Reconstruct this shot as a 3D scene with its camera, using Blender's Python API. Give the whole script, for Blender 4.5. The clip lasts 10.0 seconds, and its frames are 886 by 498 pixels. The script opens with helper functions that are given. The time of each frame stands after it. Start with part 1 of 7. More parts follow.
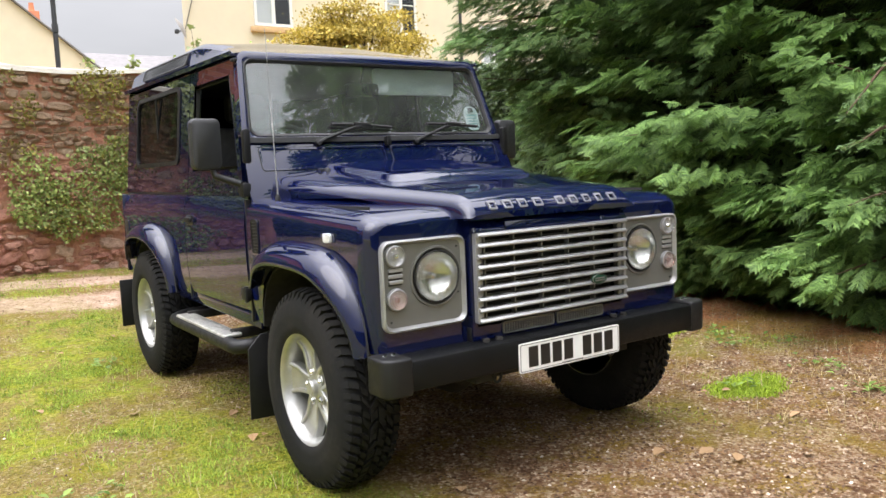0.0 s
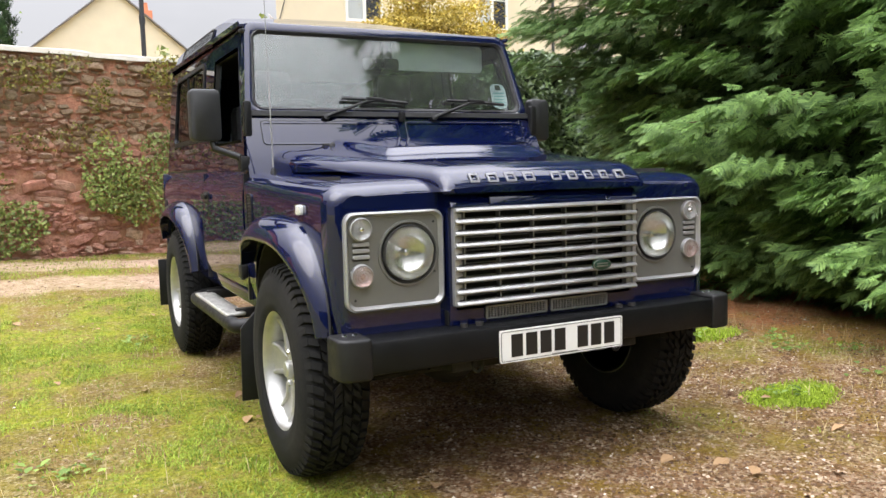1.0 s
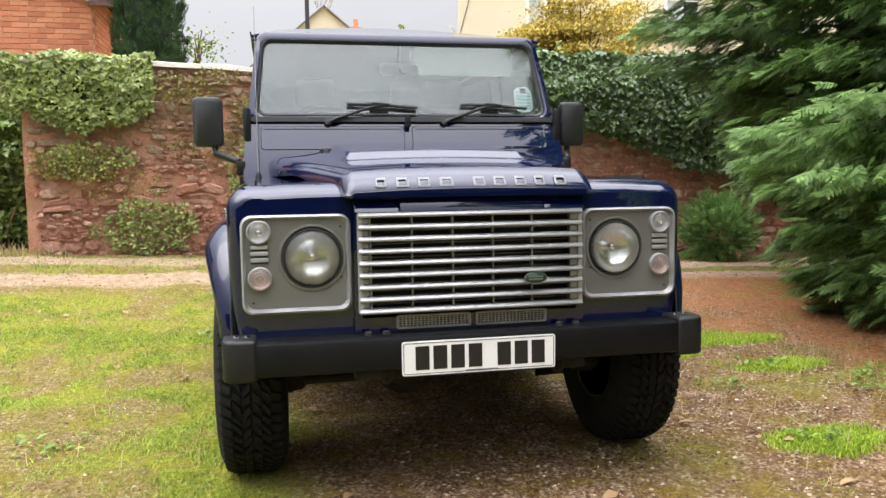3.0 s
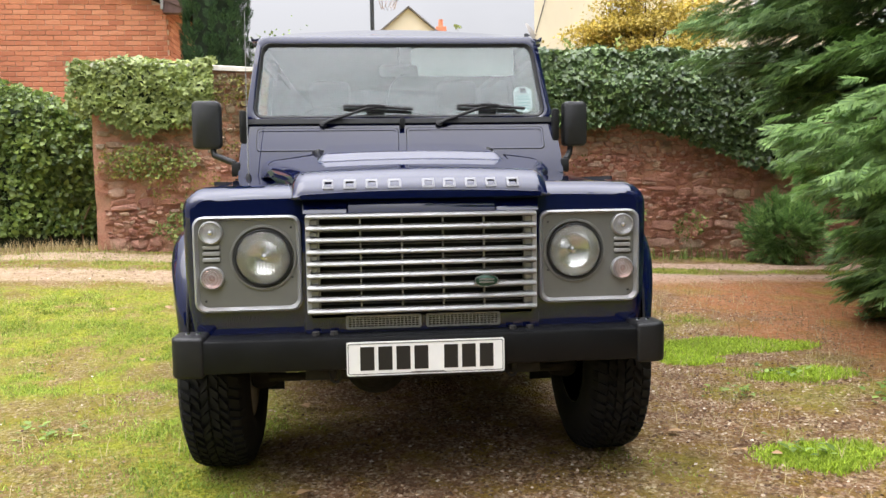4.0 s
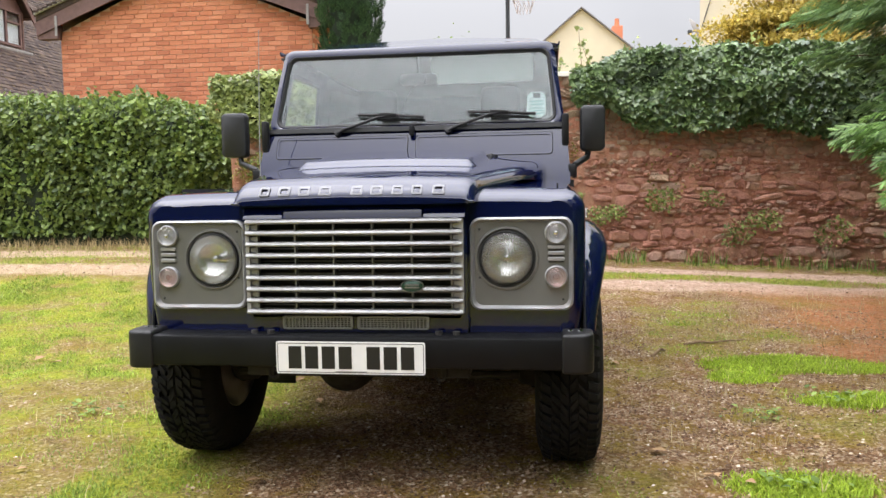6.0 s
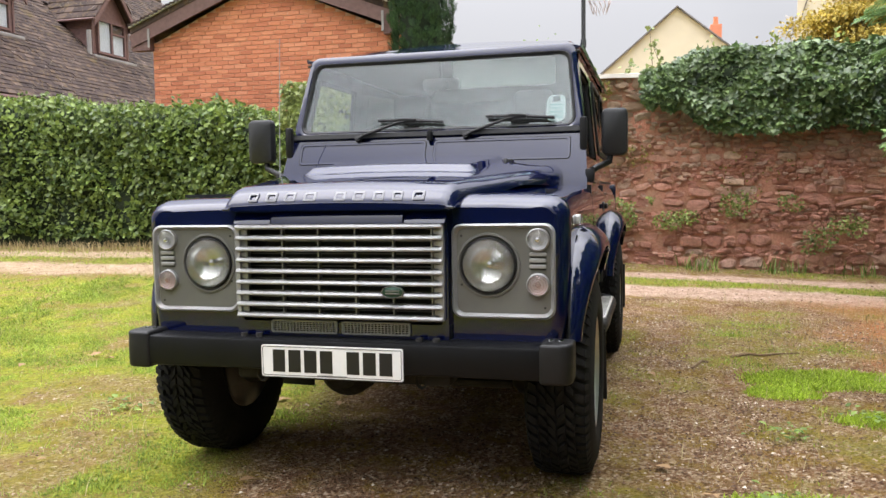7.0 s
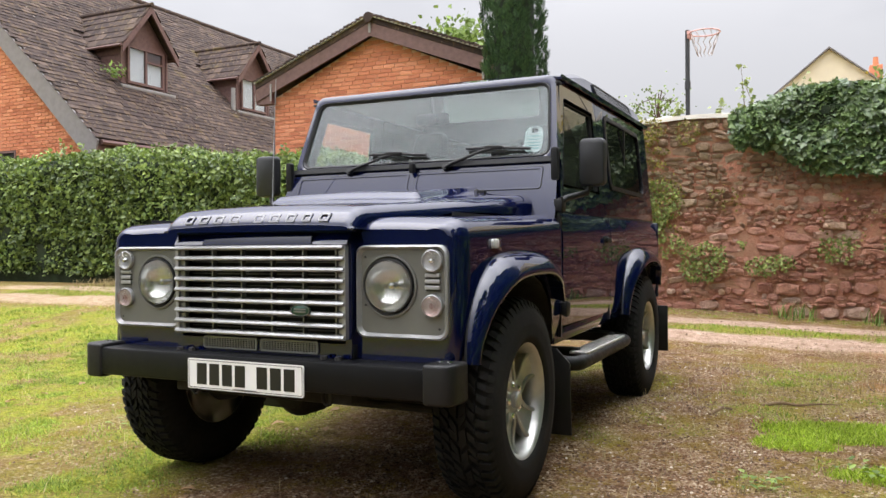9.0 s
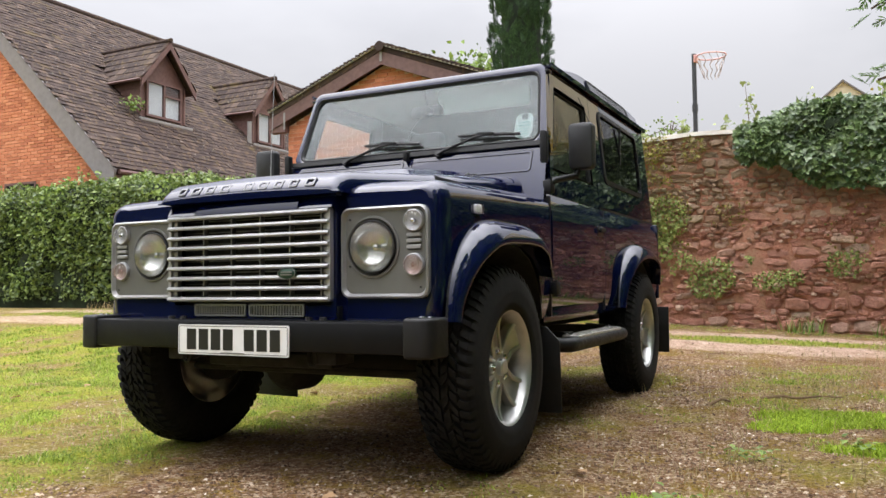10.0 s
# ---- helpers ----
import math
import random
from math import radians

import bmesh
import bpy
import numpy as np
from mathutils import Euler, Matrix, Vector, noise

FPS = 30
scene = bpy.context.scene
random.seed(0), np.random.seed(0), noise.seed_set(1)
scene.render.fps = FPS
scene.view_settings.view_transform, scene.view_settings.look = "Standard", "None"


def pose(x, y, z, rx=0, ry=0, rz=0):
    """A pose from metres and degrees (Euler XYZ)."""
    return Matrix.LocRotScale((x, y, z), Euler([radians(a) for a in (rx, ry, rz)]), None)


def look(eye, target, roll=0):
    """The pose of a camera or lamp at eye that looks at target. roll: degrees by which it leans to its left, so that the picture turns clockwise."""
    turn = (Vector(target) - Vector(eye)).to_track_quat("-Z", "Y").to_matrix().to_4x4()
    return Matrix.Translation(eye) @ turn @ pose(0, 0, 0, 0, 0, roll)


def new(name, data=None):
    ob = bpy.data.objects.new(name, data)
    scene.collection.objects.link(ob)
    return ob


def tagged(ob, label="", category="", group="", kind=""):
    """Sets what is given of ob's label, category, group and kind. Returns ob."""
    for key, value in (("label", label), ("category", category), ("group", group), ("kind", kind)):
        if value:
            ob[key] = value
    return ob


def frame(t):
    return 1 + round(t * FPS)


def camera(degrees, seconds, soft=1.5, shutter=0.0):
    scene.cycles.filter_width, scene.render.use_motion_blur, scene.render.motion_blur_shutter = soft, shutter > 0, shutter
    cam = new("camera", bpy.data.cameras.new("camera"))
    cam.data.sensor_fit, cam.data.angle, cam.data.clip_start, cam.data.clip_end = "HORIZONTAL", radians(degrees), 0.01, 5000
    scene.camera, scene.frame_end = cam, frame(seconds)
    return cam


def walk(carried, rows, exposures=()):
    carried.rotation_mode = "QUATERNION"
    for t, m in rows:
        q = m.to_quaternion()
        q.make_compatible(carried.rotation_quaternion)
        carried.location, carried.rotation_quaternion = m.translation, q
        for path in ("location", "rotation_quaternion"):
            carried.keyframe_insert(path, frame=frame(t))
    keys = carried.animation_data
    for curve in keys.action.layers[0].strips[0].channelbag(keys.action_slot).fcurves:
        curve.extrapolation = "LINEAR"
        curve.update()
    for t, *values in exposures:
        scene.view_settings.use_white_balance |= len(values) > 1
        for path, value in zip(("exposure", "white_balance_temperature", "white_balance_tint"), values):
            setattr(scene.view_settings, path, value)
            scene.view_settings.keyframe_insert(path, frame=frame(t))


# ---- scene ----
cam = camera(58.3, 10.0)
PATH = [
    (0, (-2.082, -2.822, 1.23), (-0.965, -1.175, 1.025), -2.4),
    (0.5, (-1.86, -2.864, 1.159), (-0.839, -1.156, 0.956), -1.9),
    (1, (-1.616, -2.852, 1.113), (-0.709, -1.08, 0.916), -1.4),
    (1.5, (-1.394, -2.874, 1.098), (-0.61, -1.044, 0.911), -1.0),
    (2, (-1.101, -3.0, 1.086), (-0.447, -1.118, 0.91), -0.8),
    (2.5, (-0.878, -3.063, 1.082), (-0.345, -1.143, 0.913), -0.8),
    (4, (-0.189, -3.17, 1.085), (0.004, -1.187, 0.919), -0.9),
    (4.5, (0.023, -3.204, 1.067), (0.1, -1.212, 0.904), -0.8),
    (5, (0.233, -3.222, 1.073), (0.198, -1.228, 0.914), -0.7),
    (6.5, (0.878, -3.176, 1.09), (0.488, -1.22, 0.944), -1.0),
    (7, (1.064, -3.109, 1.089), (0.556, -1.179, 0.95), -0.9),
    (7.5, (1.343, -3.065, 1.099), (0.719, -1.17, 0.969), -0.8),
    (8, (1.532, -2.969, 1.085), (0.808, -1.108, 0.972), -0.5),
    (8.5, (1.712, -2.907, 1.082), (0.908, -1.076, 1.012), -0.4),
    (9, (1.872, -2.866, 0.982), (1.012, -1.06, 0.974), -0.4),
    (9.5, (1.948, -2.843, 0.81), (1.06, -1.052, 0.863), -0.5),
    (10, (2.004, -2.859, 0.706), (1.106, -1.075, 0.799), -0.6),
]
walk(cam, [(t, look(eye, target, roll)) for t, eye, target, roll in PATH], [(0, 0.49), (2.5, 0.50), (4.5, 0.50), (7, 0.42), (8.5, 0.40), (10, 0.31)])

# ---------------------------------------------------------------- world and light
SUN_EL, SUN_AZ = 57.0, 264.0
world = bpy.data.worlds.new("overcast_sky")
scene.world = world
world.use_nodes = True
wn, wl = world.node_tree.nodes, world.node_tree.links
wn.clear()
w_out, w_bg = wn.new("ShaderNodeOutputWorld"), wn.new("ShaderNodeBackground")
w_sky, w_mix, w_ramp = wn.new("ShaderNodeTexSky"), wn.new("ShaderNodeMixRGB"), wn.new("ShaderNodeValToRGB")
w_noise, w_co, w_map = wn.new("ShaderNodeTexNoise"), wn.new("ShaderNodeTexCoord"), wn.new("ShaderNodeMapping")
w_sky.sky_type, w_sky.sun_disc = "NISHITA", False
w_sky.sun_elevation, w_sky.sun_rotation = radians(SUN_EL), radians(SUN_AZ)
w_map.inputs["Scale"].default_value = (1.0, 1.0, 2.6)
w_noise.inputs["Scale"].default_value, w_noise.inputs["Detail"].default_value, w_noise.inputs["Roughness"].default_value = 1.7, 5.0, 0.5
w_ramp.color_ramp.elements[0].position, w_ramp.color_ramp.elements[0].color = 0.34, (5.15, 5.15, 5.45, 1)
w_ramp.color_ramp.elements[1].position, w_ramp.color_ramp.elements[1].color = 0.64, (7.1, 7.02, 7.3, 1)
w_mix.inputs[0].default_value = 0.9
w_bg.inputs["Strength"].default_value = 0.062
wl.new(w_co.outputs["Generated"], w_map.inputs["Vector"])
wl.new(w_map.outputs[0], w_noise.inputs["Vector"])
wl.new(w_noise.outputs["Fac"], w_ramp.inputs[0])
wl.new(w_sky.outputs[0], w_mix.inputs[1])
wl.new(w_ramp.outputs[0], w_mix.inputs[2])
# an overcast sky is far brighter overhead than at the horizon
w_sep, w_up, w_gain, w_scale = wn.new("ShaderNodeSeparateXYZ"), wn.new("ShaderNodeMath"), wn.new("ShaderNodeMath"), wn.new("ShaderNodeVectorMath")
w_sq = wn.new("ShaderNodeMath")
w_up.operation, w_sq.operation, w_gain.operation, w_scale.operation = "MAXIMUM", "POWER", "MULTIPLY_ADD", "SCALE"
w_sq.inputs[1].default_value = 3.0
w_up.inputs[1].default_value, w_gain.inputs[1].default_value, w_gain.inputs[2].default_value = 0.0, 17.0, 1.25
wl.new(w_co.outputs["Generated"], w_sep.inputs[0])
wl.new(w_sep.outputs[2], w_up.inputs[0])
wl.new(w_up.outputs[0], w_sq.inputs[0])
wl.new(w_sq.outputs[0], w_gain.inputs[0])
wl.new(w_mix.outputs[0], w_scale.inputs[0])
wl.new(w_gain.outputs[0], w_scale.inputs["Scale"])
wl.new(w_scale.outputs[0], w_bg.inputs["Color"])
wl.new(w_bg.outputs[0], w_out.inputs["Surface"])

sun = new("sun", bpy.data.lights.new("sun", "SUN"))
sun.data.energy, sun.data.angle, sun.data.color = 1.1, radians(50), (1.0, 0.968, 0.955)
sun_way = Vector((math.sin(radians(SUN_AZ)) * math.cos(radians(SUN_EL)), math.cos(radians(SUN_AZ)) * math.cos(radians(SUN_EL)), math.sin(radians(SUN_EL))))
sun.matrix_world = look(sun_way * 30, (0, 0, 0))


# ---------------------------------------------------------------- node helpers
def lin(c):
    """sRGB 0..255 to linear."""
    return tuple(((v / 255) / 12.92 if v / 255 <= 0.04045 else ((v / 255 + 0.055) / 1.055) ** 2.4) for v in c) + (1.0,)


class Mat:
    """A small builder round one node material with a Principled surface."""

    def __init__(self, name, rough=0.6, metal=0.0, spec=0.5):
        self.m = bpy.data.materials.new(name)
        self.m.use_nodes = True
        self.n, self.l = self.m.node_tree.nodes, self.m.node_tree.links
        self.p = self.n["Principled BSDF"]
        self.p.inputs["Roughness"].default_value, self.p.inputs["Metallic"].default_value = rough, metal
        self.p.inputs["Specular IOR Level"].default_value = spec
        self.co = self.n.new("ShaderNodeTexCoord").outputs["Object"]

    def pos(self):
        return self.n.new("ShaderNodeNewGeometry").outputs["Position"]

    def noise(self, scale, detail=4, rough=0.55, vec=None, stretch=None):
        t = self.n.new("ShaderNodeTexNoise")
        t.inputs["Scale"].default_value, t.inputs["Detail"].default_value, t.inputs["Roughness"].default_value = scale, detail, rough
        v = vec or self.co
        if stretch:
            mp = self.n.new("ShaderNodeMapping")
            mp.inputs["Scale"].default_value = stretch
            self.l.new(v, mp.inputs["Vector"])
            v = mp.outputs[0]
        self.l.new(v, t.inputs["Vector"])
        return t.outputs["Fac"]

    def ramp(self, fac, *stops):
        r = self.n.new("ShaderNodeValToRGB")
        while len(r.color_ramp.elements) < len(stops):
            r.color_ramp.elements.new(0.5)
        for e, (p, c) in zip(r.color_ramp.elements, stops):
            e.position = p
            e.color = c if not isinstance(c, (int, float)) else (c, c, c, 1)
        self.l.new(fac, r.inputs[0])
        return r.outputs[0]

    def mix(self, fac, a, b, how="MIX"):
        m = self.n.new("ShaderNodeMixRGB")
        m.blend_type = how
        for i, v in zip((0, 1, 2), (fac, a, b)):
            if isinstance(v, (int, float)):
                m.inputs[i].default_value = v if i == 0 else (v, v, v, 1)
            elif isinstance(v, tuple):
                m.inputs[i].default_value = v
            else:
                self.l.new(v, m.inputs[i])
        return m.outputs[0]

    def math(self, op, a, b=0.0):
        m = self.n.new("ShaderNodeMath")
        m.operation = op
        for i, v in zip((0, 1), (a, b)):
            if isinstance(v, (int, float)):
                m.inputs[i].default_value = v
            else:
                self.l.new(v, m.inputs[i])
        return m.outputs[0]

    def random_object(self):
        return self.n.new("ShaderNodeObjectInfo").outputs["Random"]

    def random_island(self):
        return self.n.new("ShaderNodeNewGeometry").outputs["Random Per Island"]

    def put(self, sock, v):
        if isinstance(v, (int, float, tuple)):
            self.p.inputs[sock].default_value = v
        else:
            self.l.new(v, self.p.inputs[sock])
        return self

    def bump(self, h, strength=0.3, dist=0.01):
        b = self.n.new("ShaderNodeBump")
        b.inputs["Strength"].default_value, b.inputs["Distance"].default_value = strength, dist
        self.l.new(h, b.inputs["Height"])
        self.l.new(b.outputs[0], self.p.inputs["Normal"])
        return self


def simple(name, c, rough=0.6, metal=0.0, vary=0.12, scale=9.0, bump=0.0, bscale=60.0, spec=0.5):
    """A base colour with grain at two scales."""
    k = Mat(name, rough, metal, spec)
    a = k.ramp(k.noise(scale, 5), (0.3, tuple(v * (1 - vary) for v in c[:3]) + (1,)), (0.7, tuple(min(1, v * (1 + vary)) for v in c[:3]) + (1,)))
    b = k.ramp(k.noise(bscale, 3), (0.3, 1 - vary * 0.5), (0.7, 1.0))
    k.put("Base Color", k.mix(1.0, a, b, "MULTIPLY"))
    k.put("Roughness", k.ramp(k.noise(scale * 2.3, 3), (0.3, max(0.03, rough * 0.85)), (0.7, min(1, rough * 1.15))))
    if bump:
        k.bump(k.noise(bscale, 4), bump, 0.004)
    return k.m


def leafy(name, dark, light, rough=0.5, trans=0.25, spec=0.35):
    """Leaves: tint by island, some light through them."""
    k = Mat(name, rough, 0.0, spec)
    c = k.ramp(k.random_island(), (0.0, dark), (0.75, light), (1.0, tuple(min(1, v * 1.25) for v in light[:3]) + (1,)))
    big = k.ramp(k.noise(1.3, 3, vec=k.pos()), (0.35, 0.72), (0.65, 1.12))
    c = k.mix(1.0, c, big, "MULTIPLY")
    k.put("Base Color", c)
    tr = k.n.new("ShaderNodeBsdfTranslucent")
    k.l.new(c, tr.inputs["Color"])
    ms = k.n.new("ShaderNodeMixShader")
    ms.inputs[0].default_value = trans
    out = k.n["Material Output"]
    k.l.new(k.p.outputs[0], ms.inputs[1])
    k.l.new(tr.outputs[0], ms.inputs[2])
    k.l.new(ms.outputs[0], out.inputs["Surface"])
    return k.m


# ---------------------------------------------------------------- mesh helpers
def mesh_of(name, bm, mat, smooth=False):
    me = bpy.data.meshes.new(name)
    bm.normal_update()
    bm.to_mesh(me)
    bm.free()
    for m in mat if isinstance(mat, (list, tuple)) else [mat]:
        me.materials.append(m)
    if smooth:
        me.polygons.foreach_set("use_smooth", [True] * len(me.polygons))
        me.set_sharp_from_angle(angle=radians(38))
    return me


def part(name, bm, mat, parent=None, label="", smooth=True, m=None):
    ob = new(name, mesh_of(name, bm, mat, smooth))
    ob.parent = parent
    if m is not None:
        ob.matrix_basis = m
    if label:
        ob["label"] = label
    return ob


def thing(name, label, category, group="", kind="", at=None):
    ob = new(name)
    ob.empty_display_size = 0.2
    if at is not None:
        ob.matrix_basis = at if isinstance(at, Matrix) else Matrix.Translation(at)
    return tagged(ob, label, category, group, kind)


def from_lists(name, verts, faces, mat, parent=None, label="", smooth=False):
    me = bpy.data.meshes.new(name)
    me.from_pydata(verts, [], faces)
    me.update()
    for m in mat if isinstance(mat, (list, tuple)) else [mat]:
        me.materials.append(m)
    if smooth:
        me.polygons.foreach_set("use_smooth", [True] * len(me.polygons))
    ob = new(name, me)
    ob.parent = parent
    if label:
        ob["label"] = label
    return ob


def box(x0, x1, y0, y1, z0, z1, bev=0.0, seg=2, bm=None):
    bm = bm or bmesh.new()
    m = Matrix.LocRotScale(((x0 + x1) / 2, (y0 + y1) / 2, (z0 + z1) / 2), None, (abs(x1 - x0), abs(y1 - y0), abs(z1 - z0)))
    vs = bmesh.ops.create_cube(bm, size=1.0, matrix=m)["verts"]
    if bev:
        es = list({e for v in vs for e in v.link_edges})
        bmesh.ops.bevel(bm, geom=es, offset=bev, segments=seg, affect="EDGES", profile=0.5)
    return bm


AX = {"x": (1, 2, 0), "y": (0, 2, 1), "z": (0, 1, 2)}


def prism(poly, axis, a, b, bev=0.0, seg=2, bm=None):
    """A polygon in the two other axes, extruded along axis from a to b."""
    bm = bm or bmesh.new()
    u, v, w = AX[axis]

    def at(p, d):
        c = [0.0] * 3
        c[u], c[v], c[w] = p[0], p[1], d
        return c

    lo, hi = [bm.verts.new(at(p, a)) for p in poly], [bm.verts.new(at(p, b)) for p in poly]
    n = len(poly)
    fs = [bm.faces.new(lo), bm.faces.new(hi)] + [bm.faces.new((lo[i], lo[(i + 1) % n], hi[(i + 1) % n], hi[i])) for i in range(n)]
    bmesh.ops.recalc_face_normals(bm, faces=fs)
    if bev:
        es = list({e for f in fs for e in f.edges})
        bmesh.ops.bevel(bm, geom=es, offset=bev, segments=seg, affect="EDGES", profile=0.5)
    return bm


def rounded(x0, x1, y0, y1, r, n=5):
    """A rounded rectangle as a polygon, counter-clockwise."""
    pts = []
    for cx, cy, a0 in ((x1 - r, y0 + r, -90), (x1 - r, y1 - r, 0), (x0 + r, y1 - r, 90), (x0 + r, y0 + r, 180)):
        for i in range(n + 1):
            a = radians(a0 + 90 * i / n)
            pts.append((cx + r * math.cos(a), cy + r * math.sin(a)))
    return pts


def frame_prism(outer, inner, axis, a, b, bm=None):
    """A ring between two polygons of equal length, extruded."""
    bm = bm or bmesh.new()
    u, v, w = AX[axis]

    def at(p, d):
        c = [0.0] * 3
        c[u], c[v], c[w] = p[0], p[1], d
        return bm.verts.new(c)

    n = len(outer)
    oa, ob_, ia, ib = ([at(p, d) for p in q] for q, d in ((outer, a), (outer, b), (inner, a), (inner, b)))
    fs = []
    for i in range(n):
        j = (i + 1) % n
        fs += [bm.faces.new(q) for q in ((oa[i], oa[j], ob_[j], ob_[i]), (ia[j], ia[i], ib[i], ib[j]), (oa[j], oa[i], ia[i], ia[j]), (ob_[i], ob_[j], ib[j], ib[i]))]
    bmesh.ops.recalc_face_normals(bm, faces=fs)
    return bm


def lathe(profile, n=32, axis="x", centre=(0, 0, 0), bm=None, cap=True):
    """Profile rows of (along, radius) turned round an axis."""
    bm = bm or bmesh.new()
    rings = []
    for d, r in profile:
        ring = []
        for i in range(n):
            a = 2 * math.pi * i / n
            c, s = r * math.cos(a), r * math.sin(a)
            p = {"x": (d, c, s), "y": (c, d, s), "z": (c, s, d)}[axis]
            ring.append(bm.verts.new([p[k] + centre[k] for k in range(3)]))
        rings.append(ring)
    fs = []
    for a, b in zip(rings, rings[1:]):
        fs += [bm.faces.new((a[i], a[(i + 1) % n], b[(i + 1) % n], b[i])) for i in range(n)]
    if cap and profile[0][1] > 1e-5:
        fs.append(bm.faces.new(rings[0]))
    if cap and profile[-1][1] > 1e-5:
        fs.append(bm.faces.new(rings[-1]))
    bmesh.ops.remove_doubles(bm, verts=[v for r in rings for v in r], dist=1e-6)
    bmesh.ops.recalc_face_normals(bm, faces=bm.faces[:])
    return bm


def tube(points, radius, n=8, bm=None, ends=True):
    """A round bar along points; radius may be a list."""
    bm = bm or bmesh.new()
    pts = [Vector(p) for p in points]
    rad = radius if isinstance(radius, (list, tuple)) else [radius] * len(pts)
    rings, side = [], None
    for i, p in enumerate(pts):
        d = (pts[min(i + 1, len(pts) - 1)] - pts[max(i - 1, 0)]).normalized()
        if side is None:
            side = d.cross(Vector((0, 0, 1)) if abs(d.z) < 0.9 else Vector((1, 0, 0))).normalized()
        else:
            side = (side - d * side.dot(d)).normalized()
        up = d.cross(side)
        rings.append([bm.verts.new(p + rad[i] * (math.cos(2 * math.pi * k / n) * side + math.sin(2 * math.pi * k / n) * up)) for k in range(n)])
    fs = []
    for a, b in zip(rings, rings[1:]):
        fs += [bm.faces.new((a[k], a[(k + 1) % n], b[(k + 1) % n], b[k])) for k in range(n)]
    if ends:
        fs += [bm.faces.new(rings[0]), bm.faces.new(rings[-1])]
    bmesh.ops.recalc_face_normals(bm, faces=fs)
    return bm


def loft(sections, bm=None, closed=False, caps=False):
    """Faces between rows of points of equal length."""
    bm = bm or bmesh.new()
    rows = [[bm.verts.new(p) for p in s] for s in sections]
    n = len(rows[0])
    fs = []
    for a, b in zip(rows, rows[1:]):
        for i in range(n if closed else n - 1):
            fs.append(bm.faces.new((a[i], a[(i + 1) % n], b[(i + 1) % n], b[i])))
    if caps:
        fs += [bm.faces.new(rows[0]), bm.faces.new(rows[-1])]
    bmesh.ops.recalc_face_normals(bm, faces=fs)
    return bm


def thick(bm, t):
    """Gives a sheet a thickness, inwards."""
    bmesh.ops.solidify(bm, geom=bm.faces[:], thickness=t)
    return bm


def mirror_x(bm):
    bmesh.ops.scale(bm, vec=(-1, 1, 1), verts=bm.verts[:])
    bmesh.ops.reverse_faces(bm, faces=bm.faces[:])
    return bm


def smooth_step(a, b, v):
    k = min(1.0, max(0.0, (v - a) / (b - a)))
    return k * k * (3 - 2 * k)


def fbm(x, y, z=0.0):
    return noise.noise((x, y, z)) + 0.5 * noise.noise((2.1 * x, 2.1 * y, z + 7)) + 0.25 * noise.noise((4.3 * x, 4.3 * y, z + 3))


# ---------------------------------------------------------------- materials of the car
def paint(name, c, coat=1.0):
    k = Mat(name, 0.55, 0.0, 0.0)
    flake = k.ramp(k.noise(900, 1), (0.35, tuple(v * 0.8 for v in c[:3]) + (1,)), (0.7, tuple(v * 1.25 for v in c[:3]) + (1,)))
    dust = k.ramp(k.noise(3.0, 6, 0.6), (0.5, 0.0), (0.85, 0.02))
    k.put("Base Color", k.mix(dust, flake, lin((120, 112, 100))))
    k.put("Coat Weight", coat)
    k.put("Coat Roughness", 0.0)
    k.put("Coat IOR", 1.6)
    k.bump(k.noise(4, 2), 0.008, 0.02)
    return k.m


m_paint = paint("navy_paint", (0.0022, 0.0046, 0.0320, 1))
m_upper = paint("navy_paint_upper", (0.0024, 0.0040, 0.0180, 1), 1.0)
m_black = simple("black_plastic", (0.0085, 0.0085, 0.009, 1), 0.5, 0, 0.2, 14, 0.15, 220, 0.35)
m_bumper = simple("powder_coat", (0.0050, 0.0053, 0.006, 1), 0.42, 0, 0.2, 9, 0.25, 320, 0.2)
m_rubber = simple("seal_rubber", (0.016, 0.016, 0.016, 1), 0.6, 0, 0.2, 25)
m_under = simple("underbody", (0.020, 0.018, 0.016, 1), 0.9, 0, 0.4, 9, 0.4, 60)
m_silver = simple("silver_trim", (0.36, 0.36, 0.36, 1), 0.48, 0.55, 0.06, 12)
m_grey = simple("grey_surround", (0.150, 0.150, 0.138, 1), 0.42, 0.25, 0.07, 10, 0.05, 260)
m_alloy = simple("alloy", (0.50, 0.50, 0.48, 1), 0.34, 0.75, 0.10, 16, 0.05, 120)
m_chrome = simple("chrome", (0.75, 0.75, 0.76, 1), 0.08, 1.0, 0.04, 20)
m_mirrorface = simple("reflector", (0.62, 0.62, 0.59, 1), 0.2, 1.0, 0.12, 30, 0.25, 30)
m_white = simple("plate_white", (0.78, 0.78, 0.76, 1), 0.35, 0, 0.03, 20)
m_ink = simple("plate_ink", (0.012, 0.012, 0.012, 1), 0.4)
m_badge = simple("badge_green", (0.012, 0.055, 0.030, 1), 0.3, 0.2)
m_seat = simple("seat_cloth", (0.022, 0.022, 0.023, 1), 0.9, 0, 0.2, 20)
m_trim = simple("interior_trim", (0.045, 0.045, 0.045, 1), 0.8, 0, 0.15, 12)
m_visor = simple("visor_vinyl", (0.62, 0.64, 0.62, 1), 0.7, 0, 0.04, 8)
m_lining = simple("headlining", (0.09, 0.092, 0.095, 1), 0.9, 0, 0.06, 8)
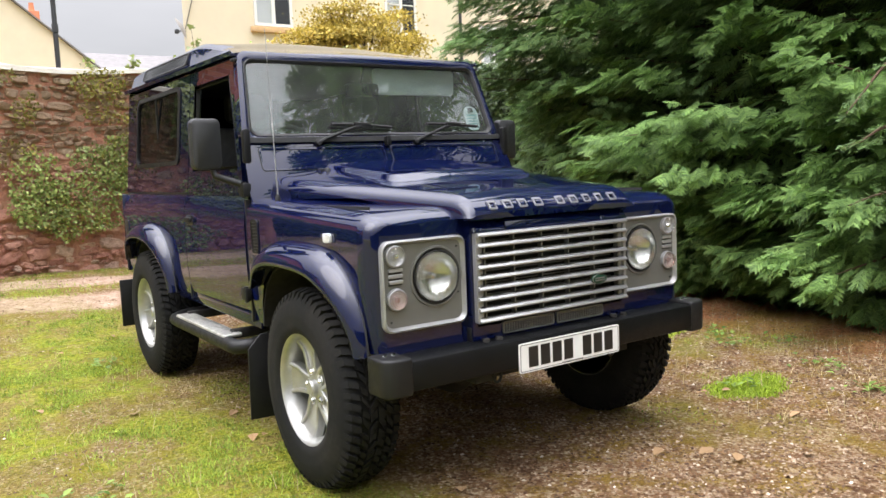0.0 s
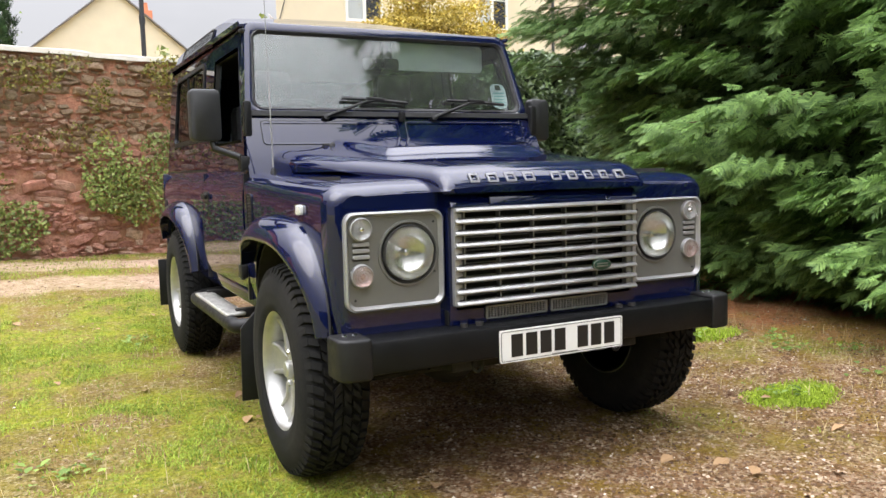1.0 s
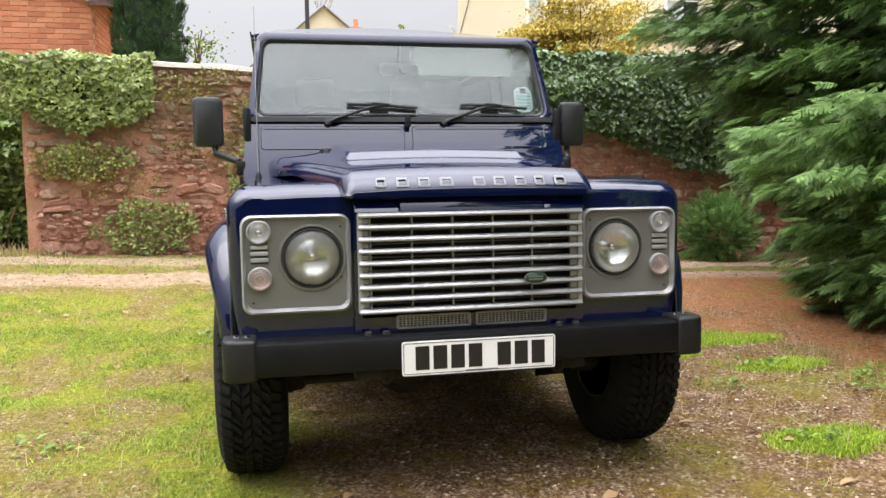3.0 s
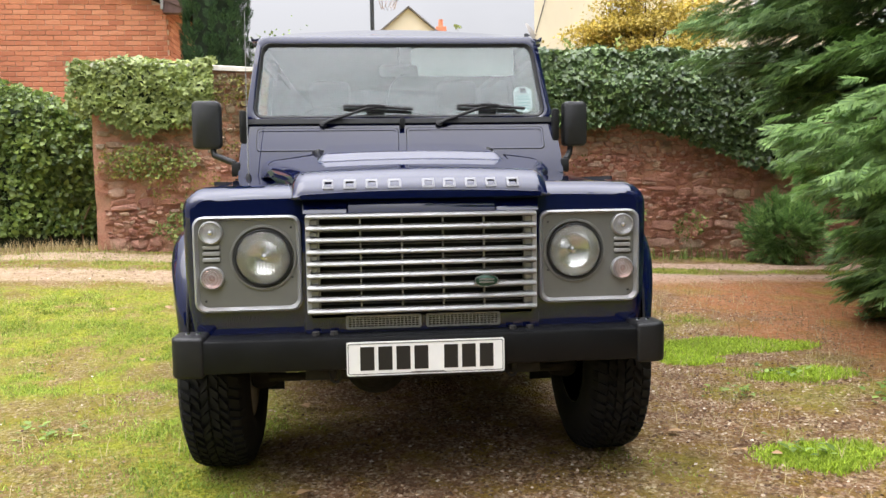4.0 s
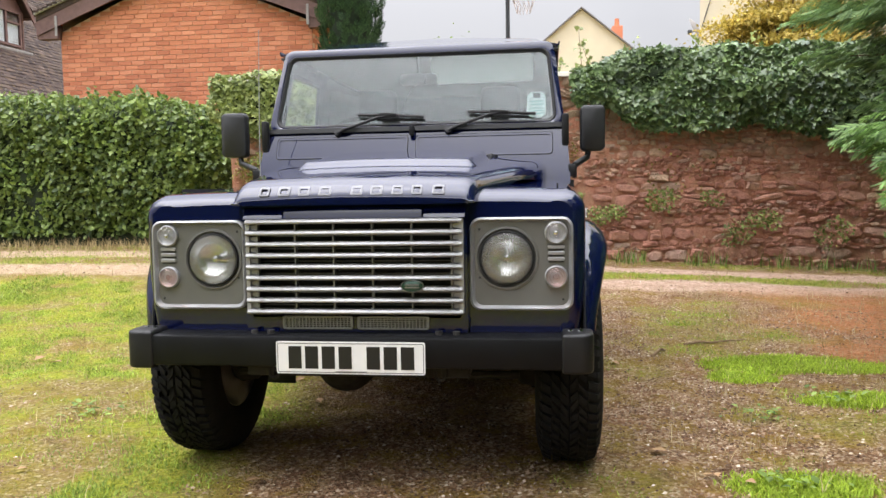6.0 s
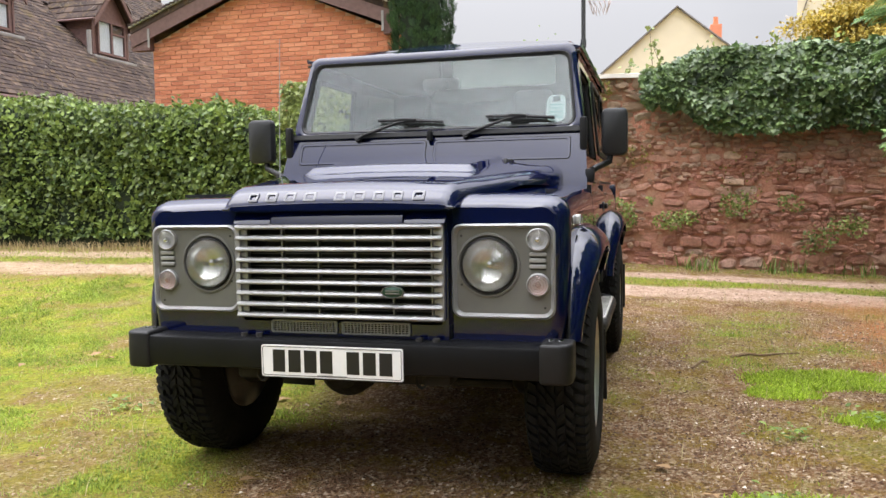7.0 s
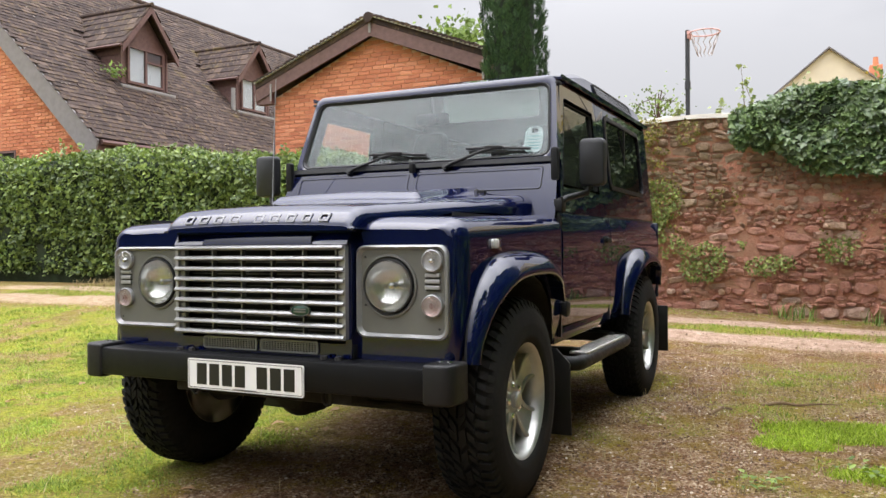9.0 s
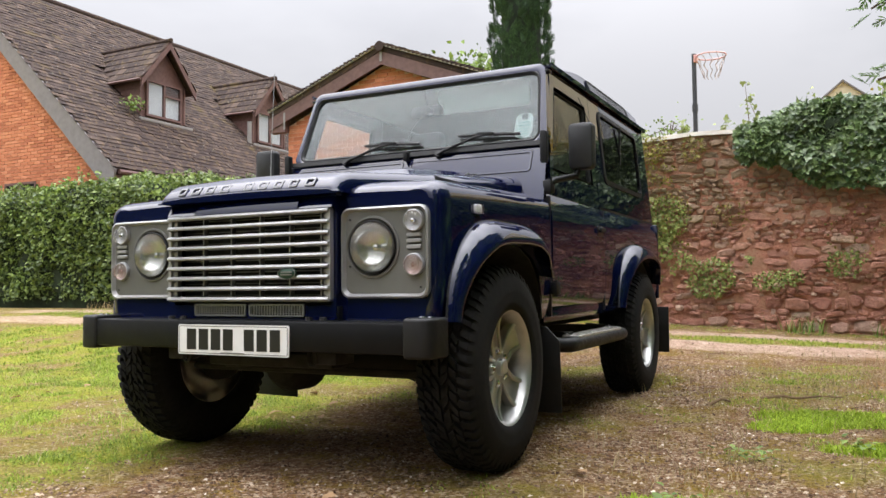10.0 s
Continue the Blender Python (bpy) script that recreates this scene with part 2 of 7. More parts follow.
m_mirrorcase = simple("mirror_case_plastic", (0.022, 0.0225, 0.024, 1), 0.5, 0, 0.15, 14, 0.2, 240)
m_name = simple("satin_letter_silver", (0.17, 0.17, 0.18, 1), 0.5, 0.3, 0.05, 12)
m_tread = simple("tread_plate", (0.62, 0.61, 0.58, 1), 0.45, 0.7, 0.2, 30, 0.3, 150)
m_meshmetal = simple("mesh_metal", (0.25, 0.25, 0.24, 1), 0.5, 0.8, 0.2, 50)
m_radiator = simple("radiator", (0.012, 0.012, 0.012, 1), 0.7, 0.3, 0.3, 40)
m_sticker = simple("permit_card", (0.72, 0.80, 0.80, 1), 0.5, 0, 0.05, 30)
m_sticker2 = simple("permit_print", (0.25, 0.55, 0.55, 1), 0.5, 0, 0.2, 30)

k = Mat("tyre_rubber", 0.82, 0, 0.22)
dusty = k.ramp(k.noise(5, 6, 0.65), (0.45, (0.009, 0.009, 0.009, 1)), (0.78, (0.022, 0.020, 0.017, 1)))
k.put("Base Color", k.mix(1.0, dusty, k.ramp(k.noise(60, 3), (0.3, 0.75), (0.7, 1.1)), "MULTIPLY"))
k.bump(k.noise(160, 3), 0.2, 0.003)
m_tyre = k.m


def glass(name, tint, gloss_rough=0.0, ior=1.5, haze=0.0, flutes=0.0):
    """Clear pane: what lies behind it through a tint, with a mirror sheen by Fresnel and a thin film of dust."""
    k = Mat(name)
    out = k.n["Material Output"]
    tr, gl, lw, ms = (k.n.new(s) for s in ("ShaderNodeBsdfTransparent", "ShaderNodeBsdfGlossy", "ShaderNodeLayerWeight", "ShaderNodeMixShader"))
    tr.inputs["Color"].default_value, gl.inputs["Roughness"].default_value = tint, gloss_rough
    # the same sheen from both faces of a thin pane
    f0 = ((ior - 1) / (ior + 1)) ** 2
    lw.inputs["Blend"].default_value = 0.5
    k.l.new(k.math("ADD", k.math("MULTIPLY", k.math("POWER", lw.outputs["Facing"], 5.0), 1 - f0), f0), ms.inputs[0])
    base = tr.outputs[0]
    if haze:
        df, mh = k.n.new("ShaderNodeBsdfDiffuse"), k.n.new("ShaderNodeMixShader")
        df.inputs["Color"].default_value = (0.6, 0.6, 0.58, 1)
        k.l.new(k.ramp(k.noise(6, 5), (0.3, haze * 0.5), (0.75, haze * 1.4)), mh.inputs[0])
        k.l.new(base, mh.inputs[1])
        k.l.new(df.outputs[0], mh.inputs[2])
        base = mh.outputs[0]
    if flutes:
        # moulded ribs and prisms in the lens
        wv, bp = k.n.new("ShaderNodeTexWave"), k.n.new("ShaderNodeBump")
        wv.bands_direction, wv.inputs["Scale"].default_value, wv.inputs["Distortion"].default_value = "X", flutes / 6.28, 0.6
        bp.inputs["Strength"].default_value, bp.inputs["Distance"].default_value = 0.5, 0.004
        k.l.new(k.co, wv.inputs["Vector"])
        k.l.new(wv.outputs["Fac"], bp.inputs["Height"])
        k.l.new(bp.outputs[0], gl.inputs["Normal"])
        k.l.new(k.mix(1.0, tint, k.ramp(wv.outputs["Fac"], (0.2, 0.82), (0.7, 1.0)), "MULTIPLY"), tr.inputs["Color"])
    k.l.new(base, ms.inputs[1])
    k.l.new(gl.outputs[0], ms.inputs[2])
    k.l.new(ms.outputs[0], out.inputs["Surface"])
    return k.m


m_screen = glass("windscreen_glass", (0.76, 0.83, 0.81, 1), 0.0, 1.88, 0.04)
m_window = glass("side_glass", (0.55, 0.60, 0.58, 1), 0.0, 1.6, 0.02)
m_privacy = glass("privacy_glass", (0.05, 0.055, 0.055, 1), 0.0, 1.6, 0.01)
m_headglass = glass("headlamp_lens", (0.95, 0.96, 0.95, 1), 0.05, 1.6, 0.10, 190.0)
m_lens = glass("lamp_lens", (0.98, 0.98, 0.985, 1), 0.02, 1.45, 0.03)
m_lens_pink = glass("indicator_lens", (0.97, 0.86, 0.83, 1), 0.02, 1.45, 0.08)

# ---------------------------------------------------------------- the car
# Forward is -y, its left side is +x; the front axle stands over y = 0.
AXLE_R, HUB_Z, TYRE_R = 2.36, 0.39, 0.395
car = thing("off_road_car", "dark navy short-wheelbase off-road car parked on gravel and grass", "car")


def both(make):
    """Calls make(side) for the right (-1) and left (+1) side; make returns a part built for +x, mirrored where needed."""
    for side in (1, -1):
        make(side)


def sided(bm, side):
    return mirror_x(bm) if side < 0 else bm


def put_pane(name, bm, mat, parent, label=""):
    ob = part(name, bm, mat, parent, label)
    ob.visible_shadow = False
    return ob


def poly_z(y, pts):
    for (a, za), (b, zb) in zip(pts, pts[1:]):
        if a <= y <= b:
            return za + (zb - za) * (y - a) / (b - a)
    return None


ARCH_F = [(-0.40, 0.58), (-0.385, 0.66), (-0.33, 0.755), (-0.24, 0.825), (-0.12, 0.865), (0.10, 0.875), (0.27, 0.865), (0.40, 0.815), (0.49, 0.74), (0.54, 0.64), (0.555, 0.55)]
ARCH_R = [(1.905, 0.56), (1.93, 0.66), (1.99, 0.76), (2.09, 0.835), (2.22, 0.870), (2.42, 0.875), (2.58, 0.850), (2.70, 0.785), (2.78, 0.70), (2.82, 0.62)]
SIDE = [(0.53, 0.772), (0.66, 0.792), (0.80, 0.800), (1.00, 0.801), (1.06, 0.797), (1.105, 0.785), (1.135, 0.768)]


def side_x(z):
    return poly_z(min(max(z, 0.53), 1.135), SIDE)


def upper_x(z):
    return 0.764 - (z - 1.14) * 0.098


def body_side(y0, y1, zlow, arch=None, top=1.135, n=26):
    """A curved side panel, with the wheel's opening cut out of its lower edge."""
    ys = sorted({round(y0 + (y1 - y0) * i / n, 4) for i in range(n + 1)} | {p[0] for p in (arch or ()) if y0 < p[0] < y1})
    rows = []
    for y in ys:
        zb = poly_z(y, arch) if arch else None
        zb = zlow if zb is None else max(zb, zlow)
        row = [zb + (top - zb) * (i / 9) for i in range(10)]
        rows.append([(side_x(z), y, z) for z in row])
    return thick(loft(rows), 0.014)


LAMP = (0.530, 0.845)


def holed(outer, c, r, step=0.03):
    """An outline cut into short steps, and a round hole in it with as many points."""
    pts = []
    for (a, b), (u, v) in zip(outer, outer[1:] + outer[:1]):
        n = max(1, int(math.hypot(u - a, v - b) / step))
        pts += [(a + (u - a) * i / n, b + (v - b) * i / n) for i in range(n)]
    ring = []
    for x, z in pts:
        d = math.hypot(x - c[0], z - c[1])
        ring.append((c[0] + (x - c[0]) * r / d, c[1] + (z - c[1]) * r / d))
    return pts, ring


def wing(side):
    r = 0.065
    ys = sorted({round(-0.475 + 1.115 * i / 34, 4) for i in range(35)} | {p[0] for p in ARCH_F} | {-0.4735, -0.472, -0.47, -0.466, -0.46, -0.45, -0.44})
    rows = []
    for y in ys:
        zb = poly_z(y, ARCH_F) or 0.56
        zt = 1.078 + 0.045 * (y + 0.47) / 1.1
        d = max(0.0, -0.41 - y) / r
        drop = 0.050 * (1 - math.sqrt(max(0.0, 1 - min(0.985, max(0.0, -0.365 - y) / 0.111) ** 2)))
        pull = r * (1 - math.sqrt(max(0.0, 1 - min(1, d) ** 2))) * 0.75
        row = [(side_x(z) - pull, y, z) for z in (zb + (zt - 0.075 - zb) * i / 8 for i in range(9))]
        xo = side_x(zt - 0.075) - pull
        for i in range(1, 8):
            a = radians(90 * i / 7)
            row.append((xo - 0.075 * (1 - math.cos(a)), y, zt - 0.075 + 0.075 * math.sin(a) - drop * (i / 7)))
        row += [(xo - 0.2, y, zt + 0.004 - drop), (0.38, y, zt + 0.006 - drop)]
        rows.append(row)
    w = part("front_wing", sided(loft(rows), side), m_paint, car)
    # front face of the wing
    edge, hole = holed([(x, z) for x, _, z in rows[0]] + [(0.38, 0.585)], LAMP, 0.104)
    front = loft([[(x, -0.4755, z) for x, z in edge], [(x, -0.4755, z) for x, z in hole]], closed=True)
    part("front_face", sided(front, side), m_paint, w)
    # seam that runs back along the top
    part("top_seam", sided(box(0.705, 0.709, -0.34, 0.6, 1.088, 1.1005), side), m_rubber, w)
    # inner arch liner
    liner = [(0.36, y, max(z + 0.02, 0.55)) for y, z in ARCH_F]
    part("arch_liner", sided(thick(loft([[(0.785, y, z + 0.004) for y, z in ARCH_F], liner]), 0.01), side), m_under, w)
    # side lamp, vent on the right wing
    lamp = part("side_repeater", sided(prism(rounded(-0.215, -0.160, 0.972, 1.006, 0.010), "x", 0.798, 0.812, 0.003), side), m_white, w, "small clear side lamp")
    put_pane("lens", sided(prism(rounded(-0.217, -0.158, 0.970, 1.008, 0.011), "x", 0.812, 0.819, 0.003), side), m_lens, lamp)
    if side < 0:
        v = part("wing_vent", sided(frame_prism(rounded(0.500, 0.580, 0.885, 1.035, 0.02), rounded(0.508, 0.572, 0.893, 1.027, 0.014), "x", 0.797, 0.806), side), m_black, w, "black louvred air intake")
        part("backing", sided(prism(rounded(0.506, 0.574, 0.891, 1.029, 0.014), "x", 0.796, 0.801), side), m_ink, v)
        for i in range(9):
            z = 0.900 + i * 0.0145
            part("louvre", sided(box(0.800, 0.8055, 0.509, 0.571, z, z + 0.007, 0.002, 1), side), m_black, v)


both(wing)


def flare(path, side, name):
    """The wheel arch's eyebrow: one section swept along the opening."""
    rows = []
    for i, (y, z) in enumerate(path):
        a, b = Vector(path[max(0, i - 1)]), Vector(path[min(len(path) - 1, i + 1)])
        t = (b - a).normalized()
        n = Vector((-t.y, t.x))
        u = i / (len(path) - 1)
        fade = 0.42 + 0.58 * smooth_step(0.0, 0.5, u) - 0.30 * smooth_step(0.8, 1.0, u)
        sec = []
        for out, x in ((0.088, 0.794), (0.086, 0.815), (0.070, 0.850), (0.046, 0.876), (0.020, 0.890), (0.004, 0.894), (-0.006, 0.890), (-0.004, 0.872), (0.012, 0.80)):
            sec.append((0.794 + (x - 0.794) * fade, y + n.x * out * fade, z + n.y * out * fade))
        rows.append(sec)
    e = part(name, sided(loft(rows, closed=True, caps=True), side), m_paint, car)
    piping = [(0.796, r[0][1], r[0][2]) for r in rows]
    part("piping", sided(tube(piping, 0.0045, 6), side), m_rubber, e)


def fine(pts, n=3):
    """Points along a smooth curve through pts."""
    v = [Vector(p) for p in pts]
    out = []
    for i in range(len(v) - 1):
        p0, p1, p2, p3 = v[max(0, i - 1)], v[i], v[i + 1], v[min(len(v) - 1, i + 2)]
        for s in range(n):
            t = s / n
            out.append(tuple(0.5 * ((2 * p1) + (p2 - p0) * t + (2 * p0 - 5 * p1 + 4 * p2 - p3) * t * t + (3 * p1 - p0 - 3 * p2 + p3) * t ** 3)))
    return out + [tuple(v[-1])]


both(lambda s: flare(fine(ARCH_F[:9]), s, "front_wheel_arch"))
both(lambda s: flare(fine(ARCH_R[:9]), s, "rear_wheel_arch"))


def headlamp_panel(side):
    out, inn = rounded(0.405, 0.757, 0.666, 0.986, 0.035), rounded(0.421, 0.741, 0.682, 0.970, 0.028)
    p = part("headlamp_panel", sided(frame_prism(*holed(inn, LAMP, 0.097), "y", -0.481, -0.474), side), m_grey, car, "matt grey headlamp surround with raised silver rim")
    part("rim_strip", sided(loft([[(x, -0.474, z) for x, z in out], [(x, -0.492, z) for x, z in out], [(x * 0.62 + u * 0.38, -0.496, z * 0.62 + w * 0.38) for (x, z), (u, w) in zip(out, inn)], [(x, -0.480, z) for x, z in inn]], closed=True), side), m_silver, p)
    c = (0.530, 0, 0.845)
    h = part("headlamp", sided(lathe([(-0.476, 0.112), (-0.486, 0.109), (-0.487, 0.103), (-0.482, 0.0975), (-0.476, 0.0955)], 40, "y", c, cap=False), side), m_grey, p, "round clear headlamp")
    part("gasket", sided(lathe([(-0.484, 0.0955), (-0.492, 0.0945), (-0.493, 0.0912), (-0.484, 0.0905)], 40, "y", c, cap=False), side), m_rubber, h)
    part("reflector", sided(lathe([(-0.489, 0.0890), (-0.480, 0.0870), (-0.468, 0.0815), (-0.456, 0.0735), (-0.445, 0.063), (-0.436, 0.050), (-0.430, 0.036), (-0.426, 0.022), (-0.425, 0.001)], 40, "y", c, cap=False), side), m_mirrorface, h)
    part("bulb_shield", sided(lathe([(-0.426, 0.010), (-0.455, 0.013), (-0.464, 0.011), (-0.467, 0.001)], 16, "y", c, cap=False), side), m_chrome, h)
    put_pane("lens", sided(lathe([(-0.488, 0.0895), (-0.500, 0.084), (-0.510, 0.062), (-0.515, 0.034), (-0.5165, 0.001)], 36, "y", c, cap=False), side), m_headglass, h)
    for z, mat, lab in ((0.932, m_lens, "clear round side lamp"), (0.781, m_lens_pink, "round indicator lamp with pinkish lens")):
        q = (0.699, 0, z)
        lamp = part("indicator_lamp", sided(lathe([(-0.478, 0.040), (-0.494, 0.0385), (-0.496, 0.035), (-0.490, 0.034)], 28, "y", q, cap=False), side), m_silver, p, lab)
        part("reflector", sided(lathe([(-0.492, 0.034), (-0.487, 0.028), (-0.484, 0.018), (-0.4825, 0.001)], 20, "y", q, cap=False), side), m_silver, lamp)
        part("bulb", sided(lathe([(-0.482, 0.006), (-0.494, 0.010), (-0.500, 0.007), (-0.502, 0.001)], 12, "y", q, cap=False), side), m_lens_pink if mat is m_lens_pink else m_chrome, lamp)
        put_pane("lens", sided(lathe([(-0.492, 0.0345), (-0.506, 0.031), (-0.514, 0.020), (-0.517, 0.001)], 24, "y", q, cap=False), side), mat, lamp)
        for r in (0.012, 0.022, 0.030):
            put_pane("lens_ring", sided(lathe([(-0.5155 + r * 0.2, r - 0.0015), (-0.519 + r * 0.2, r), (-0.5155 + r * 0.2, r + 0.0015)], 20, "y", q, cap=False), side), mat, lamp)
    for i in range(3):
        z = 0.8355 + i * 0.0205
        part("louvre", sided(prism(rounded(0.670, 0.728, z, z + 0.013, 0.005, 3), "y", -0.490, -0.480, 0.002, 1), side), m_silver, p)
        part("louvre_slot", sided(box(0.673, 0.725, -0.4825, -0.4815, z - 0.006, z - 0.0005), side), m_ink, p)
    for x, z in ((0.437, 0.945), (0.437, 0.778), (0.722, 0.703)):
        part("screw", sided(lathe([(-0.481, 0.0042), (-0.4835, 0.0038), (-0.484, 0.001)], 10, "y", (x, 0, z)), side), m_rubber, p)


both(headlamp_panel)

# grille
panel = part("grille_panel", frame_prism(rounded(-0.397, 0.397, 0.590, 1.046, 0.006), rounded(-0.374, 0.374, 0.640, 0.985, 0.006), "y", -0.512, -0.45), m_paint, car)
part("radiator", box(-0.38, 0.38, -0.455, -0.44, 0.60, 1.0), m_radiator, panel)
for x0, x1, lean_by in ((-0.394, -0.249, 0.022), (-0.246, 0.246, 0.010), (0.249, 0.394, 0.022)):
    part("slam_panel", prism([(-0.536, 0.989), (-0.536 + lean_by, 1.030), (-0.500, 1.036), (-0.500, 0.989)], "x", x0, x1, 0.002, 1), m_paint, panel)
grille = part("grille", frame_prism(rounded(-0.3865, 0.3865, 0.655, 0.987, 0.008), rounded(-0.372, 0.372, 0.668, 0.972, 0.006), "y", -0.534, -0.508), m_silver, car, "silver horizontal-slat radiator grille")
for i in range(9):
    z = 0.664 + i * 0.03945
    w = 0.379
    prof = [(-0.506, z - 0.003), (-0.512, z + 0.010), (-0.540, z + 0.0085), (-0.5475, z + 0.001), (-0.5475, z - 0.004), (-0.540, z - 0.0075)]
    part("slat", prism(prof, "x", -w - 0.004, w + 0.004, 0.0012, 1), m_silver, grille)
    if i < 8:
        for s in (-1, 1):
            part("slat_end", box(min(s * 0.382, s * 0.348), max(s * 0.382, s * 0.348), -0.522, -0.508, z + 0.010, z + 0.030, 0.003, 1), m_silver, grille)
for x in (-0.345, -0.207, -0.069, 0.069, 0.207, 0.345):
    part("divider", box(x - 0.0028, x + 0.0028, -0.530, -0.506, 0.668, 0.976), m_meshmetal, grille)
for i in range(14):
    z = 0.676 + i * 0.0225
    part("radiator_bar", box(-0.37, 0.37, -0.462, -0.455, z, z + 0.004), m_meshmetal, panel)
badge = part("badge", lathe([(-0.545, 0.001), (-0.545, 0.040), (-0.552, 0.040), (-0.555, 0.036), (-0.556, 0.001)], 28, "y", (0, 0, 0)), m_badge, grille, "small green oval badge", m=Matrix.Translation((0.211, 0, 0.757)) @ Matrix.Diagonal((1.0, 1.0, 0.52, 1.0)))
part("badge_rim", lathe([(-0.5535, 0.0405), (-0.5570, 0.0400), (-0.5570, 0.0375), (-0.5535, 0.0370)], 28, "y"), m_meshmetal, grille, m=Matrix.Translation((0.211, 0, 0.757)) @ Matrix.Diagonal((1.0, 1.0, 0.52, 1.0)))
for z in (0.7525, 0.7615):
    part("badge_bar", box(0.186, 0.236, -0.5575, -0.5555, z - 0.0025, z + 0.0025), m_meshmetal, grille)
# two wire mesh vents below the grille
for x0, x1 in ((-0.262, -0.008), (0.008, 0.262)):
    v = part("mesh_vent", frame_prism(rounded(x0, x1, 0.600, 0.646, 0.008), rounded(x0 + 0.006, x1 - 0.006, 0.606, 0.640, 0.006), "y", -0.520, -0.508), m_meshmetal, car, "wire mesh intake below the grille")
    bm = bmesh.new()
    n = 20
    for i in range(n):
        x = x0 + 0.008 + (x1 - x0 - 0.016) * i / (n - 1)
        box(x - 0.0014, x + 0.0014, -0.517, -0.513, 0.605, 0.641, bm=bm)
    for i in range(4):
        z = 0.6125 + i * 0.0075
        box(x0 + 0.006, x1 - 0.006, -0.5165, -0.5135, z - 0.0012, z + 0.0012, bm=bm)
    part("wire_mesh", bm, m_meshmetal, v, smooth=False)
part("lower_panel", box(-0.40, 0.40, -0.505, -0.44, 0.585, 0.640, 0.004), m_ink, car)


# bonnet
def bonnet_half(y):
    k = min(1, max(0, (y + 0.53) / 1.2))
    return 0.428 + 0.235 * smooth_step(0.0, 1.0, k) ** 0.75


def bonnet_top(x, y):
    k = min(1, max(0, (y + 0.53) / 1.2))
    z = 1.128 + 0.120 * k - 0.030 * (abs(x) / 0.66) ** 2
    d = min(0.985, max(0.0, (-0.43 - y) / 0.121))
    z -= 0.078 * (1 - math.sqrt(1 - d * d))
    half = 0.352 + 0.022 * k
    bulge = smooth_step(half + 0.022, half - 0.022, abs(x)) * smooth_step(0.005, 0.080, y)
    return z + 0.028 * bulge


def nose_y(z):
    """Where the nose of the bonnet has the height z."""
    return max((-0.549 + 0.0005 * i for i in range(240)), key=lambda y: -abs(bonnet_top(0.2, y) - z))


ys = [-0.5495, -0.549, -0.548, -0.546, -0.543, -0.538, -0.531, -0.522, -0.510, -0.495, -0.478, -0.460, -0.440, -0.42, -0.38, -0.30, -0.20, -0.10, -0.04] + [-0.02 + 0.0125 * i for i in range(12)] + [0.16, 0.22, 0.30, 0.38, 0.46, 0.54, 0.60, 0.67]
rows = []
for y in ys:
    hw = bonnet_half(y)
    xs = [0.06 * i for i in range(6)] + [0.320 + 0.006 * i for i in range(11)]
    r0 = 0.055 + 0.015 * smooth_step(-0.45, 0.0, y)
    lo_x = max(0.386, hw - r0)
    xs += [0.380 + (lo_x - 0.380) * i / 3 for i in range(1, 4)] + [lo_x + (hw - lo_x) * math.sin(math.pi / 2 * i / 9) for i in range(1, 10)]
    zl = 1.042 + 0.077 * smooth_step(-0.44, 0.1, y)
    row = []
    for x in xs:
        e = min(1.0, max(0.0, (x - lo_x) / (hw - lo_x)))
        row.append((x, y, max(zl + 0.003, bonnet_top(x, y) - 0.052 * (1 - math.sqrt(1 - e * e)))))
    row.append((hw, y, zl))
    rows.append([(-x, b, z) for x, b, z in reversed(row[1:])] + row)
first = [(x, -0.549, 1.038) for x, _, _ in rows[0]]
bonnet = part("bonnet", loft([first] + rows), m_paint, car)
# dark strip painted as the shade under the bonnet's lip
part("bonnet_shadow_gap", box(-0.40, 0.40, -0.512, -0.48, 1.034, 1.0475, 0.002), m_rubber, bonnet)
# raised plain frames where the maker's name stands, silver
for x0, x1 in ((-0.326, -0.290), (-0.258, -0.216), (-0.186, -0.145), (-0.113, -0.068), (0.001, 0.042), (0.070, 0.112), (0.144, 0.182), (0.213, 0.249), (0.284, 0.326)):
    rows = []
    for kx, kz, off in ((1.0, 1.0, -0.004), (1.0, 1.0, 0.003), (0.64, 0.54, 0.003), (0.64, 0.54, -0.004)):
        xc, zc = (x0 + x1) / 2, 1.0845
        rows.append([(xc + (x - xc) * kx, nose_y(zc + (z - zc) * kz) - off, zc + (z - zc) * kz + off * 0.6) for x, z in rounded(x0, x1, 1.069, 1.100, 0.004, 2)])
    part("name_bar", loft(rows, closed=True), m_name, bonnet, smooth=False)
for s in (-1, 1):
    jet = part("washer_jet", lathe([(1.225, 0.016), (1.242, 0.013), (1.250, 0.006), (1.252, 0.001)], 12, "z", (s * 0.40, 0.60, 0.0)), m_black, bonnet)
    part("hinge_stay", box(s * 0.40 - 0.030, s * 0.40 + 0.030, 0.625, 0.655, 1.215, 1.248, 0.006), m_black, bonnet)

